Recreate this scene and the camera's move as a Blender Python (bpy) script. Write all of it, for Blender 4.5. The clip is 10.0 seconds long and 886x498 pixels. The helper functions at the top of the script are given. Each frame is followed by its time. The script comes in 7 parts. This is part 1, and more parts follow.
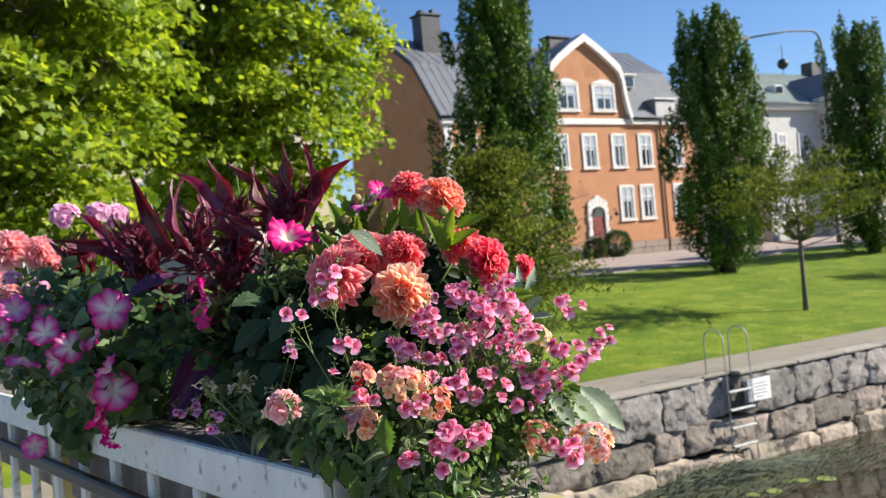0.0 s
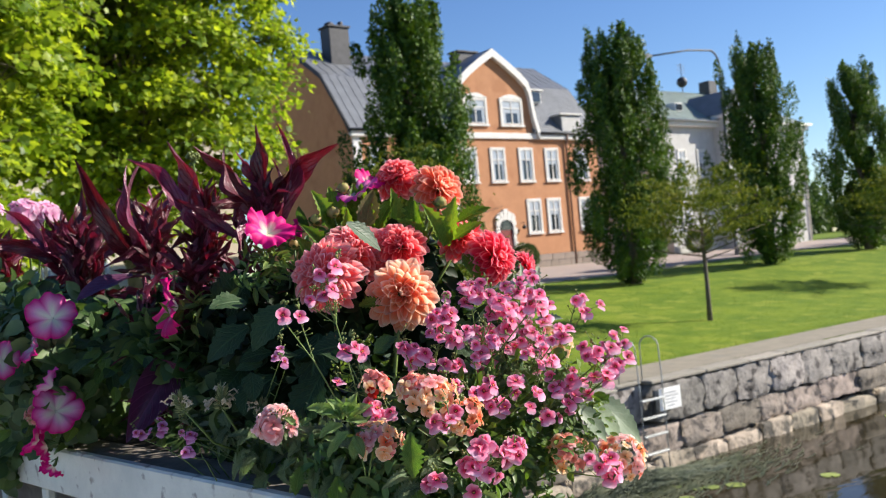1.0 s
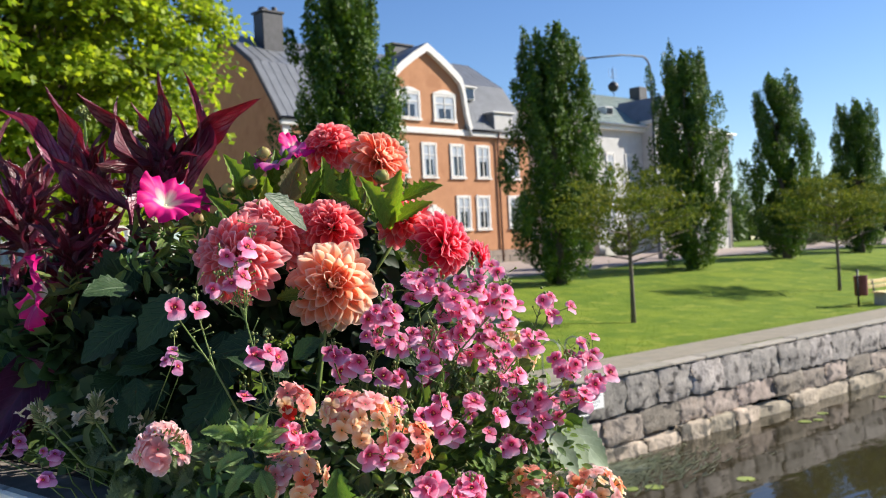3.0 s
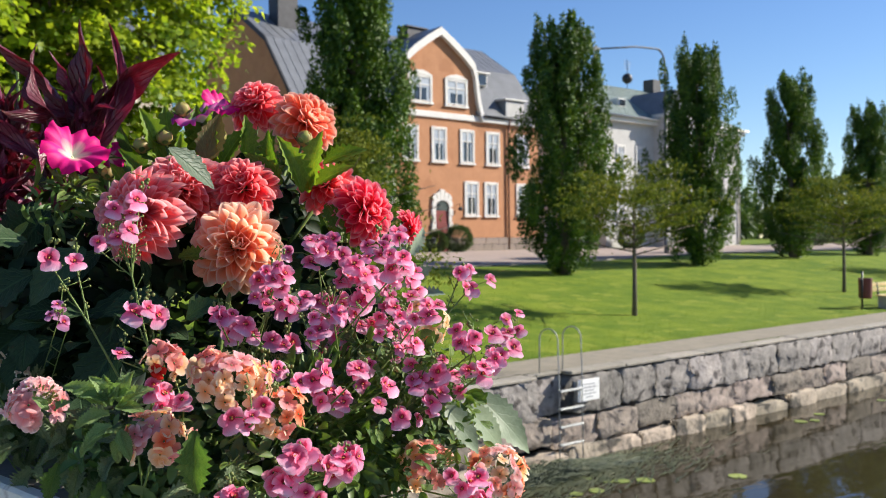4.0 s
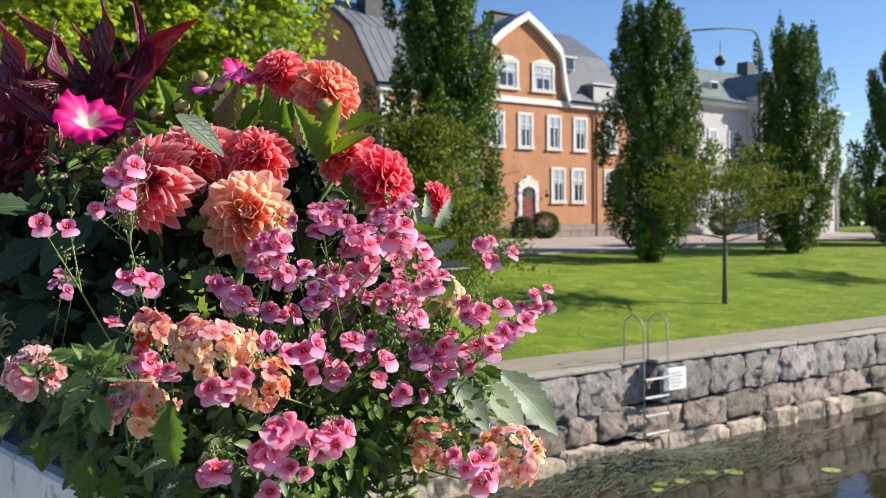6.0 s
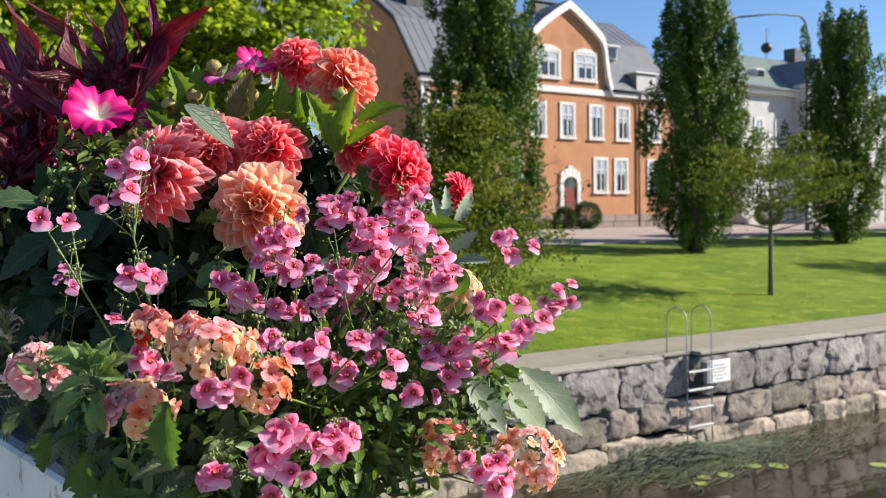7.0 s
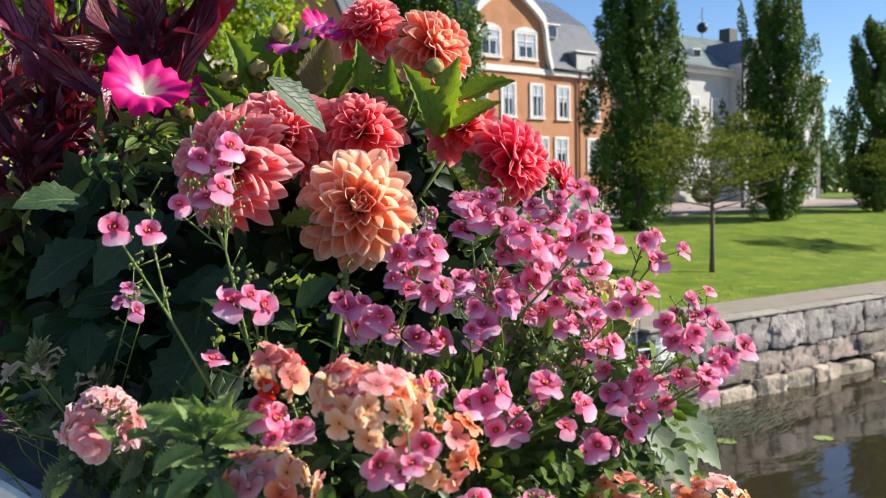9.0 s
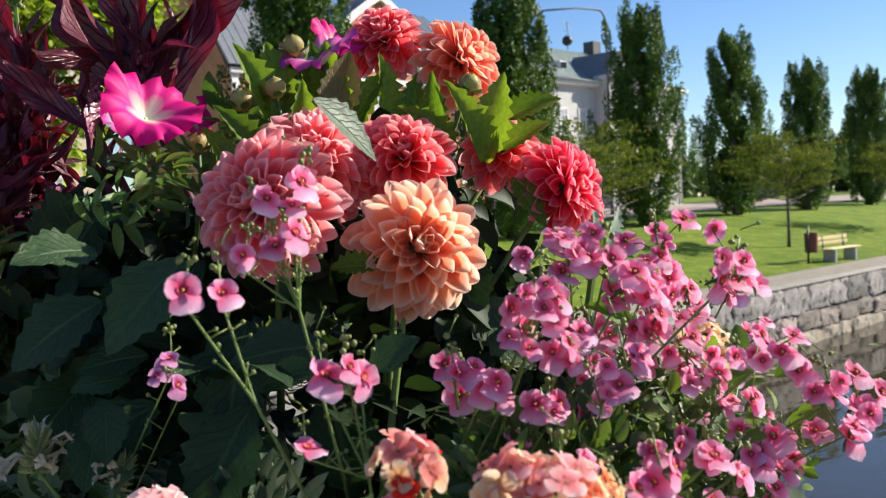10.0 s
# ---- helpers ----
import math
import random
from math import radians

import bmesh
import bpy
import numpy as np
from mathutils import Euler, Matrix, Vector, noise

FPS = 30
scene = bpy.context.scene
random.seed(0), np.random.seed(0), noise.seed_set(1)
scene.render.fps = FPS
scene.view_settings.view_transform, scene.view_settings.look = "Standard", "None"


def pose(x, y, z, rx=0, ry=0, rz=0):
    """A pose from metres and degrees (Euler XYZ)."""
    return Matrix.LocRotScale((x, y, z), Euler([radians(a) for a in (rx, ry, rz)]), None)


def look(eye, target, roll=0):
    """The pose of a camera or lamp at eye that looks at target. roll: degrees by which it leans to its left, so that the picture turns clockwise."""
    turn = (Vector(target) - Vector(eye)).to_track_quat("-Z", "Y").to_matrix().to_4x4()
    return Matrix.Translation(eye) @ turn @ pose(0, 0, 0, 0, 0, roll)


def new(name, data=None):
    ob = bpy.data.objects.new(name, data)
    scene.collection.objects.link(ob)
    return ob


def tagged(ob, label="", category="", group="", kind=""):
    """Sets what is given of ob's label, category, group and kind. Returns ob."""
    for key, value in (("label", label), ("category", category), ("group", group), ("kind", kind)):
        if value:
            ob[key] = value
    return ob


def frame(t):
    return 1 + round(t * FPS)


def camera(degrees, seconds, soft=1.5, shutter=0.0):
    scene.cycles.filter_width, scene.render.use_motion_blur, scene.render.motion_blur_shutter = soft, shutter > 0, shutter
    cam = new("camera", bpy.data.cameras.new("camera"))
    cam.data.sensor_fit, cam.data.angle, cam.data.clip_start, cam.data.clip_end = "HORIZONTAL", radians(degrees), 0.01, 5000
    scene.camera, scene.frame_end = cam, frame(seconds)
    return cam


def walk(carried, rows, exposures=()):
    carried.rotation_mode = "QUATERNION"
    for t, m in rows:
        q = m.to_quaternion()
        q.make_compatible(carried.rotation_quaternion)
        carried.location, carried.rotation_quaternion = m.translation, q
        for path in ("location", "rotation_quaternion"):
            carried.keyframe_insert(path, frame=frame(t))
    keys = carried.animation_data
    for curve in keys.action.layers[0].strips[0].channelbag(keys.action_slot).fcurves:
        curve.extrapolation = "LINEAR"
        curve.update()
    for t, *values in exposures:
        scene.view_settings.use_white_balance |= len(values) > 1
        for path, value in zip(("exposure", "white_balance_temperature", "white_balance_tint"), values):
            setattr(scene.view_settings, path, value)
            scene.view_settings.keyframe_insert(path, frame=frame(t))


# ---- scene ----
cam = camera(51.0, 10.0, soft=1.0)
PATH = [
    (0, (0.12, 0.062, 2.384), (1.165, 1.767, 2.407), -4.9),
    (0.5, (0.093, 0.218, 2.381), (1.233, 1.861, 2.411), -5.0),
    (1, (0.083, 0.304, 2.369), (1.295, 1.894, 2.404), -5.1),
    (1.5, (0.098, 0.352, 2.342), (1.355, 1.907, 2.376), -5.2),
    (2, (0.118, 0.431, 2.346), (1.405, 1.961, 2.377), -5.0),
    (2.5, (0.182, 0.492, 2.349), (1.493, 2.003, 2.373), -4.4),
    (3, (0.234, 0.532, 2.361), (1.566, 2.024, 2.374), -3.0),
    (4.5, (0.392, 0.471, 2.319), (1.691, 1.992, 2.292), 0.3),
    (5, (0.408, 0.474, 2.314), (1.662, 2.031, 2.28), 0.1),
    (5.5, (0.426, 0.471, 2.313), (1.636, 2.062, 2.275), -0.3),
    (7, (0.499, 0.493, 2.315), (1.596, 2.164, 2.252), -0.7),
    (7.5, (0.511, 0.513, 2.318), (1.583, 2.2, 2.243), -0.6),
    (8, (0.513, 0.587, 2.323), (1.587, 2.271, 2.233), -0.5),
    (8.5, (0.491, 0.67, 2.331), (1.611, 2.324, 2.227), -0.6),
    (9, (0.452, 0.766, 2.338), (1.655, 2.36, 2.228), -1.0),
    (9.5, (0.423, 0.864, 2.35), (1.728, 2.376, 2.243), -1.7),
    (10, (0.402, 0.959, 2.362), (1.808, 2.378, 2.271), -2.5),
]
walk(cam, [(t, look(eye, target, roll)) for t, eye, target, roll in PATH], exposures=((0, 0.63), (1.5, 0.60), (3, 0.62), (4.5, 0.49), (5.5, 0.54), (7, 0.59), (10, 0.60)))

# ---- world, sun ----
SUN_TO = Vector((0.89, -0.44, 0.60)).normalized()
world = bpy.data.worlds.new("world")
scene.world = world
world.use_nodes = True
wn = world.node_tree.nodes
sky = wn.new("ShaderNodeTexSky")
sky.sky_type, sky.sun_disc = "NISHITA", False
sky.sun_elevation = math.asin(SUN_TO.z)
sky.sun_rotation = math.atan2(SUN_TO.x, SUN_TO.y)
sky.air_density, sky.dust_density, sky.ozone_density = 1.0, 0.1, 4.0
wn["Background"].inputs["Strength"].default_value = 0.098
deep = wn.new("ShaderNodeHueSaturation")
deep.inputs["Hue"].default_value, deep.inputs["Saturation"].default_value = 0.51, 1.14
world.node_tree.links.new(sky.outputs[0], deep.inputs["Color"])
world.node_tree.links.new(deep.outputs[0], wn["Background"].inputs["Color"])
lamp = bpy.data.lights.new("sun", "SUN")
lamp.energy, lamp.angle, lamp.color = 6.15, radians(0.5), (1.0, 0.93, 0.82)
cam.data.dof.use_dof, cam.data.dof.focus_distance, cam.data.dof.aperture_fstop = True, 1.06, 13.0
sun = new("sun", lamp)
sun.matrix_world = look((0, 0, 60), Vector((0, 0, 60)) - SUN_TO)


# ---- materials ----
def surf(name, a, b=None, scale=8.0, rough=0.6, bump=0.0, bump_scale=60.0, metal=0.0, translucent=0.0, tint=None, vary=0.0,
         island=0.0, coords="Object", grime=None, spec=0.5):
    """A surface whose colour drifts between a and b, with fine relief; translucent: share of light let through."""
    m = bpy.data.materials.new(name)
    m.use_nodes = True
    nt = m.node_tree
    N, L = nt.nodes, nt.links
    bs = N["Principled BSDF"]
    out = N["Material Output"]
    b = b or tuple(c * 0.8 for c in a)
    tc = N.new("ShaderNodeNewGeometry" if coords == "Position" else "ShaderNodeTexCoord")
    n1 = N.new("ShaderNodeTexNoise")
    n1.inputs["Scale"].default_value, n1.inputs["Detail"].default_value = scale, 6
    n1.inputs["Roughness"].default_value = 0.65
    L.new(tc.outputs[coords], n1.inputs["Vector"])
    ramp = N.new("ShaderNodeValToRGB")
    ramp.color_ramp.elements[0].position, ramp.color_ramp.elements[1].position = 0.35, 0.65
    ramp.color_ramp.elements[0].color, ramp.color_ramp.elements[1].color = (*a, 1), (*b, 1)
    L.new(n1.outputs["Fac"], ramp.inputs["Fac"])
    col = ramp.outputs["Color"]
    if grime:
        n3 = N.new("ShaderNodeTexNoise")
        n3.inputs["Scale"].default_value, n3.inputs["Detail"].default_value = grime[1], 8
        L.new(tc.outputs[coords], n3.inputs["Vector"])
        r3 = N.new("ShaderNodeValToRGB")
        r3.color_ramp.elements[0].position, r3.color_ramp.elements[1].position = grime[2], grime[2] + 0.08
        L.new(n3.outputs["Fac"], r3.inputs["Fac"])
        mx = N.new("ShaderNodeMix")
        mx.data_type = "RGBA"
        L.new(r3.outputs["Color"], mx.inputs[0])
        L.new(col, mx.inputs[6])
        mx.inputs[7].default_value = (*grime[0], 1)
        col = mx.outputs[2]
    if vary or island:
        hs = N.new("ShaderNodeHueSaturation")
        L.new(col, hs.inputs["Color"])
        mr = N.new("ShaderNodeMapRange")
        amount = vary or island
        mr.inputs["To Min"].default_value, mr.inputs["To Max"].default_value = 1 - amount, 1 + amount
        if vary:
            src = N.new("ShaderNodeObjectInfo").outputs["Random"]
        else:
            src = N.new("ShaderNodeNewGeometry").outputs["Random Per Island"]
        L.new(src, mr.inputs["Value"])
        L.new(mr.outputs[0], hs.inputs["Value"])
        mh = N.new("ShaderNodeMapRange")
        mh.inputs["To Min"].default_value, mh.inputs["To Max"].default_value = 0.5 + amount * 0.05, 0.5 - amount * 0.05
        L.new(src, mh.inputs["Value"])
        L.new(mh.outputs[0], hs.inputs["Hue"])
        col = hs.outputs["Color"]
    L.new(col, bs.inputs["Base Color"])
    bs.inputs["Roughness"].default_value, bs.inputs["Metallic"].default_value = rough, metal
    bs.inputs["Specular IOR Level"].default_value = spec
    if bump:
        n2 = N.new("ShaderNodeTexNoise")
        n2.inputs["Scale"].default_value, n2.inputs["Detail"].default_value = bump_scale, 5
        L.new(tc.outputs[coords], n2.inputs["Vector"])
        bp = N.new("ShaderNodeBump")
        bp.inputs["Strength"].default_value, bp.inputs["Distance"].default_value = min(1, bump), 0.3 / bump_scale
        L.new(n2.outputs["Fac"], bp.inputs["Height"])
        L.new(bp.outputs[0], bs.inputs["Normal"])
    if translucent:
        tr = N.new("ShaderNodeBsdfTranslucent")
        t2 = N.new("ShaderNodeMix")
        t2.data_type, t2.blend_type = "RGBA", "MULTIPLY"
        t2.inputs[0].default_value = 1.0
        L.new(col, t2.inputs[6])
        t2.inputs[7].default_value = (*(tint or (1, 1, 1)), 1)
        L.new(t2.outputs[2], tr.inputs["Color"])
        ms = N.new("ShaderNodeMixShader")
        ms.inputs[0].default_value = translucent
        L.new(bs.outputs[0], ms.inputs[1])
        L.new(tr.outputs[0], ms.inputs[2])
        L.new(ms.outputs[0], out.inputs["Surface"])
    return m


def petal_material(name, base, mid, tip, rough=0.55, translucent=0.56, vary=0.12, veins=0.25, middle=0.55):
    """A petal coloured along its length (UV y), with fine veins, letting light through."""
    m = bpy.data.materials.new(name)
    m.use_nodes = True
    nt = m.node_tree
    N, L = nt.nodes, nt.links
    bs, out = N["Principled BSDF"], N["Material Output"]
    uv = N.new("ShaderNodeUVMap")
    sep = N.new("ShaderNodeSeparateXYZ")
    L.new(uv.outputs[0], sep.inputs[0])
    ramp = N.new("ShaderNodeValToRGB")
    el = ramp.color_ramp.elements
    el[0].position, el[0].color = 0.05, (*base, 1)
    el[1].position, el[1].color = 0.97, (*tip, 1)
    e = el.new(middle)
    e.color = (*mid, 1)
    L.new(sep.outputs["Y"], ramp.inputs["Fac"])
    mp = N.new("ShaderNodeMapping")
    mp.inputs["Scale"].default_value = (26, 1.6, 1)
    L.new(uv.outputs[0], mp.inputs[0])
    no = N.new("ShaderNodeTexNoise")
    no.inputs["Scale"].default_value, no.inputs["Detail"].default_value = 1.0, 3
    L.new(mp.outputs[0], no.inputs["Vector"])
    mr = N.new("ShaderNodeMapRange")
    mr.inputs["To Min"].default_value, mr.inputs["To Max"].default_value = 1 - veins, 1 + veins
    L.new(no.outputs["Fac"], mr.inputs["Value"])
    oi = N.new("ShaderNodeObjectInfo")
    m2 = N.new("ShaderNodeMapRange")
    m2.inputs["To Min"].default_value, m2.inputs["To Max"].default_value = 1 - vary, 1 + vary
    L.new(oi.outputs["Random"], m2.inputs["Value"])
    mul = N.new("ShaderNodeMath")
    mul.operation = "MULTIPLY"
    L.new(mr.outputs[0], mul.inputs[0])
    L.new(m2.outputs[0], mul.inputs[1])
    hs = N.new("ShaderNodeHueSaturation")
    L.new(ramp.outputs["Color"], hs.inputs["Color"])
    L.new(mul.outputs[0], hs.inputs["Value"])
    L.new(hs.outputs[0], bs.inputs["Base Color"])
    bs.inputs["Roughness"].default_value = rough
    bs.inputs["Specular IOR Level"].default_value = 0.25
    bp = N.new("ShaderNodeBump")
    bp.inputs["Strength"].default_value, bp.inputs["Distance"].default_value = 0.35, 0.001
    L.new(no.outputs["Fac"], bp.inputs["Height"])
    L.new(bp.outputs[0], bs.inputs["Normal"])
    tr = N.new("ShaderNodeBsdfTranslucent")
    L.new(hs.outputs[0], tr.inputs["Color"])
    ms = N.new("ShaderNodeMixShader")
    ms.inputs[0].default_value = translucent
    L.new(bs.outputs[0], ms.inputs[1])
    L.new(tr.outputs[0], ms.inputs[2])
    L.new(ms.outputs[0], out.inputs["Surface"])
    return m


def leaf_material(name, a, b, rough=0.5, translucent=0.3, tint=(1.3, 1.3, 0.5), vary=0.2, veins=9.0, rib=1.7, blotch=16.0, spec=0.35, relief=0.7):
    """A near leaf: paler midrib and side veins along its UVs, blotches, and light let through."""
    m = surf(name, a, b, blotch, rough, 0, translucent=translucent, tint=tint, vary=vary, spec=spec)
    N, L = m.node_tree.nodes, m.node_tree.links
    bs = N["Principled BSDF"]
    col = bs.inputs["Base Color"].links[0].from_socket

    def calc(op, x, y=None):
        n = N.new("ShaderNodeMath")
        n.operation = op
        for k, q in enumerate((x, y)):
            if q is None:
                continue
            if isinstance(q, (int, float)):
                n.inputs[k].default_value = q
            else:
                L.new(q, n.inputs[k])
        return n.outputs[0]

    uv = N.new("ShaderNodeUVMap")
    sep = N.new("ShaderNodeSeparateXYZ")
    L.new(uv.outputs[0], sep.inputs[0])
    off = calc("MULTIPLY", calc("ABSOLUTE", calc("SUBTRACT", sep.outputs["X"], 0.5)), 2.0)
    side = calc("PINGPONG", calc("MULTIPLY", calc("SUBTRACT", sep.outputs["Y"], calc("MULTIPLY", off, 0.32)), veins), 0.5)
    line = calc("MAXIMUM", calc("SUBTRACT", 1.0, calc("MULTIPLY", off, 11.0)), calc("SUBTRACT", 0.75, calc("MULTIPLY", side, 7.0)))
    line = calc("MAXIMUM", line, 0.0)
    mx = N.new("ShaderNodeMix")
    mx.data_type = "RGBA"
    L.new(line, mx.inputs[0])
    L.new(col, mx.inputs[6])
    mx.inputs[7].default_value = (*(min(0.9, c * rib) for c in b), 1)
    L.new(mx.outputs[2], bs.inputs["Base Color"])
    tc = N.new("ShaderNodeTexCoord")
    no = N.new("ShaderNodeTexNoise")
    no.inputs["Scale"].default_value, no.inputs["Detail"].default_value = 9.0, 4
    L.new(uv.outputs[0], no.inputs["Vector"])
    bp = N.new("ShaderNodeBump")
    bp.inputs["Strength"].default_value, bp.inputs["Distance"].default_value = relief, 0.002
    L.new(calc("SUBTRACT", calc("MULTIPLY", no.outputs["Fac"], 0.8), line), bp.inputs["Height"])
    L.new(bp.outputs[0], bs.inputs["Normal"])
    return m


GRASS = surf("lawn", (0.084, 0.148, 0.010), (0.172, 0.23, 0.018), 0.7, 0.9, 0.9, 26, grime=((0.2, 0.245, 0.028), 1.3, 0.56), spec=0.15)
BLADE = surf("grass_blade", (0.086, 0.152, 0.010), (0.166, 0.232, 0.018), 0.9, 0.8, translucent=0.3, tint=(1.1, 1.05, 0.5), island=0.3, spec=0.15)
GRAVEL = surf("gravel_path", (0.29, 0.252, 0.19), (0.225, 0.197, 0.148), 3, 0.95, 0.8, 60, grime=((0.22, 0.2, 0.16), 1.4, 0.6))
ROAD = surf("road_asphalt", (0.36, 0.28, 0.24), (0.29, 0.235, 0.205), 1.2, 0.9, 0.5, 60)
GRANITE = surf("granite", (0.34, 0.31, 0.28), (0.20, 0.182, 0.168), 4, 0.9, 1.0, 11, vary=0.35, grime=((0.06, 0.052, 0.048), 3.2, 0.54), coords="Position")
GRANITE_PALE = surf("pale_granite", (0.43, 0.355, 0.265), (0.28, 0.235, 0.18), 4, 0.9, 1.0, 11, vary=0.3, grime=((0.085, 0.075, 0.06), 2.6, 0.53), coords="Position")
GRANITE_WARM = surf("warm_granite", (0.32, 0.262, 0.215), (0.19, 0.16, 0.135), 4, 0.9, 1.0, 11, vary=0.35, grime=((0.07, 0.058, 0.052), 3.2, 0.55), coords="Position")
MORTAR = surf("dark_joint", (0.045, 0.04, 0.036), (0.03, 0.027, 0.025), 4, 0.95)
COPING = surf("coping_stone", (0.36, 0.325, 0.27), (0.27, 0.245, 0.20), 4, 0.9, 0.8, 40, vary=0.15, grime=((0.15, 0.13, 0.11), 3.0, 0.6))
PLASTER = surf("orange_plaster", (0.495, 0.24, 0.12), (0.435, 0.205, 0.10), 1.6, 0.9, 0.4, 40, grime=((0.40, 0.18, 0.085), 0.6, 0.58))
WHITE = surf("white_paint", (0.72, 0.70, 0.66), (0.64, 0.62, 0.58), 3, 0.6, 0.1, 50)
WHITEWALL = surf("white_plaster", (0.56, 0.55, 0.53), (0.49, 0.48, 0.46), 1.5, 0.85, 0.3, 40)
BEIGE = surf("beige_plaster", (0.62, 0.54, 0.40), (0.55, 0.475, 0.35), 1.5, 0.9, 0.3, 40)
ROOF = surf("grey_sheet_roof", (0.20, 0.21, 0.225), (0.16, 0.168, 0.18), 1.2, 0.42, 0.1, 20, metal=0.25)
ROOF_GREEN = surf("green_sheet_roof", (0.27, 0.32, 0.27), (0.22, 0.265, 0.23), 1.3, 0.45, 0.1, 20, metal=0.2)
ROOF_RED = surf("red_tile_roof", (0.30, 0.12, 0.07), (0.22, 0.09, 0.055), 3, 0.85, 0.4, 25)
DARKMETAL = surf("dark_metal", (0.055, 0.055, 0.058), (0.04, 0.04, 0.042), 5, 0.5, metal=0.6)
CHIMNEY = surf("chimney_sheet", (0.07, 0.07, 0.075), (0.05, 0.05, 0.053), 3, 0.55, metal=0.4)
PLINTH = surf("plinth_stone", (0.31, 0.245, 0.20), (0.24, 0.195, 0.165), 3, 0.9, 0.6, 30, vary=0.15)
REDDOOR = surf("red_door_paint", (0.22, 0.03, 0.025), (0.17, 0.025, 0.02), 4, 0.5)
PIPE = surf("brown_pipe", (0.20, 0.10, 0.065), (0.15, 0.08, 0.055), 4, 0.45)
STEEL = surf("galvanised_steel", (0.46, 0.47, 0.46), (0.33, 0.34, 0.34), 12, 0.6, metal=0.5)
LAMPPOST = surf("grey_lamp_post", (0.13, 0.145, 0.16), (0.10, 0.112, 0.125), 4, 0.7)
SIGN = surf("sign_white", (0.82, 0.82, 0.80), (0.75, 0.75, 0.73), 6, 0.5)
INK = surf("sign_ink", (0.36, 0.37, 0.39), (0.3, 0.3, 0.32), 6, 0.6)
BINRED = surf("bin_red", (0.19, 0.045, 0.04), (0.14, 0.035, 0.03), 6, 0.6)
BENCHWOOD = surf("bench_wood", (0.62, 0.50, 0.22), (0.52, 0.41, 0.17), 6, 0.6, 0.3, 40, vary=0.1)
CONCRETE = surf("bench_concrete", (0.4, 0.39, 0.37), (0.33, 0.32, 0.3), 6, 0.9, 0.4, 50)
BARK = surf("bark", (0.17, 0.135, 0.105), (0.10, 0.08, 0.065), 9, 0.95, 1.0, 22)
LEAF_TREE = surf("broad_leaf", (0.175, 0.275, 0.027), (0.345, 0.435, 0.05), 0.6, 0.45, translucent=0.54, tint=(1.3, 1.25, 0.5), island=0.5, spec=0.4)
LEAF_DARK = surf("columnar_leaf", (0.032, 0.08, 0.011), (0.115, 0.205, 0.024), 0.7, 0.5, translucent=0.22, tint=(1.3, 1.2, 0.5), island=0.4, spec=0.35)
LEAF_OLIVE = surf("olive_leaf", (0.095, 0.15, 0.02), (0.175, 0.20, 0.032), 0.9, 0.7, translucent=0.3, tint=(1.2, 1.1, 0.6), island=0.5, spec=0.15)
LEAF_FAR = surf("far_leaf", (0.05, 0.095, 0.025), (0.08, 0.13, 0.035), 0.5, 0.7, translucent=0.2, island=0.4)
LEAF_BUSH = surf("bush_leaf", (0.06, 0.10, 0.03), (0.10, 0.15, 0.04), 1.4, 0.6, translucent=0.2, island=0.35)
LILY = surf("lily_pad", (0.30, 0.36, 0.08), (0.24, 0.30, 0.07), 4, 0.35, vary=0.2)
WEED = surf("water_weed", (0.035, 0.052, 0.022), (0.095, 0.105, 0.055), 3, 0.5, island=0.4)
BOARD = surf("white_board_paint", (0.82, 0.81, 0.72), (0.68, 0.68, 0.61), 9, 0.6, 0.5, 70, grime=((0.40, 0.37, 0.32), 30, 0.6))
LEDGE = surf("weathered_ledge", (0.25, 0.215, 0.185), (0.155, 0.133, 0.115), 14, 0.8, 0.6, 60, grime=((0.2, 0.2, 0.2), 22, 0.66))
CAPWOOD = surf("lichen_cap_stone", (0.46, 0.42, 0.33), (0.36, 0.33, 0.27), 18, 0.9, 0.5, 70, grime=((0.42, 0.36, 0.12), 22, 0.6))
# Deck stays out of view; kept pale so sunlight bounces onto the flowers.
DECK_BOUNCE = surf("bridge_deck", (0.41, 0.39, 0.36), (0.33, 0.315, 0.29), 3, 0.9, 0.4, 60)
YELLOWPOST = surf("yellow_post_paint", (0.62, 0.52, 0.2), (0.55, 0.46, 0.18), 6, 0.5)
SOIL = surf("soil", (0.03, 0.022, 0.016), (0.018, 0.013, 0.01), 30, 0.95, 0.8, 60)
STEM = surf("green_stem", (0.19, 0.27, 0.06), (0.14, 0.21, 0.045), 20, 0.5, translucent=0.15)
STEM_RED = surf("red_stem", (0.16, 0.03, 0.04), (0.12, 0.025, 0.035), 20, 0.5)
BUD = surf("bud_green", (0.24, 0.27, 0.07), (0.19, 0.23, 0.06), 30, 0.5, translucent=0.15)
DAHLIA_BUD = surf("dahlia_bud", (0.38, 0.42, 0.08), (0.42, 0.27, 0.10), 55, 0.5, translucent=0.2)
BRACT = surf("brown_bract", (0.33, 0.2, 0.09), (0.4, 0.3, 0.1), 60, 0.55, translucent=0.15)
SEPAL = surf("sepal_green", (0.10, 0.17, 0.04), (0.08, 0.13, 0.035), 30, 0.55, translucent=0.2)

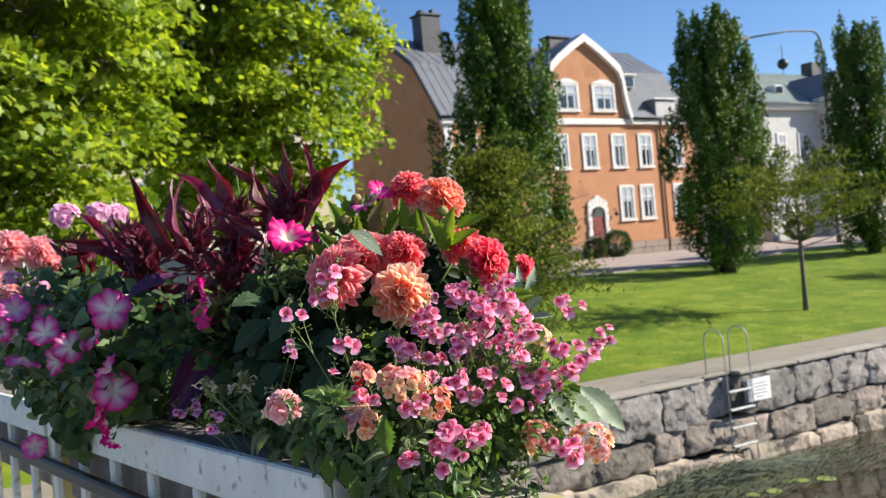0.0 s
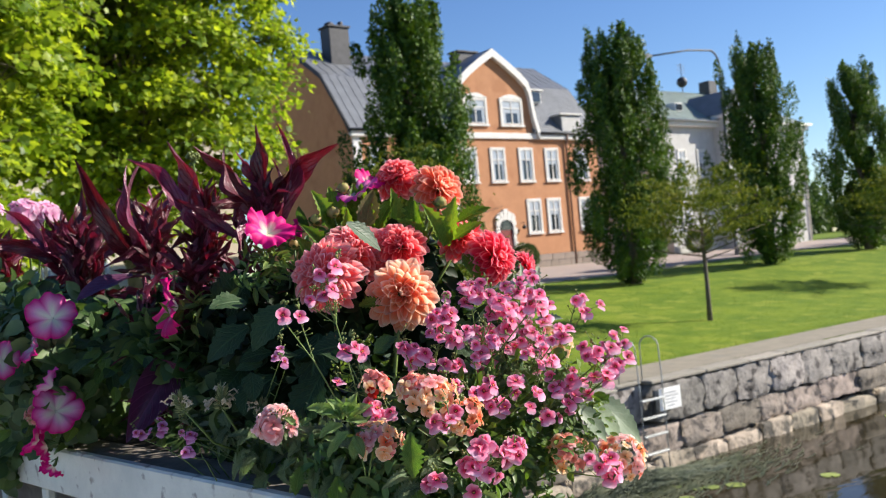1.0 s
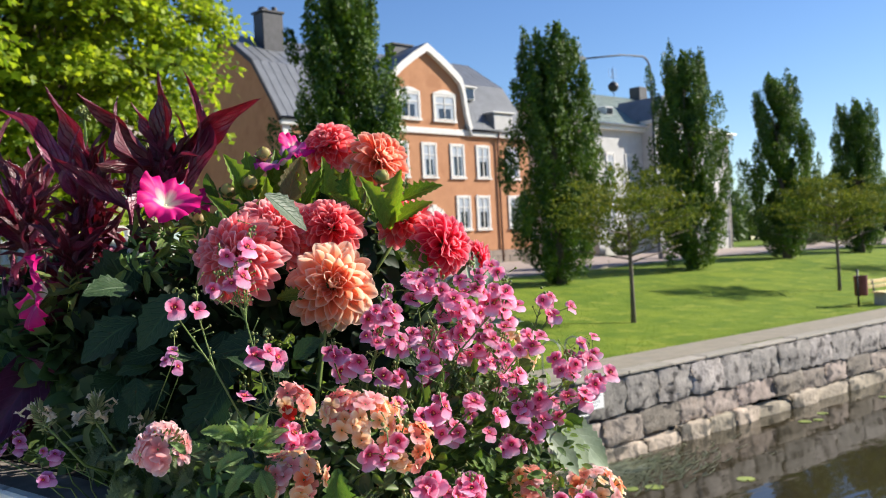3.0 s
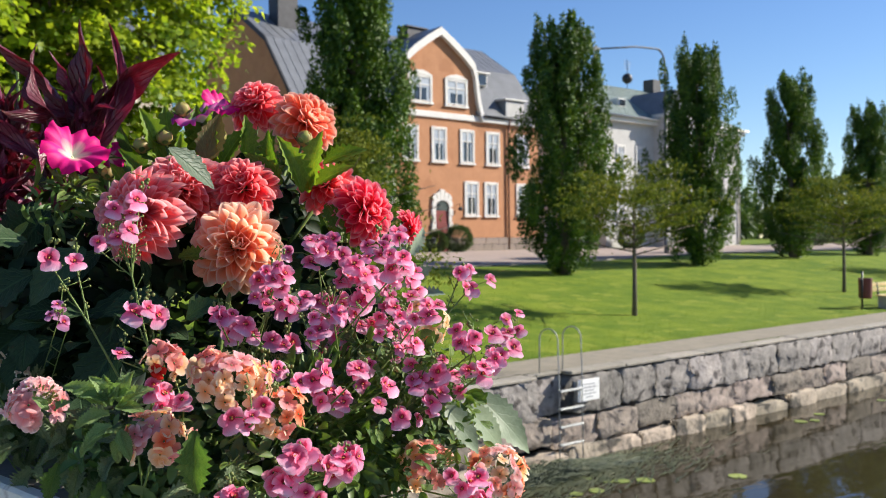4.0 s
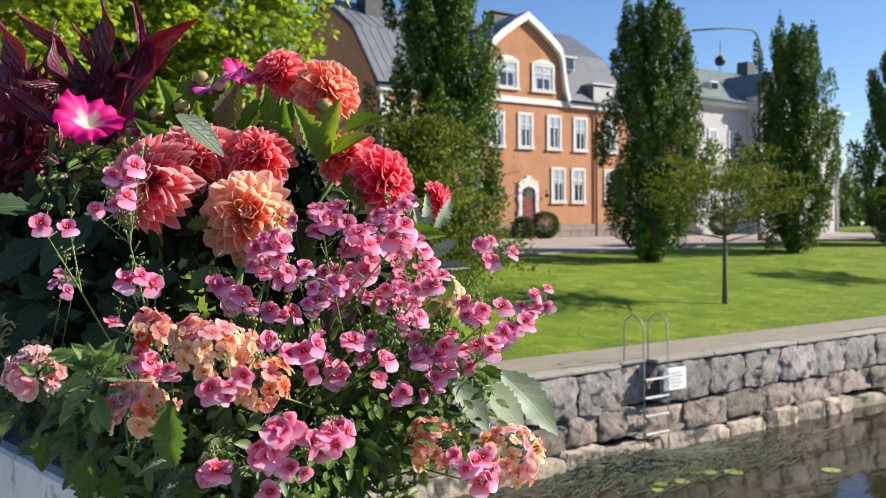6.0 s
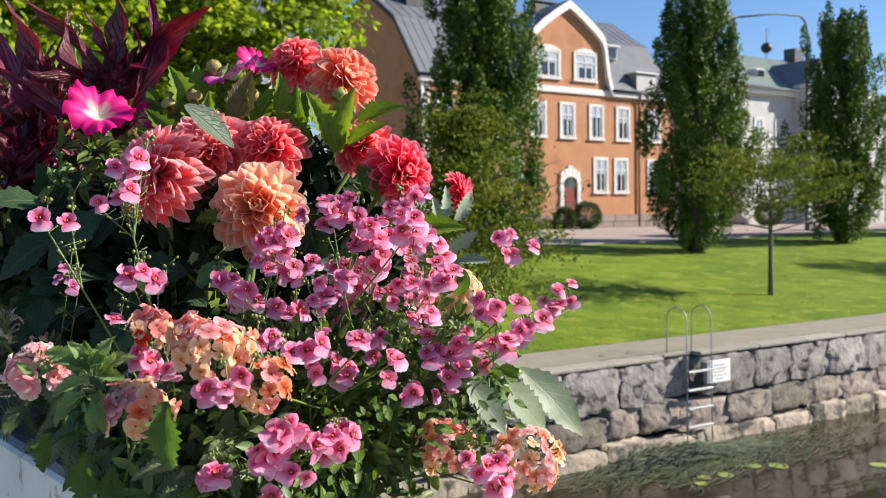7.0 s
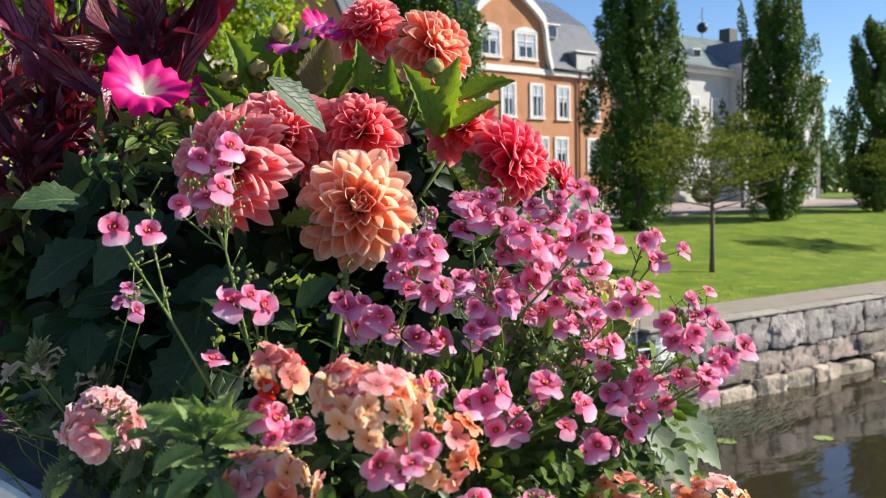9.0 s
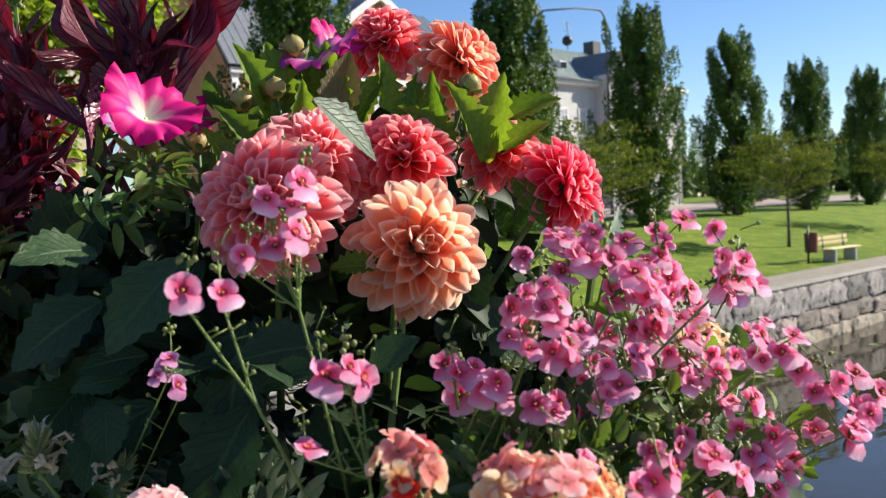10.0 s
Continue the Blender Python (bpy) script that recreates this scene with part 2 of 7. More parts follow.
WATER = bpy.data.materials.new("canal_water")
WATER.use_nodes = True
wnt = WATER.node_tree
wb = wnt.nodes["Principled BSDF"]
wb.inputs["Base Color"].default_value = (0.034, 0.028, 0.015, 1)
wb.inputs["Roughness"].default_value, wb.inputs["IOR"].default_value = 0.04, 1.33
wtc = wnt.nodes.new("ShaderNodeTexCoord")
wmp = wnt.nodes.new("ShaderNodeMapping")
wmp.inputs["Scale"].default_value = (0.6, 1.6, 1)
wno = wnt.nodes.new("ShaderNodeTexNoise")
wno.inputs["Scale"].default_value, wno.inputs["Detail"].default_value = 1.1, 3
wbp = wnt.nodes.new("ShaderNodeBump")
wbp.inputs["Strength"].default_value, wbp.inputs["Distance"].default_value = 0.05, 0.25
wnt.links.new(wtc.outputs["Object"], wmp.inputs[0])
wnt.links.new(wmp.outputs[0], wno.inputs["Vector"])
wnt.links.new(wno.outputs["Fac"], wbp.inputs["Height"])
wnt.links.new(wbp.outputs[0], wb.inputs["Normal"])

GLASS = bpy.data.materials.new("window_glass")
GLASS.use_nodes = True
gb = GLASS.node_tree.nodes["Principled BSDF"]
gb.inputs["Base Color"].default_value = (0.03, 0.036, 0.042, 1)
gb.inputs["Roughness"].default_value, gb.inputs["Specular IOR Level"].default_value = 0.03, 1.0


# ---- mesh tools ----
class Mesh:
    """Gathers vertices and faces (with a material slot each) for one mesh."""

    def __init__(self):
        self.v, self.f, self.m, self.uv = [], [], [], []

    def add(self, verts, faces, slot=0, uv=None):
        o = len(self.v)
        self.v += [tuple(p) for p in verts]
        self.f += [tuple(i + o for i in q) for q in faces]
        self.m += [slot] * len(faces)
        self.uv += uv if uv else [(0.5, 0.5)] * len(verts)
        return self

    def box(self, x0, x1, y0, y1, z0, z1, slot=0, bevel=0.0):
        if bevel:
            b = min(bevel, (x1 - x0) / 3, (y1 - y0) / 3, (z1 - z0) / 3)
            bm = bmesh.new()
            bmesh.ops.create_cube(bm, size=1, matrix=Matrix.Translation(((x0 + x1) / 2, (y0 + y1) / 2, (z0 + z1) / 2)) @ Matrix.Diagonal((x1 - x0, y1 - y0, z1 - z0, 1)))
            bmesh.ops.bevel(bm, geom=bm.edges[:], offset=b, segments=1, affect="EDGES")
            self.add([v.co[:] for v in bm.verts], [[v.index for v in f.verts] for f in bm.faces], slot)
            bm.free()
            return self
        P = [(x, y, z) for z in (z0, z1) for y in (y0, y1) for x in (x0, x1)]
        return self.add(P, [(0, 2, 3, 1), (4, 5, 7, 6), (0, 1, 5, 4), (2, 6, 7, 3), (0, 4, 6, 2), (1, 3, 7, 5)], slot)

    def prism(self, outline, axis, a, b, slot=0):
        """An outline (pairs) pushed from a to b along an axis ('x', 'y' or 'z')."""
        n = len(outline)
        def place(p, d):
            return (d, *p) if axis == "x" else (p[0], d, p[1]) if axis == "y" else (*p, d)
        P = [place(p, a) for p in outline] + [place(p, b) for p in outline]
        F = [tuple(range(n)), tuple(range(2 * n - 1, n - 1, -1))] + [(i, i + n, (i + 1) % n + n, (i + 1) % n) for i in range(n)]
        return self.add(P, F, slot)

    def tube(self, pts, radii, sides=8, slot=0):
        pts = [Vector(p) for p in pts]
        if isinstance(radii, (int, float)):
            radii = [radii] * len(pts)
        V, F = [], []
        side = None
        for i, p in enumerate(pts):
            d = (pts[min(i + 1, len(pts) - 1)] - pts[max(i - 1, 0)]).normalized()
            if side is None:
                side = d.orthogonal().normalized()
            side = (side - d * side.dot(d)).normalized()
            up = d.cross(side)
            for k in range(sides):
                a = 2 * math.pi * k / sides
                V.append(p + (side * math.cos(a) + up * math.sin(a)) * radii[i])
        for i in range(len(pts) - 1):
            for k in range(sides):
                F.append((i * sides + k, i * sides + (k + 1) % sides, (i + 1) * sides + (k + 1) % sides, (i + 1) * sides + k))
        F.append(tuple(range(sides - 1, -1, -1)))
        F.append(tuple(range((len(pts) - 1) * sides, len(pts) * sides)))
        return self.add(V, F, slot)

    def ball(self, c, r, rings=5, sides=8, slot=0, squash=1.0):
        V = [(c[0], c[1], c[2] - r * squash)]
        for i in range(1, rings):
            a = math.pi * i / rings
            for k in range(sides):
                t = 2 * math.pi * k / sides
                V.append((c[0] + r * math.sin(a) * math.cos(t), c[1] + r * math.sin(a) * math.sin(t), c[2] - r * squash * math.cos(a)))
        V.append((c[0], c[1], c[2] + r * squash))
        F = [(0, 1 + (k + 1) % sides, 1 + k) for k in range(sides)]
        for i in range(rings - 2):
            o = 1 + i * sides
            F += [(o + k, o + (k + 1) % sides, o + sides + (k + 1) % sides, o + sides + k) for k in range(sides)]
        o = 1 + (rings - 2) * sides
        F += [(o + k, o + (k + 1) % sides, len(V) - 1) for k in range(sides)]
        return self.add(V, F, slot)

    def data(self, name, mats, smooth=False):
        me = bpy.data.meshes.new(name)
        me.from_pydata(self.v, [], self.f)
        for m in mats if isinstance(mats, (list, tuple)) else [mats]:
            me.materials.append(m)
        me.polygons.foreach_set("material_index", self.m)
        if smooth:
            me.polygons.foreach_set("use_smooth", [True] * len(self.f))
        if any(u != (0.5, 0.5) for u in self.uv):
            lay = me.uv_layers.new(name="UVMap")
            idx = np.empty(len(me.loops), dtype=np.int32)
            me.loops.foreach_get("vertex_index", idx)
            lay.data.foreach_set("uv", np.array(self.uv, dtype=np.float32)[idx].ravel())
        me.update()
        return me


def part(name, mesh, mats, parent, label="", smooth=False, m=None):
    """One mesh object under a thing or under a part."""
    ob = new(name, mesh if isinstance(mesh, bpy.types.Mesh) else mesh.data(name, mats, smooth))
    if parent:
        ob.parent = parent
    if m is not None:
        ob.matrix_basis = m
    return tagged(ob, label)


def thing(name, mesh, mats, label, category, group="", kind="", smooth=False):
    return tagged(new(name, mesh.data(name, mats, smooth)), label, category, group, kind)


def holder(name, place, label, category, group="", kind=""):
    ob = new(name)
    ob.empty_display_size = 0.1
    ob.location = place
    bpy.context.view_layer.update()
    return tagged(ob, label, category, group, kind)


def under(ob):
    """Lets parts be written in world places under a thing that stands elsewhere."""
    return Matrix.Translation(-ob.location)


def leaf_cloud(name, mats, centres, sizes, normals=None, fold=0.25, seed=1, ratio=0.55, droop=None):
    """A mesh of many small folded leaves (six corners each) at the given places."""
    rng = np.random.default_rng(seed)
    n = len(centres)
    c = np.asarray(centres, float)
    s = np.asarray(sizes, float).reshape(-1, 1)
    d = rng.normal(size=(n, 3))
    if droop is not None:
        d += np.asarray(droop)
    d /= np.linalg.norm(d, axis=1, keepdims=True)
    r = rng.normal(size=(n, 3)) if normals is None else np.asarray(normals) + 0.55 * rng.normal(size=(n, 3))
    w = np.cross(d, r)
    w /= np.linalg.norm(w, axis=1, keepdims=True) + 1e-9
    u = np.cross(w, d)
    v = np.stack([c, c + d * s * 0.4 + w * s * ratio * 0.5 + u * s * fold * 0.5, c + d * s * 0.75 + w * s * ratio * 0.3 + u * s * fold * 0.4,
                  c + d * s, c + d * s * 0.75 - w * s * ratio * 0.3 + u * s * fold * 0.4, c + d * s * 0.4 - w * s * ratio * 0.5 + u * s * fold * 0.5], 1)
    me = bpy.data.meshes.new(name)
    me.vertices.add(n * 6)
    me.vertices.foreach_set("co", v.astype(np.float32).ravel())
    k = np.arange(n).reshape(-1, 1) * 6
    loops = np.concatenate([k + np.array([[0, 1, 2, 3]]), k + np.array([[0, 3, 4, 5]])], 1).ravel()
    me.loops.add(len(loops))
    me.loops.foreach_set("vertex_index", loops.astype(np.int32))
    me.polygons.add(n * 2)
    me.polygons.foreach_set("loop_start", np.arange(0, n * 8, 4, dtype=np.int32))
    for m in mats if isinstance(mats, (list, tuple)) else [mats]:
        me.materials.append(m)
    me.update(calc_edges=True)
    return me


# ---- ground ----
QUAY_Y, QUAY_Z, WATER_Z = 12.2, -0.21, -1.89


def smooth(a, b, x):
    t = min(1, max(0, (x - a) / (b - a)))
    return t * t * (3 - 2 * t)


def ground_z(x, y):
    ys = (12.2, 14.0, 17.0, 20.0, 25.5, 29.2, 33.0, 41.5, 60.0, 120.0)
    zs = (-0.21, -0.20, 0.06, 0.38, 0.95, 1.22, 1.42, 1.72, 1.8, 1.9)
    z = float(np.interp(y, ys, zs))
    return z + 0.3 * smooth(30, 46, x) * smooth(15, 25, y) * (1 - smooth(25, 40, y))


def ground_sheet(name, x0, x1, y0, y1, nx, ny, mat, lift, label, category, keep=None):
    xs = np.linspace(x0, x1, nx)
    ys = np.linspace(y0, y1, ny)
    V = [(x, y, ground_z(x, y) + lift) for y in ys for x in xs]
    F = [(j * nx + i, j * nx + i + 1, (j + 1) * nx + i + 1, (j + 1) * nx + i) for j in range(ny - 1) for i in range(nx - 1)]
    return thing(name, Mesh().add(V, F), mat, label, category, kind="structure", smooth=True)


far = Mesh()
gx = [-1500, -400, -120] + [float(x) for x in np.linspace(-60, 120, 61)] + [200, 500, 1500]
gy = [12.6, 13.3, 14.0] + [float(y) for y in np.linspace(15, 60, 46)] + [120, 400, 1800]
far.add([(x, y, ground_z(x, y)) for y in gy for x in gx],
        [(j * len(gx) + i, j * len(gx) + i + 1, (j + 1) * len(gx) + i + 1, (j + 1) * len(gx) + i) for j in range(len(gy) - 1) for i in range(len(gx) - 1)])
thing("ground", far, GRASS, "mown green lawn rising gently from the quay", "lawn", kind="structure", smooth=True)
ground_sheet("road", -80, 190, 29.3, 41.3, 91, 9, ROAD, 0.012, "pinkish grey asphalt street in front of the houses", "road")
kerb = Mesh()
for i in range(90):
    xa = -60 + 2.0 * i
    za = ground_z(xa + 1, 29.2)
    kerb.box(xa + 0.01, xa + 1.99, 29.12, 29.3, za - 0.1, za + 0.06, 0, 0.012)
thing("kerb", kerb, COPING, "low pale stone kerb between lawn and street", "kerb", kind="structure")
ground_sheet("quay_path", -60, 160, 12.62, 14.0, 61, 4, GRAVEL, 0.012, "pale gravel path along the top of the quay", "path")
wat = Mesh().add([(-900, -900, WATER_Z), (1500, -900, WATER_Z), (1500, 12.7, WATER_Z), (-900, 12.7, WATER_Z)], [(0, 1, 2, 3)])
thing("water", wat, WATER, "still brown canal water mirroring quay and sky", "water", kind="structure")
bed = Mesh().box(-900, 1500, 12.65, 13.0, -3.2, QUAY_Z - 0.02)
thing("quay_backing", bed, MORTAR, "dark backing of the quay wall", "wall", kind="structure")

# ---- quay wall: one thing, its stones are parts ----
quay = holder("quay_wall", (10, QUAY_Y, QUAY_Z), "rough-hewn granite quay wall standing in the canal", "quay wall", kind="structure")


def rough_block(seed, mat):
    """A rough granite block, unit-sized, its front bulging to -y."""
    rng = random.Random(seed)
    V, F = [], []
    nx, nz = 8, 7
    chips = [(rng.uniform(-0.9, 0.9), rng.uniform(-0.9, 0.9), rng.uniform(0.55, 1.25)) for _ in range(7)]
    for j in range(nz):
        for i in range(nx):
            edge = i in (0, nx - 1) or j in (0, nz - 1)
            px, pz = i / (nx - 1) - 0.5, j / (nz - 1) - 0.5
            out = min(c + 2.2 * (a * px + b * pz) for a, b, c in chips) + rng.uniform(-0.18, 0.18)
            corner = i in (0, nx - 1) and j in (0, nz - 1)
            V.append((px * (0.97 if corner else 1) + (rng.uniform(-0.02, 0.008) * (1 if px > 0 else -1) if edge else rng.uniform(-0.05, 0.05)), rng.uniform(-0.55, 0.25) if edge else -max(0.0, out + rng.uniform(-0.25, 0.25)),
                      pz * (0.95 if corner else 1) + (rng.uniform(-0.06, 0.012) * (1 if pz > 0 else -1) if edge else rng.uniform(-0.05, 0.05))))
    F = [(j * nx + i, j * nx + i + 1, (j + 1) * nx + i + 1, (j + 1) * nx + i) for j in range(nz - 1) for i in range(nx - 1)]
    rim = [i for i in range(nx)] + [j * nx + nx - 1 for j in range(1, nz)] + [(nz - 1) * nx + i for i in range(nx - 2, -1, -1)] + [j * nx for j in range(nz - 2, 0, -1)]
    o = len(V)
    V += [(V[k][0], 4.0, V[k][2]) for k in rim]
    n = len(rim)
    F += [(rim[k], o + k, o + (k + 1) % n, rim[(k + 1) % n]) for k in range(n)]
    return Mesh().add(V, F).data("stone", mat, True)


BLOCKS = [rough_block(i, GRANITE) for i in range(10)]
WARM = [rough_block(40 + i, GRANITE_WARM) for i in range(8)]
FOOTING = [rough_block(20 + i, GRANITE_PALE) for i in range(5)]
qr = random.Random(5)
NOTCH = (12.95, 13.90)
for z0, z1, short, long_ in ((QUAY_Z - 0.055, -1.04, 1.0, 1.65), (-1.04, -1.58, 0.7, 1.7), (-1.58, -2.3, 0.8, 1.8)):
    top = z0
    x = 6.0 + qr.uniform(0, 0.5)
    while x < 95:
        w = qr.uniform(short, long_)
        if x < NOTCH[0] < x + w and z0 > -1.0:
            w = NOTCH[0] - x
        if NOTCH[0] <= x < NOTCH[1] and z0 > -1.0:
            part("stone", qr.choice(BLOCKS), None, quay, m=Matrix.Translation(((NOTCH[0] + NOTCH[1]) / 2 - 10, 0.33, (z0 + z1) / 2 - QUAY_Z)) @ Matrix.Diagonal((NOTCH[1] - NOTCH[0] + 0.1, 0.05, z0 - z1 - 0.03, 1)))
            x = NOTCH[1]
            continue
        if w > 0.2:
            up = qr.uniform(-0.06, 0.06) if z0 < -0.5 else 0
            h = (z0 - z1) - qr.uniform(0.006, 0.03)
            proud = 0.13 if z1 < -1.9 else 0.0
            part("stone", qr.choice(FOOTING if z1 < -1.9 else WARM if z1 < -1.3 else BLOCKS), None, quay,
                 m=Matrix.Translation((x + w / 2 - 10, 0.04 - proud + qr.uniform(-0.03, 0.03), (z0 + z1) / 2 + up - QUAY_Z)) @ Matrix.Diagonal((w - qr.uniform(0.006, 0.03), 0.10, h, 1)))
        x += w
x = 5.5
while x < 95:
    w = qr.uniform(1.2, 2.2)
    if x < NOTCH[0] < x + w:
        w = NOTCH[0] - x
    slot = abs(x - NOTCH[0]) < 0.001
    if slot:
        w = NOTCH[1] - NOTCH[0]
    me = Mesh().box(0, w - 0.012, 0.27 if slot else 0.01 + qr.uniform(0, 0.02), 0.44, -0.055, 0.0 + qr.uniform(0, 0.012), 0, 0.012)
    part("coping", me, COPING, quay, m=Matrix.Translation((x - 10, 0, 0.0)))
    x += w

# ---- quay fittings ----
ladder = holder("ladder", (13.66, QUAY_Y, QUAY_Z), "galvanised steel bathing ladder fixed to the quay wall", "ladder")
LX = (13.33, 13.99)
for lx in LX:
    pts = [(lx, QUAY_Y + 0.34, QUAY_Z)]
    for k in range(9):
        a = math.pi * k / 8
        pts.append((lx, QUAY_Y + 0.10 + 0.23 * math.cos(a), QUAY_Z + 0.67 + 0.2 * math.sin(a)))
    pts += [(lx, QUAY_Y - 0.15, QUAY_Z - 0.02), (lx, QUAY_Y - 0.16, -1.95)]
    part("rail", Mesh().tube([Vector(p) - ladder.location for p in pts], 0.0125, 8), STEEL, ladder, smooth=True)
for k in range(4):
    z = -0.50 - 0.335 * k
    part("rung", Mesh().box(LX[0] - 13.66, LX[1] - 13.66, -0.2, -0.11, z - QUAY_Z - 0.018, z - QUAY_Z + 0.018, 0, 0.008), STEEL, ladder)

sign = holder("notice_sign", (14.22, QUAY_Y, -0.56), "small white notice panel with grey lines on the quay wall", "sign")
part("panel", Mesh().box(-0.32, 0.31, -0.13, -0.115, -0.21, 0.21, 0, 0.006), SIGN, sign)
part("post", Mesh().box(-0.3, -0.27, -0.115, 0.06, -0.2, 0.18), STEEL, sign)
for k, w in enumerate((0.34, 0.42, 0.3, 0.4, 0.22)):
    part("text_bar", Mesh().box(-w / 2, w / 2, -0.134, -0.130, 0.10 - 0.062 * k, 0.122 - 0.062 * k), INK, sign)

wr = np.random.default_rng(3)
for x, y in ((13.0, 11.15), (13.3, 10.6), (13.65, 10.35), (12.5, 10.5), (12.1, 10.6), (13.1, 10.75), (15.05, 9.4), (20.45, 11.05), (20.8, 10.9), (21.6, 11.2), (11.8, 10.4), (24.5, 11.0), (26.2, 10.6)):
    r = wr.uniform(0.1, 0.17)
    V = [(0, 0, 0.004)] + [(r * math.cos(a) * wr.uniform(0.94, 1.05), r * math.sin(a), 0.004 + wr.uniform(0, 0.006)) for a in np.linspace(0.15, 2 * math.pi - 0.15, 15)]
    V += [(p[0], p[1], p[2] - 0.008) for p in V]
    n = 16
    F = [(0, i, i + 1) for i in range(1, n - 1)] + [(n, n + i + 1, n + i) for i in range(1, n - 1)] + [(i, n + i, n + i + 1, i + 1) for i in range(0, n - 1)]
    ob = thing("lily_pad", Mesh().add(V, F), LILY, "yellow-green lily pad floating on the canal", "lily pad", "lily pads on the canal")
    ob.matrix_basis = Matrix.Translation((x, y, WATER_Z + 0.006)) @ Matrix.Rotation(wr.uniform(0, 6), 4, "Z")

weed = Mesh()
for k in range(1050):
    x, y = 13.0 + wr.normal() * 1.5, 11.35 + wr.normal() * 0.5
    if y > 11.95:
        continue
    a = wr.normal() * 0.5 + 0.15 * math.sin(x * 2)
    L = wr.uniform(0.3, 0.9)
    V = []
    for i in range(5):
        t = i / 4
        px, py = x + L * t * math.cos(a + 0.7 * t), y + L * t * math.sin(a + 0.7 * t) * 0.6
        if py > 12.0:
            py = 12.0
        w = 0.006 + 0.012 * (1 - t)
        V += [(px - w * math.sin(a), py + w * math.cos(a), WATER_Z + 0.004 + 0.02 * math.sin(math.pi * t)), (px + w * math.sin(a), py - w * math.cos(a), WATER_Z + 0.004 + 0.02 * math.sin(math.pi * t))]
    weed.add(V, [(2 * i, 2 * i + 1, 2 * i + 3, 2 * i + 2) for i in range(4)])
for k in range(650):
    x = 12.6 + wr.normal() * 1.0
    y = wr.uniform(11.25, 11.98)
    tall = wr.uniform(0.05, 0.24) * math.exp(-((x - 12.3) / 1.3) ** 2) + 0.03
    L = wr.uniform(0.3, 0.8)
    a = wr.normal() * 0.35 - 0.15
    V = []
    for i in range(6):
        t = i / 5
        px, py = x + L * t * math.cos(a), min(12.03, y + L * t * math.sin(a) * 0.7)
        pz = WATER_Z + tall * math.sin(math.pi * min(1, t * 0.85 + 0.05)) ** 0.8 - 0.01
        w = 0.004 + 0.008 * (1 - t)
        V += [(px, py - w, pz - w * 0.5), (px, py + w, pz + w * 0.5)]
    weed.add(V, [(2 * i, 2 * i + 1, 2 * i + 3, 2 * i + 2) for i in range(5)])
thing("water_weed", weed, WEED, "dark green water weed drifting at the foot of the quay", "water weed", kind="stuff")

bin_ = holder("litter_bin", (31.7, 14.75, ground_z(31.7, 14.75)), "dark red litter bin on a steel post beside the path", "litter bin")
part("post", Mesh().tube([(0, 0, 0), (0, 0, 1.28)], 0.035, 10), DARKMETAL, bin_, smooth=True)
V, F = [], []
prof = ((0.0, 0.36), (0.19, 0.36), (0.21, 0.42), (0.225, 1.02), (0.235, 1.05), (0.205, 1.05), (0.19, 0.5), (0.0, 0.46))
for r, z in prof:
    V += [(0.24 + r * math.cos(2 * math.pi * k / 16), r * math.sin(2 * math.pi * k / 16), z) for k in range(16)]
for j in range(len(prof) - 1):
    F += [(j * 16 + k, j * 16 + (k + 1) % 16, (j + 1) * 16 + (k + 1) % 16, (j + 1) * 16 + k) for k in range(16)]
m = Mesh().add(V, F)
part("bucket", m, BINRED, bin_, smooth=True)

bench = holder("bench", (33.6, 14.6, ground_z(33.6, 14.6)), "park bench with pale yellow slats on grey concrete legs", "bench")
bench.rotation_euler = (0, 0, radians(-4))
for k in range(3):
    part("seat_slat", Mesh().box(-1.1, 1.1, -0.42 + 0.15 * k, -0.3 + 0.15 * k, 0.43, 0.475, 0, 0.008), BENCHWOOD, bench)
for k in range(2):
    part("back_slat", Mesh().box(-1.1, 1.1, 0.08 + 0.03 * k, 0.115 + 0.03 * k, 0.58 + 0.17 * k, 0.71 + 0.17 * k, 0, 0.008), BENCHWOOD, bench)
for sx in (-0.75, 0.75):
    part("leg", Mesh().box(sx - 0.07, sx + 0.07, -0.4, 0.05, -0.05, 0.43, 0, 0.02), CONCRETE, bench)
    part("back_support", Mesh().prism([(0.02, 0.4), (0.08, 0.4), (0.15, 0.9), (0.115, 0.9)], "x", sx - 0.03, sx + 0.03), DARKMETAL, bench)

lampp = holder("street_lamp", (43.57, 31.0, ground_z(43.57, 31) - 0.05), "tall grey street lamp with a long curved arm", "street lamp")
part("base", Mesh().tube([(0, 0, 0), (0, 0, 1.0)], 0.11, 12), LAMPPOST, lampp, smooth=True)
arc = [(0, 0, 0.9), (0, 0, 6), (0, 0, 10.5)] + [(-0.75 + 0.75 * math.cos(a), 0, 10.5 + 0.78 * math.sin(a)) for a in np.linspace(0.2, 1.45, 7)] + [(-2.6, 0, 11.15), (-5.8, 0, 10.62)]
part("pole", Mesh().tube(arc, [0.08, 0.075, 0.06] + [0.055] * 7 + [0.05, 0.045], 8), LAMPPOST, lampp, smooth=True)
part("luminaire", Mesh().prism([(-6.6, 10.42), (-5.75, 10.52), (-5.7, 10.66), (-6.1, 10.72), (-6.6, 10.56)], "y", -0.14, 0.14), LAMPPOST, lampp)


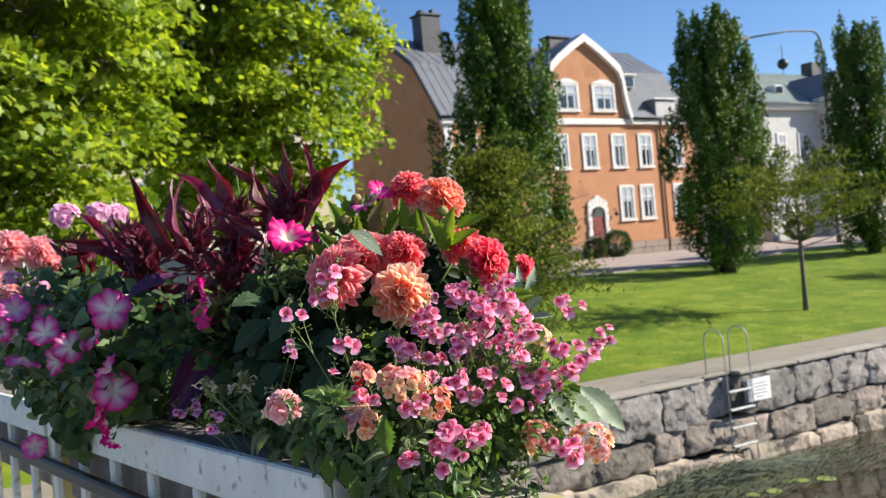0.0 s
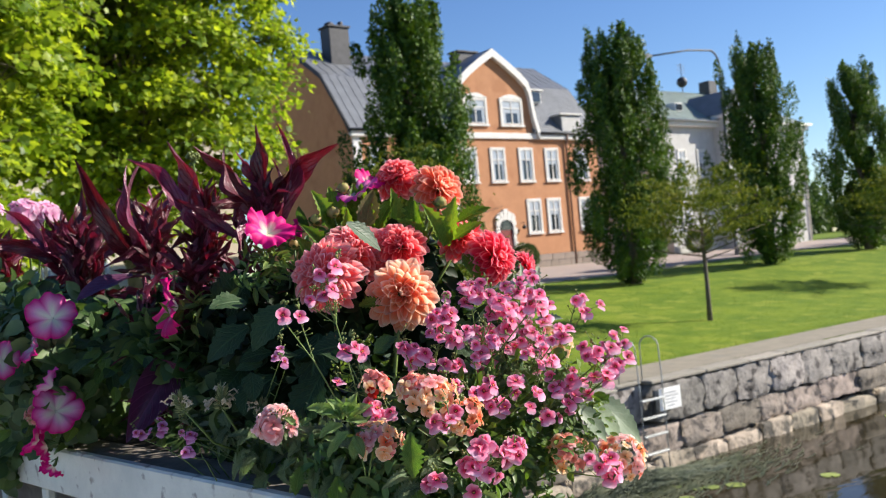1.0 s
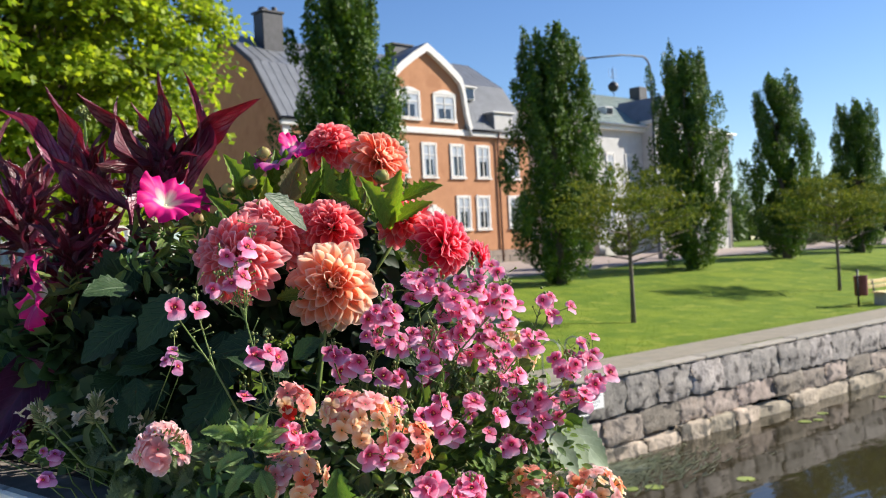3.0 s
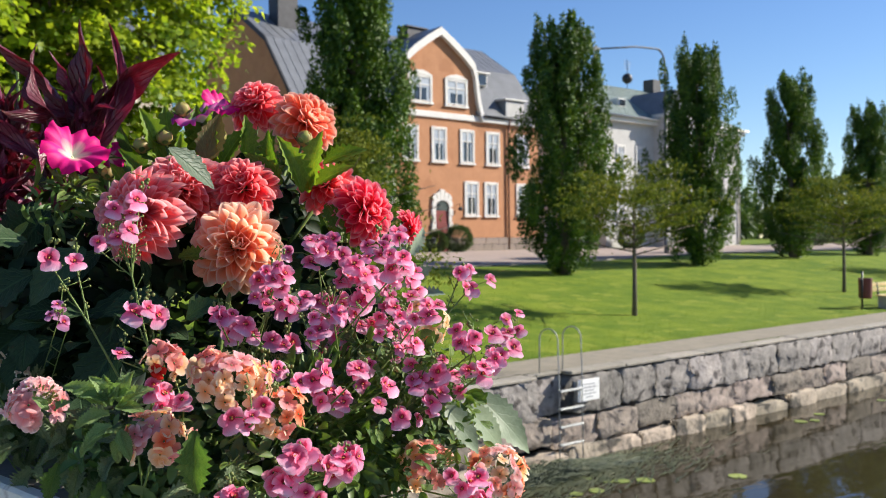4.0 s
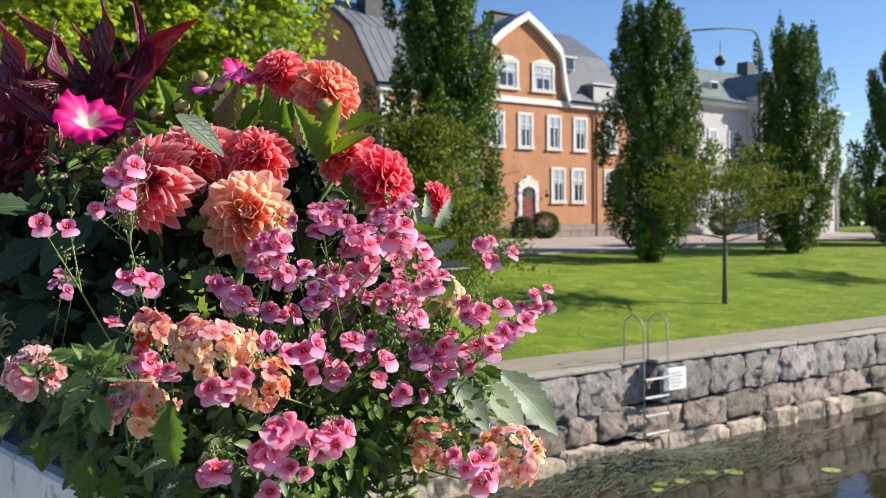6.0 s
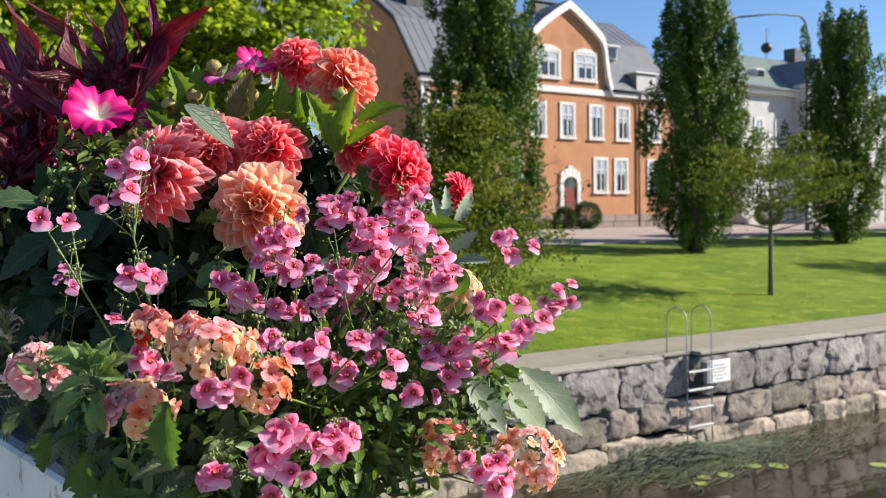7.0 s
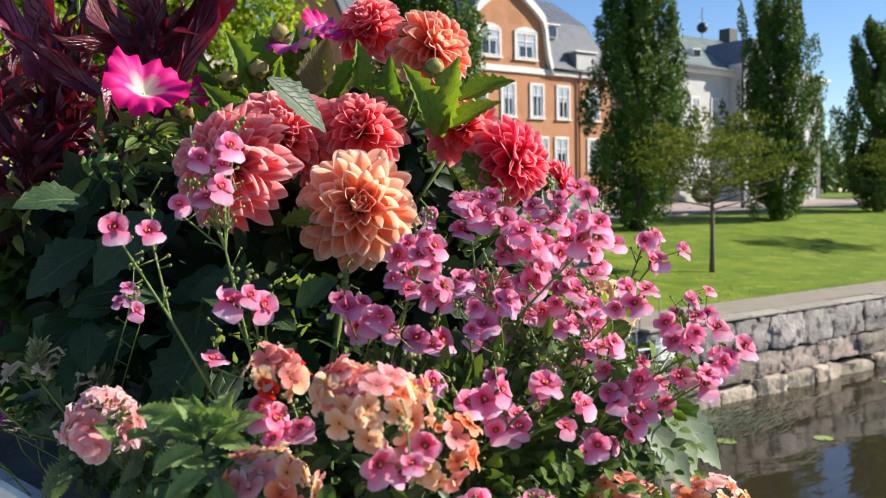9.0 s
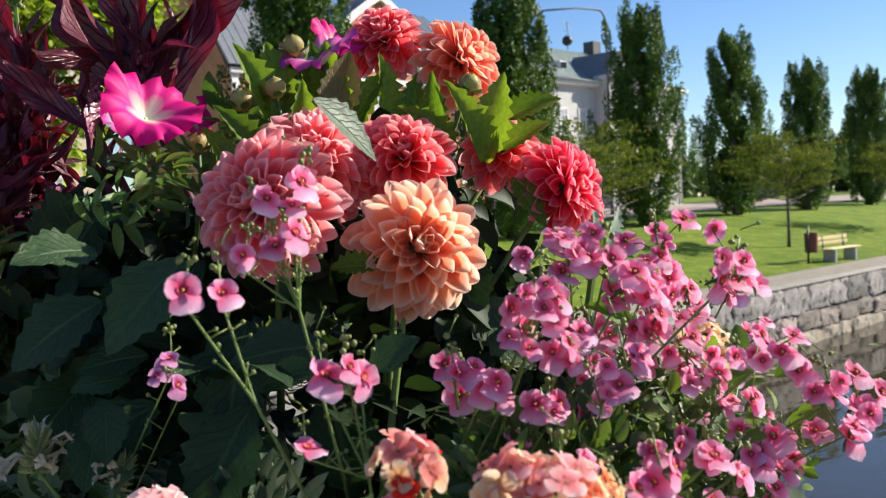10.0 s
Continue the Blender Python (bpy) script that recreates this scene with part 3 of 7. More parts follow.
# ---- houses ----
BLIND = surf("pale_blind", (0.42, 0.47, 0.52), (0.34, 0.38, 0.43), 2.5, 0.35, spec=0.8)
def window(parent, x0, x1, z0, z1, y, arched=False, trim=0.155, bars=(0.68,), hood=False):
    """A white-framed window on a wall that faces -y."""
    w = part("window", Mesh().box(x0 + trim, x1 - trim, y - 0.02, y + 0.02, z0 + trim, z1 - trim), GLASS, parent, "dark glass in a white frame")
    fr = Mesh()
    top = z1 + 0.0
    fr.box(x0, x0 + trim, y - 0.07, y + 0.02, z0, top, 0, 0.015)
    fr.box(x1 - trim, x1, y - 0.07, y + 0.02, z0, top, 0, 0.015)
    fr.box(x0 + trim, x1 - trim, y - 0.068, y + 0.02, z1 - trim, top, 0, 0.015)
    if arched:
        n = 10
        out = [(x0 - 0.03 + (x1 - x0 + 0.06) * i / n, top - 0.03 + 0.26 * math.sin(math.pi * i / n)) for i in range(n + 1)]
        fr.prism(out, "y", y - 0.09, y + 0.015)
    part("window_frame", fr, WHITE, w)
    part("sill", Mesh().box(x0 - 0.05, x1 + 0.05, y - 0.13, y + 0.02, z0 - 0.07, z0 + 0.05, 0, 0.015), WHITE, w)
    cx = (x0 + x1) / 2
    sash = Mesh()
    a, b, c, d = x0 + trim, x1 - trim, z0 + trim * 0.6, z1 - trim
    for xa, xb in ((a, a + 0.055), (b - 0.055, b), (cx - 0.04, cx + 0.04)):
        sash.box(xa, xb, y - 0.055, y - 0.022, c, d, 0, 0.008)
    for f in bars:
        zc = c + (d - c) * f
        sash.box(a, b, y - 0.06, y - 0.024, zc - 0.035, zc + 0.035, 0, 0.008)
    sash.box(a, b, y - 0.058, y - 0.024, c, c + 0.06, 0, 0.008).box(a, b, y - 0.058, y - 0.024, d - 0.05, d, 0, 0.008)
    part("sash", sash, WHITE, w)
    drop = 0.30 + 0.25 * ((x0 * 7.3 + z0 * 3.1) % 1.0)
    part("blind", Mesh().box(a + 0.02, b - 0.02, y - 0.0225, y - 0.0205, d - (d - c) * drop, d - 0.02), BLIND, w, "pale window blind half drawn")
    for xa, xb in ((a + 0.03, a + 0.03 + 0.16 * (b - a)), (b - 0.03 - 0.16 * (b - a), b - 0.03)):
        part("curtain", Mesh().box(xa, xb, y - 0.0215, y - 0.0203, c + 0.03, d - (d - c) * drop - 0.004), BLIND, w)
    return w


def sheet_roof(poly, n_seams, mat, parent, name="roof", thick=0.12):
    """A roof slope from four corners (eave a, eave b, top b, top a) with raised standing seams."""
    a, b, c, d = [Vector(p) for p in poly]
    nrm = (b - a).cross(d - a).normalized()
    if nrm.z < 0:
        nrm = -nrm
    m = Mesh()
    P = [a, b, c, d] + [p - nrm * thick for p in (a, b, c, d)]
    m.add(P, [(0, 1, 2, 3), (7, 6, 5, 4), (0, 4, 5, 1), (1, 5, 6, 2), (2, 6, 7, 3), (3, 7, 4, 0)])
    r = part(name, m, mat, parent)
    seams = Mesh()
    for i in range(n_seams + 1):
        t = i / n_seams
        p, q = a.lerp(b, t), d.lerp(c, t)
        s = (b - a).normalized() * 0.016
        seams.add([p - s, p + s, q + s, q - s, p - s + nrm * 0.022, p + s + nrm * 0.022, q + s + nrm * 0.022, q - s + nrm * 0.022],
                  [(4, 5, 6, 7), (0, 1, 5, 4), (1, 2, 6, 5), (2, 3, 7, 6), (3, 0, 4, 7)])
    part("seam", seams, mat, r)
    return r


FY = 41.5
house = holder("house", (0, 0, 0), "orange plastered townhouse with white trim and a grey mansard roof", "house")
HX0, HX1, HB = 26.17, 44.6, 1.72
EAVE, KNEE, RIDGE = (41.25, 9.9), (43.8, 13.28), (47.0, 15.4)
# walls: front, gable ends, back, and the front gable
part("front_wall", Mesh().box(HX0, HX1, FY, FY + 0.4, HB - 0.5, 9.75), PLASTER, house)
mirror = lambda p: (94.0 - p[0], p[1])
side_outline = [(FY + 0.4, HB - 0.5), (52.5, HB - 0.5), (52.5, 9.8), (94 - 43.8, 13.2), (47.0, 15.3), (43.8, 13.2), (FY + 0.4, 9.8)]
part("gable_wall", Mesh().prism(side_outline, "x", HX0, HX0 + 0.4), PLASTER, house)
part("end_wall", Mesh().prism(side_outline, "x", HX1 - 0.4, HX1), PLASTER, house)
part("back_wall", Mesh().box(HX0 + 0.4, HX1 - 0.4, 52.1, 52.5, HB - 0.5, 9.75), PLASTER, house)
GCX = 36.16
half = [(0, 14.45), (0.95, 13.9), (1.9, 13.25), (2.55, 12.7), (2.75, 12.2), (2.85, 11.4), (3.0, 10.6), (3.28, 9.7)]
gab = [(GCX + x, z) for x, z in half] + [(GCX - x, z) for x, z in half[:0:-1]]
part("front_gable", Mesh().prism(gab, "y", FY - 0.02, FY + 0.5), PLASTER, house)
for sgn in (-1, 1):
    outer = [(GCX + sgn * (x + 0.13), z + (0.27 if i < 4 else 0.1)) for i, (x, z) in enumerate(half)]
    inner = [(GCX + sgn * max(0, x - 0.08), z - 0.08) for x, z in half]
    outer[0], inner[0] = (GCX, half[0][1] + 0.36), (GCX, half[0][1] - 0.1)
    m = Mesh()
    n = len(half)
    V = [(p[0], FY - 0.3, p[1]) for p in outer] + [(p[0], FY - 0.3, p[1]) for p in inner] + [(p[0], FY + 0.3, p[1]) for p in outer] + [(p[0], FY + 0.3, p[1]) for p in inner]
    F = []
    for i in range(n - 1):
        F += [(i, i + 1, n + i + 1, n + i), (2 * n + i, 3 * n + i, 3 * n + i + 1, 2 * n + i + 1), (i, 2 * n + i, 2 * n + i + 1, i + 1), (n + i, n + i + 1, 3 * n + i + 1, 3 * n + i)]
    F += [(0, n, 3 * n, 2 * n), (n - 1, 3 * n - 1, 4 * n - 1, 2 * n - 1)]
    m.add(V, F)
    part("verge_trim", m, WHITE, house, "curved white verge board")
    # gable roof running back into the main roof
    for i in range(n - 1):
        (xa, za), (xb, zb) = outer[i], outer[i + 1]
        back = lambda z: 41.3 + (z - 9.9) * (2.55 / 3.38) + 0.2 if z < 13.28 else 43.8 + (z - 13.28) * 1.51 + 0.2
        part("gable_roof", Mesh().add([(xa, FY - 0.25, za + 0.02), (xb, FY - 0.25, zb + 0.02), (xb, max(FY, back(zb)), zb + 0.02), (xa, back(za), za + 0.02),
                                       (xa, FY - 0.25, za - 0.06), (xb, FY - 0.25, zb - 0.06), (xb, max(FY, back(zb)), zb - 0.06), (xa, back(za), za - 0.06)],
                                      [(0, 1, 2, 3), (7, 6, 5, 4), (0, 4, 5, 1), (2, 6, 7, 3), (1, 5, 6, 2), (3, 7, 4, 0)]), ROOF, house)
ov = 0.25
RX = HX1 + ov
for x0, x1, seams in ((HX0 - ov, GCX - 2.9, 14), (GCX + 2.9, HX1 + ov, 24)):
    sheet_roof([(x0, EAVE[0], EAVE[1]), (x1, EAVE[0], EAVE[1]), (x1, KNEE[0], KNEE[1]), (x0, KNEE[0], KNEE[1])], seams, ROOF, house, "mansard_slope")
sheet_roof([(GCX - 2.9, 42.6, 11.6), (GCX + 2.9, 42.6, 11.6), (GCX + 2.9, KNEE[0], KNEE[1]), (GCX - 2.9, KNEE[0], KNEE[1])], 8, ROOF, house, "mansard_slope")
sheet_roof([(HX0 - ov, *KNEE), (HX1 + ov, *KNEE), (RX, *RIDGE), (HX0 - ov, *RIDGE)], 30, ROOF, house, "upper_slope")
sheet_roof([(HX1 + ov, *mirror(KNEE)), (HX0 - ov, *mirror(KNEE)), (HX0 - ov, *RIDGE), (RX, *RIDGE)], 30, ROOF, house, "upper_slope")
sheet_roof([(HX1 + ov, *mirror(EAVE)), (HX0 - ov, *mirror(EAVE)), (HX0 - ov, *mirror(KNEE)), (HX1 + ov, *mirror(KNEE))], 30, ROOF, house, "mansard_slope")
# dark verge strip on the gable end
vg = Mesh()
prof = [EAVE, KNEE, RIDGE, mirror(KNEE), mirror(EAVE)]
for (ya, za), (yb, zb) in zip(prof, prof[1:]):
    vg.add([(HX0 - 0.3, ya, za - 0.22), (HX0 - 0.3, yb, zb - 0.22), (HX0 - 0.3, yb, zb + 0.06), (HX0 - 0.3, ya, za + 0.06),
            (HX0 - 0.2, ya, za - 0.22), (HX0 - 0.2, yb, zb - 0.22), (HX0 - 0.2, yb, zb + 0.06), (HX0 - 0.2, ya, za + 0.06)],
           [(0, 1, 2, 3), (7, 6, 5, 4), (3, 2, 6, 7), (0, 4, 5, 1), (0, 3, 7, 4), (1, 5, 6, 2)])
part("verge_strip", vg, DARKMETAL, house)
for xa, xb in ((HX0 - 0.2, GCX - 3.3), (GCX + 3.3, HX1 + 0.2)):
    part("cornice", Mesh().box(xa, xb, FY - 0.24, FY + 0.02, 9.5, 9.86, 0, 0.04), WHITE, house)
part("band", Mesh().box(GCX - 3.3, GCX + 3.3, FY - 0.12, FY + 0.01, 9.5, 9.86, 0, 0.03), WHITE, house)
part("corner_pilaster", Mesh().box(HX0 - 0.02, HX0 + 0.5, FY - 0.06, FY + 0.02, HB, 9.5, 0, 0.02), WHITE, house)
for xa, xb in ((HX0 - 0.25, GCX - 3.2), (GCX + 3.3, HX1 + 0.25)):
    part("gutter", Mesh().tube([(xa, EAVE[0] - 0.06, 9.86), (xb, EAVE[0] - 0.06, 9.86)], 0.075, 8), DARKMETAL, house, smooth=True)
part("downpipe", Mesh().tube([(41.76, EAVE[0] - 0.06, 9.8), (41.76, EAVE[0] + 0.02, 9.55), (41.76, FY - 0.1, 9.2), (41.76, FY - 0.1, 1.8)], 0.065, 10), PIPE, house, smooth=True)
# plinth of coursed stone
pl = part("plinth", Mesh().box(HX0 - 0.05, 35.5, FY - 0.06, FY + 0.1, HB - 0.4, 2.5).box(37.05, HX1 + 0.05, FY - 0.06, FY + 0.1, HB - 0.4, 2.5), MORTAR, house)
pr = random.Random(8)
blk = [Mesh().box(-0.5, 0.5, -0.5, 0.5, -0.5, 0.5, 0, 0.06).data("plinth_stone", PLINTH) for _ in range(2)]
for row in range(2):
    x = HX0 + pr.uniform(0, 0.4)
    while x < HX1 - 0.5:
        w = pr.uniform(0.6, 1.1)
        if not (35.3 - w < x < 37.05):
            part("plinth_stone", pr.choice(blk), None, pl, m=Matrix.Translation((x + w / 2, FY - 0.06, 1.9 + 0.4 * row)) @ Matrix.Diagonal((w - 0.025, 0.09 + pr.uniform(0, 0.03), 0.38, 1)))
        x += w
for x in (35.55, 37.79, 39.94, 42.55, 27.1, 29.4, 31.7, 33.4):
    window(house, x - 0.05, x + 1.14, 6.94, 9.0, FY, trim=0.14)
for x in (38.11, 39.76, 42.55, 27.1, 29.4, 31.7):
    window(house, x - 0.05, x + 1.14, 3.8, 5.9, FY, trim=0.14)
for x in (34.0, 36.79):
    window(house, x - 0.22, x + 1.58, 10.3, 11.95, FY - 0.03, arched=True)
# door in a white quoined arch
dr = part("door", Mesh().box(35.75, 36.75, FY - 0.02, FY + 0.05, HB, 4.1), REDDOOR, house, "dark red panelled front door")
for xa, xb, za, zb in ((35.85, 36.2, 2.0, 3.0), (36.3, 36.65, 2.0, 3.0), (35.85, 36.65, 3.1, 3.4)):
    part("door_panel", Mesh().box(xa, xb, FY - 0.05, FY - 0.018, za, zb, 0, 0.02), REDDOOR, dr)
part("fanlight", Mesh().box(35.75, 36.75, FY - 0.015, FY + 0.03, 4.1, 4.75), GLASS, dr)
sur = part("door_surround", Mesh().box(35.48, 35.5, FY - 0.03, FY + 0.01, HB, 4.2), WHITE, house, "white quoined arch round the door")
for sx in (35.5, 36.75):
    for k in range(7):
        d = 0.07 if k % 2 else 0
        q = Mesh().box(sx - (d if sx < 36 else 0), sx + 0.25 + (d if sx > 36 else 0), FY - 0.1 - d * 0.3, FY + 0.02, HB + 0.42 * k, HB + 0.42 * k + 0.4, 0, 0.02)
        part("quoin", q, WHITE, sur)
for k in range(7):
    a = math.pi * (k + 0.5) / 7
    c, s = math.cos(a), math.sin(a)
    r0, r1 = 0.5, 0.95 + (0.1 if k % 2 else 0)
    wd = 0.16
    P = [(36.25 + r0 * c - wd * 0.7 * s, 4.35 + r0 * s * 0.7 + wd * 0.7 * c), (36.25 + r0 * c + wd * 0.7 * s, 4.35 + r0 * s * 0.7 - wd * 0.7 * c),
         (36.25 + r1 * c * 0.82 + wd * s, 4.35 + r1 * s * 0.95 - wd * c), (36.25 + r1 * c * 0.82 - wd * s, 4.35 + r1 * s * 0.95 + wd * c)]
    part("quoin", Mesh().prism(P, "y", FY - 0.12, FY + 0.02), WHITE, sur)
part("wall_lamp", Mesh().tube([(37.55, FY, 4.5), (37.55, FY - 0.2, 4.5), (37.55, FY - 0.22, 4.35)], 0.02, 6).ball((37.55, FY - 0.22, 4.22), 0.13, 6, 10), DARKMETAL, house, smooth=True)
# chimney, dormers, skylight
ch = part("chimney", Mesh().box(27.7, 29.05, 45.4, 46.4, 13.8, 16.5, 0, 0.04).box(27.62, 29.13, 45.32, 46.48, 16.5, 16.62, 0, 0.02), CHIMNEY, house)
part("chimney_pot", Mesh().tube([(28.8, 45.9, 16.6), (28.8, 45.9, 16.95)], 0.16, 10).ball((28.05, 45.9, 16.72), 0.3, 6, 10, squash=0.6), CHIMNEY, ch)
part("ridge_vent", Mesh().box(35.5, 37.0, 43.6, 44.4, 14.3, 15.15, 0, 0.04).box(35.4, 37.1, 43.5, 44.5, 15.15, 15.25, 0, 0.02), CHIMNEY, house)
part("vent_pipe", Mesh().tube([(30.6, 45.0, 14), (30.6, 45.0, 15.4)], 0.07, 8), CHIMNEY, house)
for xd in (41.43,):
    do = part("dormer", Mesh().box(xd, xd + 1.75, FY - 0.15, 43.2, 9.95, 11.05, 0, 0.03), ROOF, house)
    part("dormer_front", Mesh().box(xd + 0.06, xd + 1.69, FY - 0.19, FY - 0.152, 10.02, 10.98, 0, 0.01), WHITEWALL, do)
    part("dormer_roof", Mesh().box(xd - 0.12, xd + 1.87, FY - 0.32, 43.4, 11.05, 11.15, 0, 0.02), WHITE, do)
sk = part("skylight", Mesh().box(40.2, 41.1, 42.55, 43.1, 12.0, 12.75, 0, 0.03), WHITE, house)
part("skylight_roof", Mesh().box(40.05, 41.25, 42.4, 43.4, 12.75, 12.85, 0, 0.02), WHITE, sk)
part("skylight_pane", Mesh().box(40.3, 41.0, 42.52, 42.548, 12.08, 12.66), GLASS, sk)

# white house with a green roof, further along the street
h2 = holder("house", (0, 0, 0), "white plastered house with a green sheet-metal roof", "house")
W0, W1 = 51.4, 68.6
part("front_wall", Mesh().box(W0, W1, FY, FY + 0.4, 1.2, 10.9), WHITEWALL, h2)
out2 = [(FY + 0.4, 1.2), (51.5, 1.2), (51.5, 10.9), (46.6, 14.1), (FY + 0.4, 10.95)]
part("side_wall", Mesh().prism(out2, "x", W0, W0 + 0.4), WHITEWALL, h2)
part("side_wall", Mesh().prism(out2, "x", W1 - 0.4, W1), WHITEWALL, h2)
part("back_wall", Mesh().box(W0 + 0.4, W1 - 0.4, 51.1, 51.5, 1.2, 10.9), WHITEWALL, h2)
sheet_roof([(W0 - 0.4, 41.0, 10.95), (W1 + 0.4, 41.0, 10.95), (W1 - 3.5, 46.6, 14.35), (W0 - 0.4, 46.6, 14.35)], 26, ROOF_GREEN, h2)
sheet_roof([(W1 + 0.4, 52.0, 10.95), (W0 - 0.4, 52.0, 10.95), (W0 - 0.4, 46.6, 14.35), (W1 - 3.5, 46.6, 14.35)], 26, ROOF_GREEN, h2)
part("hip_slope", Mesh().add([(W1 + 0.4, 41.0, 10.95), (W1 + 0.4, 52.0, 10.95), (W1 - 3.5, 46.6, 14.35)], [(0, 1, 2)]), ROOF_GREEN, h2)
part("cornice", Mesh().box(W0 - 0.3, W1 + 0.3, FY - 0.4, FY + 0.05, 10.55, 10.92, 0, 0.05), WHITE, h2)
part("gutter", Mesh().tube([(W0 - 0.4, 40.95, 10.95), (W1 + 0.5, 40.95, 10.95)], 0.08, 8), WHITE, h2, smooth=True)
part("downpipe", Mesh().tube([(W1 - 0.2, 40.95, 10.9), (W1 - 0.2, FY - 0.1, 10.3), (W1 - 0.2, FY - 0.1, 1.8)], 0.07, 8), WHITE, h2, smooth=True)
# projecting bay with its own roof
bay = part("bay", Mesh().box(57.0, 61.5, FY - 1.1, FY, 1.2, 11.4), WHITEWALL, h2)
part("bay_roof", Mesh().prism([(56.7, 11.4), (61.8, 11.4), (60.6, 13.2), (57.9, 13.2)], "y", FY - 1.35, FY + 2.6), ROOF, bay)
part("bay_cornice", Mesh().box(56.75, 61.75, FY - 1.3, FY + 0.0, 11.1, 11.42, 0, 0.04), WHITE, bay)
for x in (52.6, 54.8, 62.8, 65.6):
    window(h2, x, x + 1.0, 3.4, 5.3, FY)
    window(h2, x, x + 1.0, 7.0, 9.0, FY)
for x in (57.8, 59.8):
    window(h2, x, x + 1.0, 3.4, 5.3, FY - 1.1)
    window(h2, x, x + 1.0, 7.0, 9.0, FY - 1.1)
for x in (54.3, 64.4):
    sk = part("skylight", Mesh().box(x, x + 0.9, 42.6, 43.4, 11.9, 12.55, 0, 0.04), WHITE, h2)
    part("skylight_pane", Mesh().box(x + 0.1, x + 0.8, 42.57, 42.598, 12.0, 12.45), GLASS, sk)
part("chimney", Mesh().box(63.2, 64.3, 46.0, 47.0, 13.2, 15.3, 0, 0.04), CHIMNEY, h2)
aer = holder("roof_aerial", (60.6, 46.6, 14.3), "dark ball-shaped aerial on a thin mast on the roof", "aerial")
part("mast", Mesh().tube([(0, 0, -0.1), (0, 0, 2.4)], 0.03, 6), DARKMETAL, aer)
part("dish", Mesh().ball((0, 0, 0.85), 0.42, 8, 14), DARKMETAL, aer, smooth=True)
for k in range(4):
    part("rod", Mesh().tube([(-0.5, 0, 1.6 + 0.2 * k), (0.5, 0, 1.6 + 0.2 * k)], 0.012, 5), DARKMETAL, aer)

# beige house behind the big tree
h3 = holder("house", (0, 0, 0), "beige plastered house with a red cornice and pale sheet roof", "house")
out3 = [(57.4, 1.0), (68, 1.0), (68, 14.0), (62.5, 17.4), (57.4, 14.1)]
part("front_wall", Mesh().box(2.0, 26.8, 57.0, 57.4, 1.0, 14.0), BEIGE, h3)
part("side_wall", Mesh().prism(out3, "x", 26.4, 26.8), BEIGE, h3)
part("side_wall", Mesh().prism(out3, "x", 2.0, 2.4), BEIGE, h3)
part("back_wall", Mesh().box(2.4, 26.4, 67.6, 68, 1.0, 14.0), BEIGE, h3)
part("cornice", Mesh().box(1.8, 27.0, 56.7, 57.05, 13.6, 14.0, 0, 0.05), ROOF_RED, h3, "red-brown cornice")
sheet_roof([(1.6, 56.5, 13.95), (27.2, 56.5, 13.95), (27.2, 62.5, 17.7), (1.6, 62.5, 17.7)], 30, ROOF, h3)
sheet_roof([(27.2, 68.5, 13.95), (1.6, 68.5, 13.95), (1.6, 62.5, 17.7), (27.2, 62.5, 17.7)], 30, ROOF, h3)
for x in (4, 7.2, 10.4, 13.6, 16.8, 20.0, 23.2):
    for z in (3.2, 6.7, 10.2):
        window(h3, x, x + 1.2, z, z + 2.0, 57.0)


# ---- trees ----
def limbs(m, base, top, r, rng, n, spread, low=0.35, rise=0.55):
    for k in range(n):
        t = low + (0.95 - low) * k / max(1, n - 1)
        p = Vector(base).lerp(Vector(top), t)
        a = k * 2.4 + rng.uniform(-0.4, 0.4)
        L = spread * (1 - 0.55 * t) * rng.uniform(0.8, 1.15)
        q = p + Vector((math.cos(a) * L * 0.5, math.sin(a) * L * 0.5, L * rise * 0.45))
        e = p + Vector((math.cos(a) * L, math.sin(a) * L, L * rise))
        m.tube([p, q, e], [r * (1 - t) * 0.5 + 0.012, r * (1 - t) * 0.3 + 0.009, 0.006], 6)


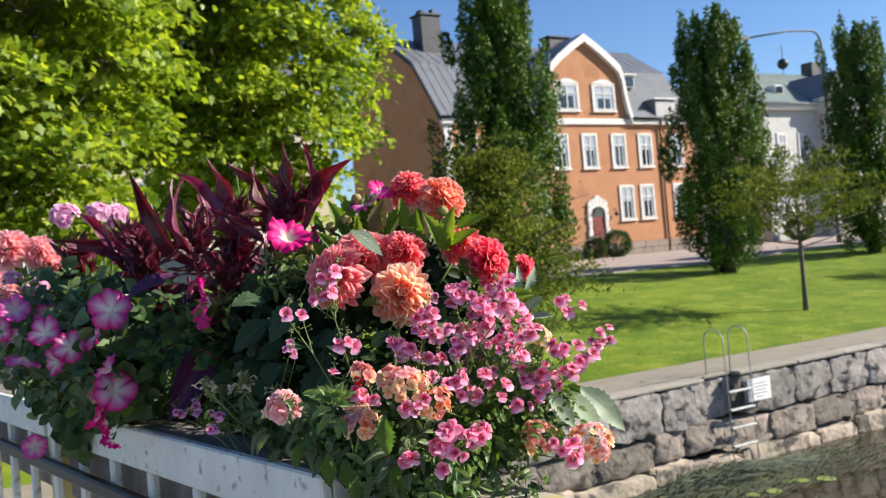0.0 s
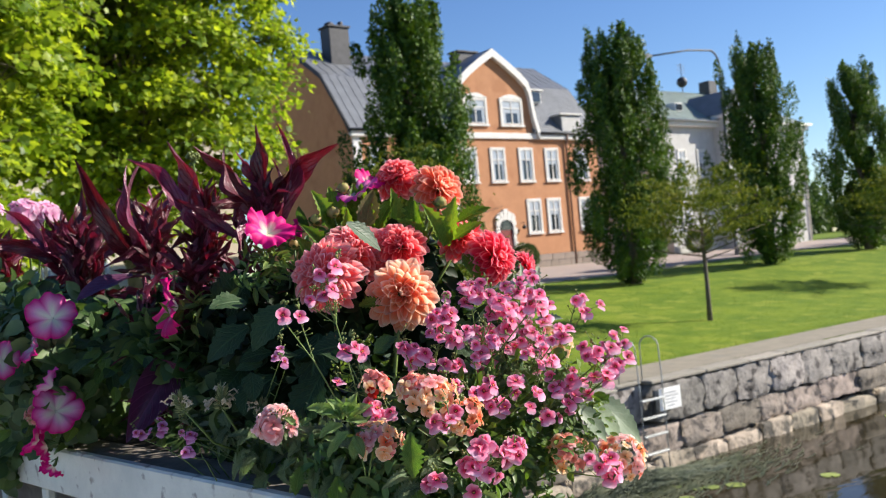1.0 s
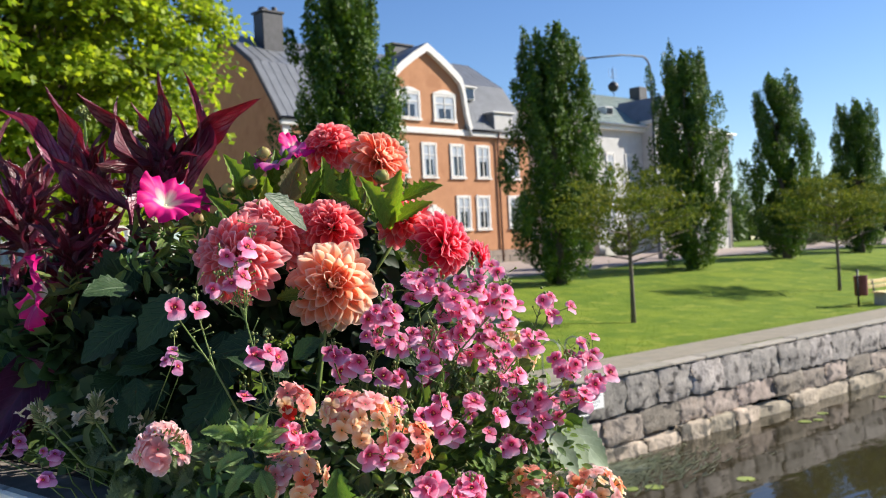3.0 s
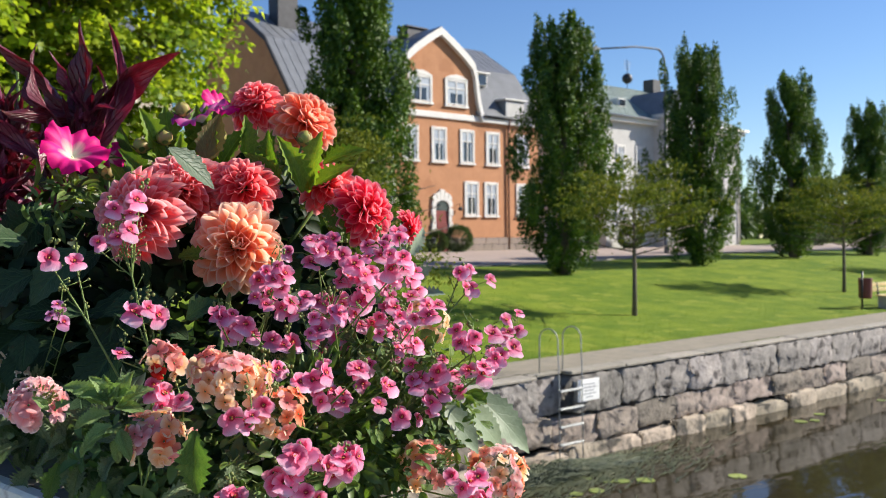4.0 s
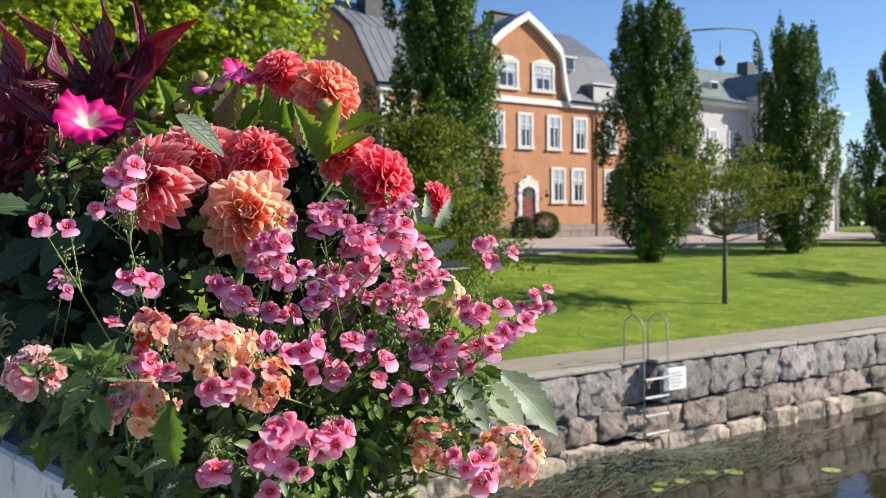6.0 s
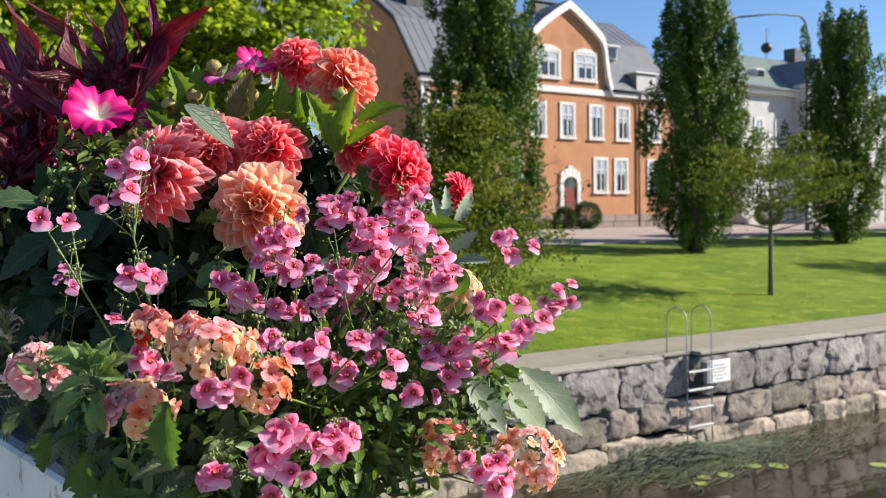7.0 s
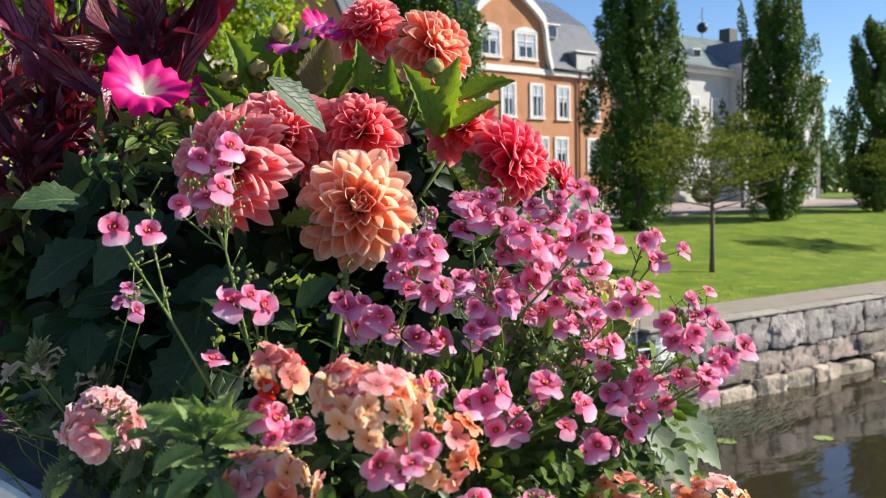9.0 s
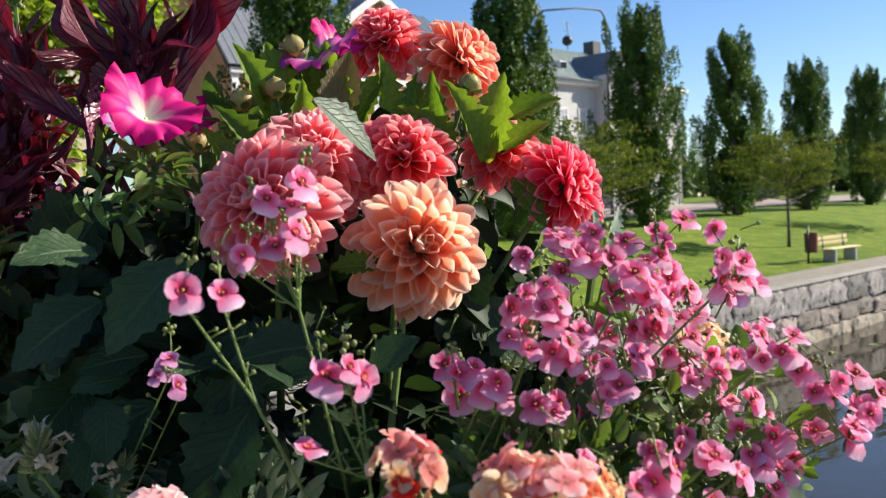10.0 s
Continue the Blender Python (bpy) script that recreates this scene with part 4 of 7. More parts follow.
def columnar_meshes(seed, H=10.4):
    """Trunk and crown of a narrow upright tree, standing at the origin."""
    rng = np.random.default_rng(seed)
    pr = random.Random(seed)
    trunk = Mesh().tube([(0, 0, -0.3), (0.03, 0, 1.2), (0, 0.05, 4), (0.02, 0, H * 0.85)], [0.26, 0.2, 0.15, 0.04], 10)
    for k in range(26):
        z = 0.5 + k * (H - 3.4) / 26
        a = k * 2.39
        L = 0.9 if z > H * 0.6 else 1.3
        trunk.tube([(0, 0, z), (math.cos(a) * 0.5, math.sin(a) * 0.5, z + L * 0.8), (math.cos(a) * 0.85, math.sin(a) * 0.85, z + L * 1.7)], [0.06, 0.04, 0.008], 5)
    def radius(z, a):
        t = z / H
        prof = np.interp(t, (0, 0.03, 0.1, 0.22, 0.36, 0.5, 0.65, 0.78, 0.9, 0.965, 1.0), (0.75, 0.95, 1.35, 1.95, 2.15, 1.95, 1.62, 1.45, 1.25, 0.75, 0.15))
        lump = 0.16 * np.sin(3 * a + 1.7 * z + seed) + 0.13 * np.sin(5 * a - 2.6 * z + 2 * seed) + 0.10 * np.sin(2 * a + 4.1 * z)
        return prof * (0.93 + lump)
    pts, nrm, sz = [], [], []
    plumes = 150
    for k in range(plumes):
        z = 0.1 + (H - 1.3) * ((k + rng.uniform(0, 1)) / plumes) ** 0.92
        a = k * 2.39996 + rng.uniform(-0.4, 0.4)
        tall = rng.uniform(0.6, 1.15)
        wide = rng.uniform(0.27, 0.42) * (0.8 if z > H * 0.7 else 1)
        inside = k % 5 == 0
        R = max(0.0, radius(z + tall * 0.6, a) - wide * 0.8) * (0.45 if inside else rng.uniform(0.88, 1.06))
        c = np.array([R * math.cos(a), R * math.sin(a), z + tall * 0.55])
        n = 290
        d = rng.normal(size=(n, 3))
        d /= np.linalg.norm(d, axis=1, keepdims=True)
        t = rng.uniform(0.35, 1.0, (n, 1)) ** 0.5
        q = d * t * np.array([wide, wide, tall])
        q[:, :2] *= (1 - 0.45 * (q[:, 2:] / tall).clip(0, 1))
        q[:, 0] += 0.12 * math.cos(a) * q[:, 2] / tall
        q[:, 1] += 0.12 * math.sin(a) * q[:, 2] / tall
        pts.append(c + q)
        nrm.append(d + np.array([0.3 * math.cos(a), 0.3 * math.sin(a), 0.3]))
        sz.append(rng.uniform(0.17, 0.27, n) if inside else rng.uniform(0.085, 0.16, n))
    crown = leaf_cloud("crown", LEAF_DARK, np.concatenate(pts), np.concatenate(sz), np.concatenate(nrm), seed=seed, droop=(0, 0, 1.0), ratio=0.6)
    return trunk.data("trunk", BARK, True), crown


COL = [columnar_meshes(11), columnar_meshes(23)]
for i, (x, y, s) in enumerate(((18.5, 25.4, 1.05), (28.9, 25.5, 1.01), (38.3, 25.5, 1.0), (47.2, 25.5, 0.95), (56.3, 25.5, 0.88), (66.0, 25.5, 0.9), (76.0, 25.5, 0.9))):
    tr = holder("columnar_tree", (x, y, ground_z(x, y) - 0.05), "tall narrow dark green columnar tree on the lawn", "tree", "row of columnar trees on the lawn")
    tr.rotation_euler = (0, 0, i * 1.9)
    tr.scale = (s, s, s)
    part("trunk", COL[i % 2][0], None, tr)
    part("crown", COL[i % 2][1], None, tr)


def small_tree(x, y, seed, size=1.0, wide=1.9, deep=1.65, clumps=95, spray=1.0, rise=0.2, cone=False):
    """A young park tree with a bare stem and a thin, spreading olive crown."""
    rng = np.random.default_rng(seed)
    pr = random.Random(seed)
    tr = holder("young_tree", (x, y, ground_z(x, y) - 0.03), "young tree with a bare stem and thin olive crown", "tree", "young trees on the lawn")
    tr.scale = (size, size, size)
    tk = Mesh().tube([(0, 0, -0.2), (0.02, 0, 0.9), (0.05, 0.03, 2.0), (0.02, 0, 3.6)], [0.085, 0.065, 0.055, 0.02], 8)
    limbs(tk, (0.04, 0, 1.7), (0.02, 0, 3.8), 0.03, pr, 22, 2.5, 0.05, 0.22)
    part("trunk", tk, BARK, tr, smooth=True)
    pts, sz = [], []
    for k in range(clumps):
        a, r = rng.uniform(0, 2 * math.pi), math.sqrt(rng.uniform(0.02, 1))
        lob = 1 + 0.22 * math.sin(3 * a + seed) + 0.12 * math.sin(5 * a)
        flat = rng.uniform(-0.6, 1)
        c = np.array([wide * r * lob * math.cos(a), wide * r * lob * math.sin(a), 3.0 + flat * deep * math.sqrt(max(0.05, 1 - r * r)) + 0.3 * r])
        if cone:
            f = rng.uniform(0, 1) ** 1.25
            rr = wide * (1 - f) ** 0.75 * (0.35 + 0.65 * math.sqrt(rng.uniform(0, 1))) * (1 + 0.18 * math.sin(3 * a + seed))
            c = np.array([rr * math.cos(a), rr * math.sin(a), 0.55 + deep * f + 0.12 * rng.normal()])
        n = int(78 * spray ** 1.5)
        q = rng.normal(size=(n, 3)) * np.array([0.42, 0.12, 0.04]) * spray
        ca, sa = math.cos(a), math.sin(a)
        q = np.stack([q[:, 0] * ca - q[:, 1] * sa, q[:, 0] * sa + q[:, 1] * ca, q[:, 2] + q[:, 0] * rise - 0.25 * q[:, 0] ** 2], 1)
        pts.append(c + q)
        sz.append(rng.uniform(0.07, 0.14, n))
    part("crown", leaf_cloud("crown", LEAF_OLIVE, np.concatenate(pts), np.concatenate(sz), seed=seed, ratio=0.42), None, tr)


small_tree(12.15, 17.3, 21, 1.12, 1.75, 3.7, 175, 1.1, 0.1, True)
small_tree(22.5, 17.25, 4)
small_tree(36.4, 17.6, 9)
small_tree(50.5, 17.8, 14)


def broad_tree(name, x, y, z0, cz, rx, ry, rz, clumps, leaf, mat, seed, label, group="", per=34, blob=0.55, inner=0.25, flat=0.42):
    rng = np.random.default_rng(seed)
    pr = random.Random(seed)
    tr = holder(name, (x, y, z0), label, "tree", group)
    H = cz - z0
    tk = Mesh().tube([(0, 0, -0.4), (0.05, 0.02, H * 0.35), (-0.05, 0.05, H * 0.75), (0, 0, H * 1.35)], [0.036 * rx * 1.4 + 0.08, 0.03 * rx * 1.4 + 0.05, 0.022 * rx + 0.04, 0.03], 10)
    limbs(tk, (0, 0, H * 0.4), (0, 0, H * 1.3), 0.04 * rx, pr, 16, rx * 0.95, 0.0, 0.6)
    part("trunk", tk, BARK, tr, smooth=True)
    pts, sz, nr = [], [], []
    for k in range(clumps):
        d = rng.normal(size=3)
        d /= np.linalg.norm(d)
        r = rng.uniform(inner, 1.0) ** 0.5
        lump = 1 + 0.13 * math.sin(4 * d[0] + 3 * d[2] + seed) + 0.10 * math.sin(7 * d[1] - 5 * d[2])
        c = d * r * lump * np.array([rx, ry, rz]) + np.array([0, 0, H])
        off = rng.normal(size=(per, 3)) * np.array([blob, blob, blob * flat])
        off = np.clip(off, -1.7 * blob, 1.7 * blob)
        off[:, 2] += off[:, 0] * rng.normal() * 0.3 + off[:, 1] * rng.normal() * 0.3 - 0.25 * (off[:, 0] * d[0] + off[:, 1] * d[1])
        pts.append(c + off)
        sz.append(rng.uniform(0.7, 1.3, per) * leaf)
        nr.append(np.tile(d * 0.6 + np.array([0, 0, 0.9]), (per, 1)))
    part("crown", leaf_cloud("crown", mat, np.concatenate(pts), np.concatenate(sz), np.concatenate(nr), seed=seed, ratio=0.8, droop=(0, 0, -0.3)), None, tr)


MAPLE_A, MAPLE_B = (1.7, 16.3), (6.9, 20.0)


def palmate_cloud(name, mat, centres, sizes, normals, outward, seed):
    """A mesh of many five-lobed leaves, each hanging outwards from its place and folded a little on its midrib."""
    rng = np.random.default_rng(seed)
    half = ((-0.04, 0.28), (0.18, 0.27), (0.46, 0.50), (0.56, 0.27))
    outline = [(0, 0), *half, (1, 0), *((a, -b) for a, b in reversed(half))]
    n, k = len(centres), len(outline)
    s = sizes.reshape(-1, 1)
    d = outward + 0.75 * rng.normal(size=(n, 3)) + np.array([0, 0, -0.35])
    d /= np.linalg.norm(d, axis=1, keepdims=True)
    w = np.cross(d, normals + 0.4 * rng.normal(size=(n, 3)))
    w /= np.linalg.norm(w, axis=1, keepdims=True) + 1e-9
    u = np.cross(w, d)
    fold = rng.uniform(-0.35, 0.1, (n, 1))
    v = np.stack([centres + s * (d * a + w * b + u * (fold * abs(b) - 0.22 * a * a)) for a, b in outline], 1)
    me = bpy.data.meshes.new(name)
    me.vertices.add(n * k)
    me.vertices.foreach_set("co", v.astype(np.float32).ravel())
    tri = np.array([(0, j, j + 1) for j in range(1, k - 1)]).ravel()
    loops = (np.arange(n).reshape(-1, 1) * k + tri).ravel()
    me.loops.add(len(loops))
    me.loops.foreach_set("vertex_index", loops.astype(np.int32))
    me.polygons.add(len(loops) // 3)
    me.polygons.foreach_set("loop_start", np.arange(0, len(loops), 3, dtype=np.int32))
    me.materials.append(mat)
    me.update(calc_edges=True)
    return me


def maple(x, y, R, top, seed, boughs):
    """A wide maple: limbs that carry boughs, each bough a dome of flat leaf sprays."""
    rng = np.random.default_rng(seed)
    pr = random.Random(seed)
    z0 = ground_z(x, y)
    tr = holder("maple_tree", (x, y, z0), "large bright green maple tree spreading over the lawn", "tree", "maples beside the canal")
    tk = Mesh().tube([(0, 0, -0.4), (0.05, 0.02, 1.5), (-0.05, 0.05, 4.5), (0, 0, top * 0.9)], [0.34, 0.26, 0.19, 0.03], 10)
    pts, sz, nr, ow = [], [], [], []
    for k in range(boughs):
        v = (k + 0.5) / boughs
        d = np.array([math.cos(k * 2.39996) * math.sqrt(max(0.02, 1 - (2 * v - 1) ** 2)), math.sin(k * 2.39996) * math.sqrt(max(0.02, 1 - (2 * v - 1) ** 2)), 2 * v - 1])
        r = 0.58 if k % 4 == 0 else rng.uniform(0.84, 1.0)
        c = d * r * np.array([R, R, top * 0.38]) + np.array([0, 0, top * 0.62])
        br = rng.uniform(0.85, 1.35)
        root = Vector((0, 0, max(1.6, c[2] * 0.62)))
        tip = Vector(c) - Vector((0, 0, 0.2))
        tk.tube([root, root.lerp(tip, 0.5) + Vector((0, 0, 0.25)), tip], [0.05, 0.028, 0.008], 5)
        for s in range(17):
            e = rng.normal(size=3)
            e[2] = abs(e[2]) * 0.9 - 0.25
            e = e + d * 0.5
            e /= np.linalg.norm(e)
            sc = c + e * np.array([br, br, br * 0.62]) * rng.uniform(0.55, 1.0)
            per = 62
            q = np.clip(rng.normal(size=(per, 3)) * np.array([0.34, 0.34, 0.06]), -0.62, 0.62)
            q[:, 2] -= 0.5 * (q[:, 0] * e[0] + q[:, 1] * e[1]) + 0.3 * (q[:, 0] ** 2 + q[:, 1] ** 2)
            pts.append(sc + q)
            sz.append(rng.uniform(0.11, 0.19, per))
            nr.append(np.tile(e * 0.4 + np.array([0.2, -0.1, 0.9]), (per, 1)))
            ow.append(np.tile(e, (per, 1)))
            hub = Vector(sc)
            for g in range(3):
                tk.tube([tip, tip.lerp(hub, 0.6) + Vector((0, 0, 0.05)), hub + Vector(q[g])], [0.009, 0.006, 0.003], 3)
    part("trunk", tk, BARK, tr, smooth=True)
    part("crown", palmate_cloud("crown", LEAF_TREE, np.concatenate(pts), np.concatenate(sz), np.concatenate(nr), np.concatenate(ow), seed), None, tr)


maple(MAPLE_A[0], MAPLE_A[1], 2.3, 11.0, 31, 50)
maple(MAPLE_B[0], MAPLE_B[1], 2.7, 12.5, 37, 58)
for i, (x, y, r) in enumerate(((108, 22, 3.8), (124, 33, 4.6), (126, 18, 4.4), (140, 44, 5.5), (150, 28, 6), (160, 60, 6.5))):
    broad_tree("park_tree", x, y, ground_z(x, y), 2 + r * 1.25, r, r, r * 0.95, 190, 0.5, LEAF_FAR, 50 + i, "broad leafy tree far along the street", "far trees", per=24, blob=0.75)


def bush(x, y, r, h, seed, label, mat=LEAF_BUSH):
    rng = np.random.default_rng(seed)
    b = holder("bush", (x, y, ground_z(x, y)), label, "bush")
    n = int(5200 * r)
    d = rng.normal(size=(n, 3))
    d /= np.linalg.norm(d, axis=1, keepdims=True)
    p = d * (rng.uniform(0.7, 1.0, (n, 1))) * np.array([r, r, h / 2]) * (1 + 0.06 * np.sin(5 * d[:, :1] + 4 * d[:, 2:])) + np.array([0, 0, h / 2])
    p[:, 2] = np.maximum(p[:, 2], 0.01)
    part("foliage", leaf_cloud("foliage", mat, p, rng.uniform(0.07, 0.14, n), d, seed=seed), None, b)
    st = Mesh()
    for k in range(7):
        a = k * 0.9
        st.tube([(0, 0, -0.1), (math.cos(a) * r * 0.3, math.sin(a) * r * 0.3, h * 0.4), (math.cos(a) * r * 0.6, math.sin(a) * r * 0.6, h * 0.7)], [0.03, 0.02, 0.008], 5)
    part("stems", st, BARK, b)


bush(36.62, 40.4, 0.78, 1.55, 2, "round clipped box bush beside the house door")
bush(35.0, 40.5, 0.62, 1.25, 3, "small clipped box bush beside the house door")
bush(74.0, 38.0, 2.3, 3.4, 4, "large rounded hedge bush at the end of the street")
for i, x in enumerate((80, 84.5, 89, 94)):
    bush(x, 43.0 + i, 2.6, 3.6 + 0.4 * (i % 2), 20 + i, "tall green hedge at the end of the street")
bush(52.5, 40.2, 0.9, 1.6, 5, "low green bush at the foot of the white house")

# distant woods closing the view beyond the street
wr2 = np.random.default_rng(88)
P, S = [], []
for k in range(170):
    a = radians(wr2.uniform(-8, 62))
    D = wr2.uniform(190, 320)
    c = np.array([D * math.cos(a), D * math.sin(a) + 10, 2.0])
    if c[1] < 14:
        continue
    h, r = wr2.uniform(7, 12), wr2.uniform(4, 7)
    d = wr2.normal(size=(170, 3))
    d /= np.linalg.norm(d, axis=1, keepdims=True)
    q = c + d * wr2.uniform(0.6, 1.0, (170, 1)) * np.array([r, r, h * 0.55]) + np.array([0, 0, h * 0.5])
    q[:, 2] = np.maximum(q[:, 2], 1.9)
    P.append(q)
    S.append(wr2.uniform(1.2, 2.6, 170))
tagged(new("far_woods", leaf_cloud("far_woods", LEAF_FAR, np.concatenate(P), np.concatenate(S), seed=8, ratio=0.8)), "dark belt of woods on the horizon", "woods", kind="stuff")

# ---- bridge and planter ----
RAIL_A, RAIL_B = Vector((0.683, 1.40, 0)), Vector((0.585, 2.24, 0))
RDIR = (RAIL_B - RAIL_A).normalized()
ROUT = Vector((RDIR.y, -RDIR.x, 0))
RM = Matrix((( ROUT.x, RDIR.x, 0, RAIL_A.x), (ROUT.y, RDIR.y, 0, RAIL_A.y), (0, 0, 1, 0), (0, 0, 0, 1)))
TOP, DECK_Z = 2.067, 0.82

deck = Mesh().box(-3.6, 0.5, -9, 11.4, DECK_Z - 0.35, DECK_Z)
ob = thing("bridge_deck", deck, DECK_BOUNCE, "unseen deck of the footbridge, made pale to bounce sunlight onto the flowers", "bridge deck", kind="structure")
ob.matrix_basis = RM
abut = Mesh().box(-3.7, 0.6, 10.6, 11.6, -3.0, DECK_Z - 0.36)
ob = thing("abutment", abut, GRANITE, "granite abutment carrying the footbridge", "abutment", kind="structure")
ob.matrix_basis = RM

railing = holder("railing", (0, 0, 0), "white painted bridge railing with slim balusters", "railing")
railing.matrix_basis = RM
part("foot_rail", Mesh().box(0.10, 0.16, 0.0, 9.5, DECK_Z + 0.08, DECK_Z + 0.14, 0, 0.006), BOARD, railing)
part("hand_rail", Mesh().box(-0.022, 0.006, 0.05, 9.5, 1.888, 1.922, 0, 0.005), DARKMETAL, railing, "dark metal rail")
bal = Mesh().box(-0.010, 0.010, -0.016, 0.016, DECK_Z - 0.02, 1.974, 0, 0.004).data("baluster", BOARD)
for k in range(37):
    part("baluster", bal, None, railing, m=Matrix.Translation((0.02, 0.02 + 0.25 * k, 0)))
for k, c in ((0, BOARD), (1.55, YELLOWPOST), (3.9, BOARD), (6.6, BOARD)):
    part("post", Mesh().box(0.035, 0.135, 0.03 + k, 0.11 + k, DECK_Z - 0.02, 1.974, 0, 0.006), c, railing)

planter = holder("planter_box", (0, 0, 0), "long white planter box with peeling paint on the bridge railing", "planter")
planter.matrix_basis = RM
for y0, y1 in ((0.0, 1.52), (1.56, 3.4), (3.44, 5.4)):
    part("front_board", Mesh().box(0.0, 0.022, y0, y1, TOP - 0.09, TOP, 0, 0.004), BOARD, planter, "white board with flaking paint")
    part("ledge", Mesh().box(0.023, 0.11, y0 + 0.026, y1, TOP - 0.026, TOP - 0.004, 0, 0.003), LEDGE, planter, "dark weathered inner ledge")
    part("back_board", Mesh().box(0.30, 0.322, y0, y1, TOP - 0.095, TOP, 0, 0.004), BOARD, planter)
    part("end_board", Mesh().box(0.024, 0.298, y0 + 0.002, y0 + 0.024, TOP - 0.095, TOP - 0.006, 0, 0.003), BOARD, planter)
    part("soil", Mesh().box(0.024, 0.298, y0 + 0.026, y1, TOP - 0.075, TOP - 0.031), SOIL, planter)
    part("soil", Mesh().box(0.112, 0.298, y0 + 0.026, y1, TOP - 0.03, TOP - 0.004), SOIL, planter)
    # Added box: closes the view behind the balusters, where it is dark.
    part("trough", Mesh().box(0.05, 0.28, y0 + 0.03, y1 - 0.004, TOP - 0.27, TOP - 0.097, 0, 0.01), LEDGE, planter, "dark box added under the planter to stand in for the darkness there")
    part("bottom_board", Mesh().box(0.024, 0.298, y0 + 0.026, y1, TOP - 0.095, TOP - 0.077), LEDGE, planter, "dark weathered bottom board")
post = holder("parapet_post", (0, 0, 0), "stone end post of the bridge with a lichen-covered cap", "post")
post.matrix_basis = RM
part("shaft", Mesh().box(0.02, 0.30, -0.34, -0.03, DECK_Z - 0.4, 1.95, 0, 0.01), COPING, post)
part("cap", Mesh().box(0.0, 0.32, -0.36, -0.01, 1.952, 2.0, 0, 0.012), CAPWOOD, post, "pale cap with yellow lichen")

# ---- flower tools ----
TOW, RT, UP = Vector((-0.55, -0.83, 0)).normalized(), Vector((0.83, -0.55, 0)).normalized(), Vector((0, 0, 1))


def axes(p, along, face):
    """A pose at p whose y runs along, and whose z turns towards face."""
    y = Vector(along).normalized()
    z = Vector(face)
    x = y.cross(z)
    if x.length < 1e-5:
        x = y.orthogonal()
    x.normalize()
    z = x.cross(y)
    return Matrix(((x.x, y.x, z.x, p[0]), (x.y, y.y, z.y, p[1]), (x.z, y.z, z.z, p[2]), (0, 0, 0, 1)))


def facing(p, axis, up=UP, twist=0.0):
    """A pose at p whose z points along axis, its y as near to up as may be."""
    z = Vector(axis).normalized()
    y = Vector(up) - z * z.dot(Vector(up))
    if y.length < 1e-4:
        y = z.orthogonal()
    y.normalize()
    x = y.cross(z)
    m = Matrix(((x.x, y.x, z.x, p[0]), (x.y, y.y, z.y, p[1]), (x.z, y.z, z.z, p[2]), (0, 0, 0, 1)))
    return m @ Matrix.Rotation(twist, 4, "Z")


def blade(L, W, cup=0.2, curl=0.0, nu=4, nv=7, point=1.0, neck=0.3, teeth=0, tooth=0.16, wave=0.0, widest=0.55, slot=0, mesh=None, m=None, belly=0.0, rim=0.0):
    """A petal or leaf: y along, z its upper side. cup: raised edges; curl: bend along; teeth: notches of the edge."""
    mesh = mesh or Mesh()
    V, F, uv = [], [], []
    for j in range(nv + 1):
        v = j / nv if teeth else math.sin(0.5 * math.pi * j / nv)
        if v < widest:
            w = neck + (1 - neck) * math.sin(0.5 * math.pi * v / widest)
        else:
            w = max(0.0, 1 - ((v - widest) / (1 - widest)) ** (1.0 + 1.2 * (1 - point) + 0.8)) ** (0.5 + 0.5 * point)
        if teeth and 0 < j < nv:
            w *= 1 + tooth * (1 if j % 2 else -1)
        w *= W / 2
        for i in range(nu + 1):
            u = 2 * i / nu - 1
            z = cup * abs(u) ** 1.6 * w + curl * L * v * v + belly * L * math.sin(math.pi * v) + wave * W * math.sin(v * 14 + 2 * u) * abs(u)
            y = L * v - abs(curl) * 0.35 * L * v * v
            V.append((u * w, y, z))
            uv.append((0.5 + u * 0.5, min(1.0, max(v + rim * abs(u) ** 5 * (1 - v), 0.02))))
    n = nu + 1
    F = [(j * n + i, j * n + i + 1, (j + 1) * n + i + 1, (j + 1) * n + i) for j in range(nv) for i in range(nu)]
    if m is not None:
        V = [(m @ Vector(p))[:] for p in V]
    return mesh.add(V, F, slot, uv)


fr = random.Random(77)

# ---- dahlias ----
DAHLIA_COLOURS = {
    "peach": petal_material("peach_dahlia", (0.87, 0.19, 0.08), (0.96, 0.43, 0.24), (0.98, 0.75, 0.59), middle=0.76, translucent=0.62),
    "coral": petal_material("coral_dahlia", (0.84, 0.05, 0.075), (0.94, 0.15, 0.17), (0.98, 0.45, 0.44), middle=0.8),
    "red": petal_material("red_dahlia", (0.78, 0.018, 0.065), (0.92, 0.07, 0.14), (0.97, 0.37, 0.42), middle=0.8),
    "pink": petal_material("pink_dahlia", (0.86, 0.12, 0.14), (0.95, 0.26, 0.27), (0.98, 0.57, 0.57), middle=0.8),
    "rose": petal_material("rose_dahlia", (0.90, 0.25, 0.24), (0.96, 0.42, 0.42), (0.98, 0.64, 0.64), middle=0.7),
    "salmon": petal_material("salmon_dahlia", (0.82, 0.13, 0.06), (0.93, 0.30, 0.18), (0.97, 0.60, 0.46), middle=0.8),
}
PETALS = {}
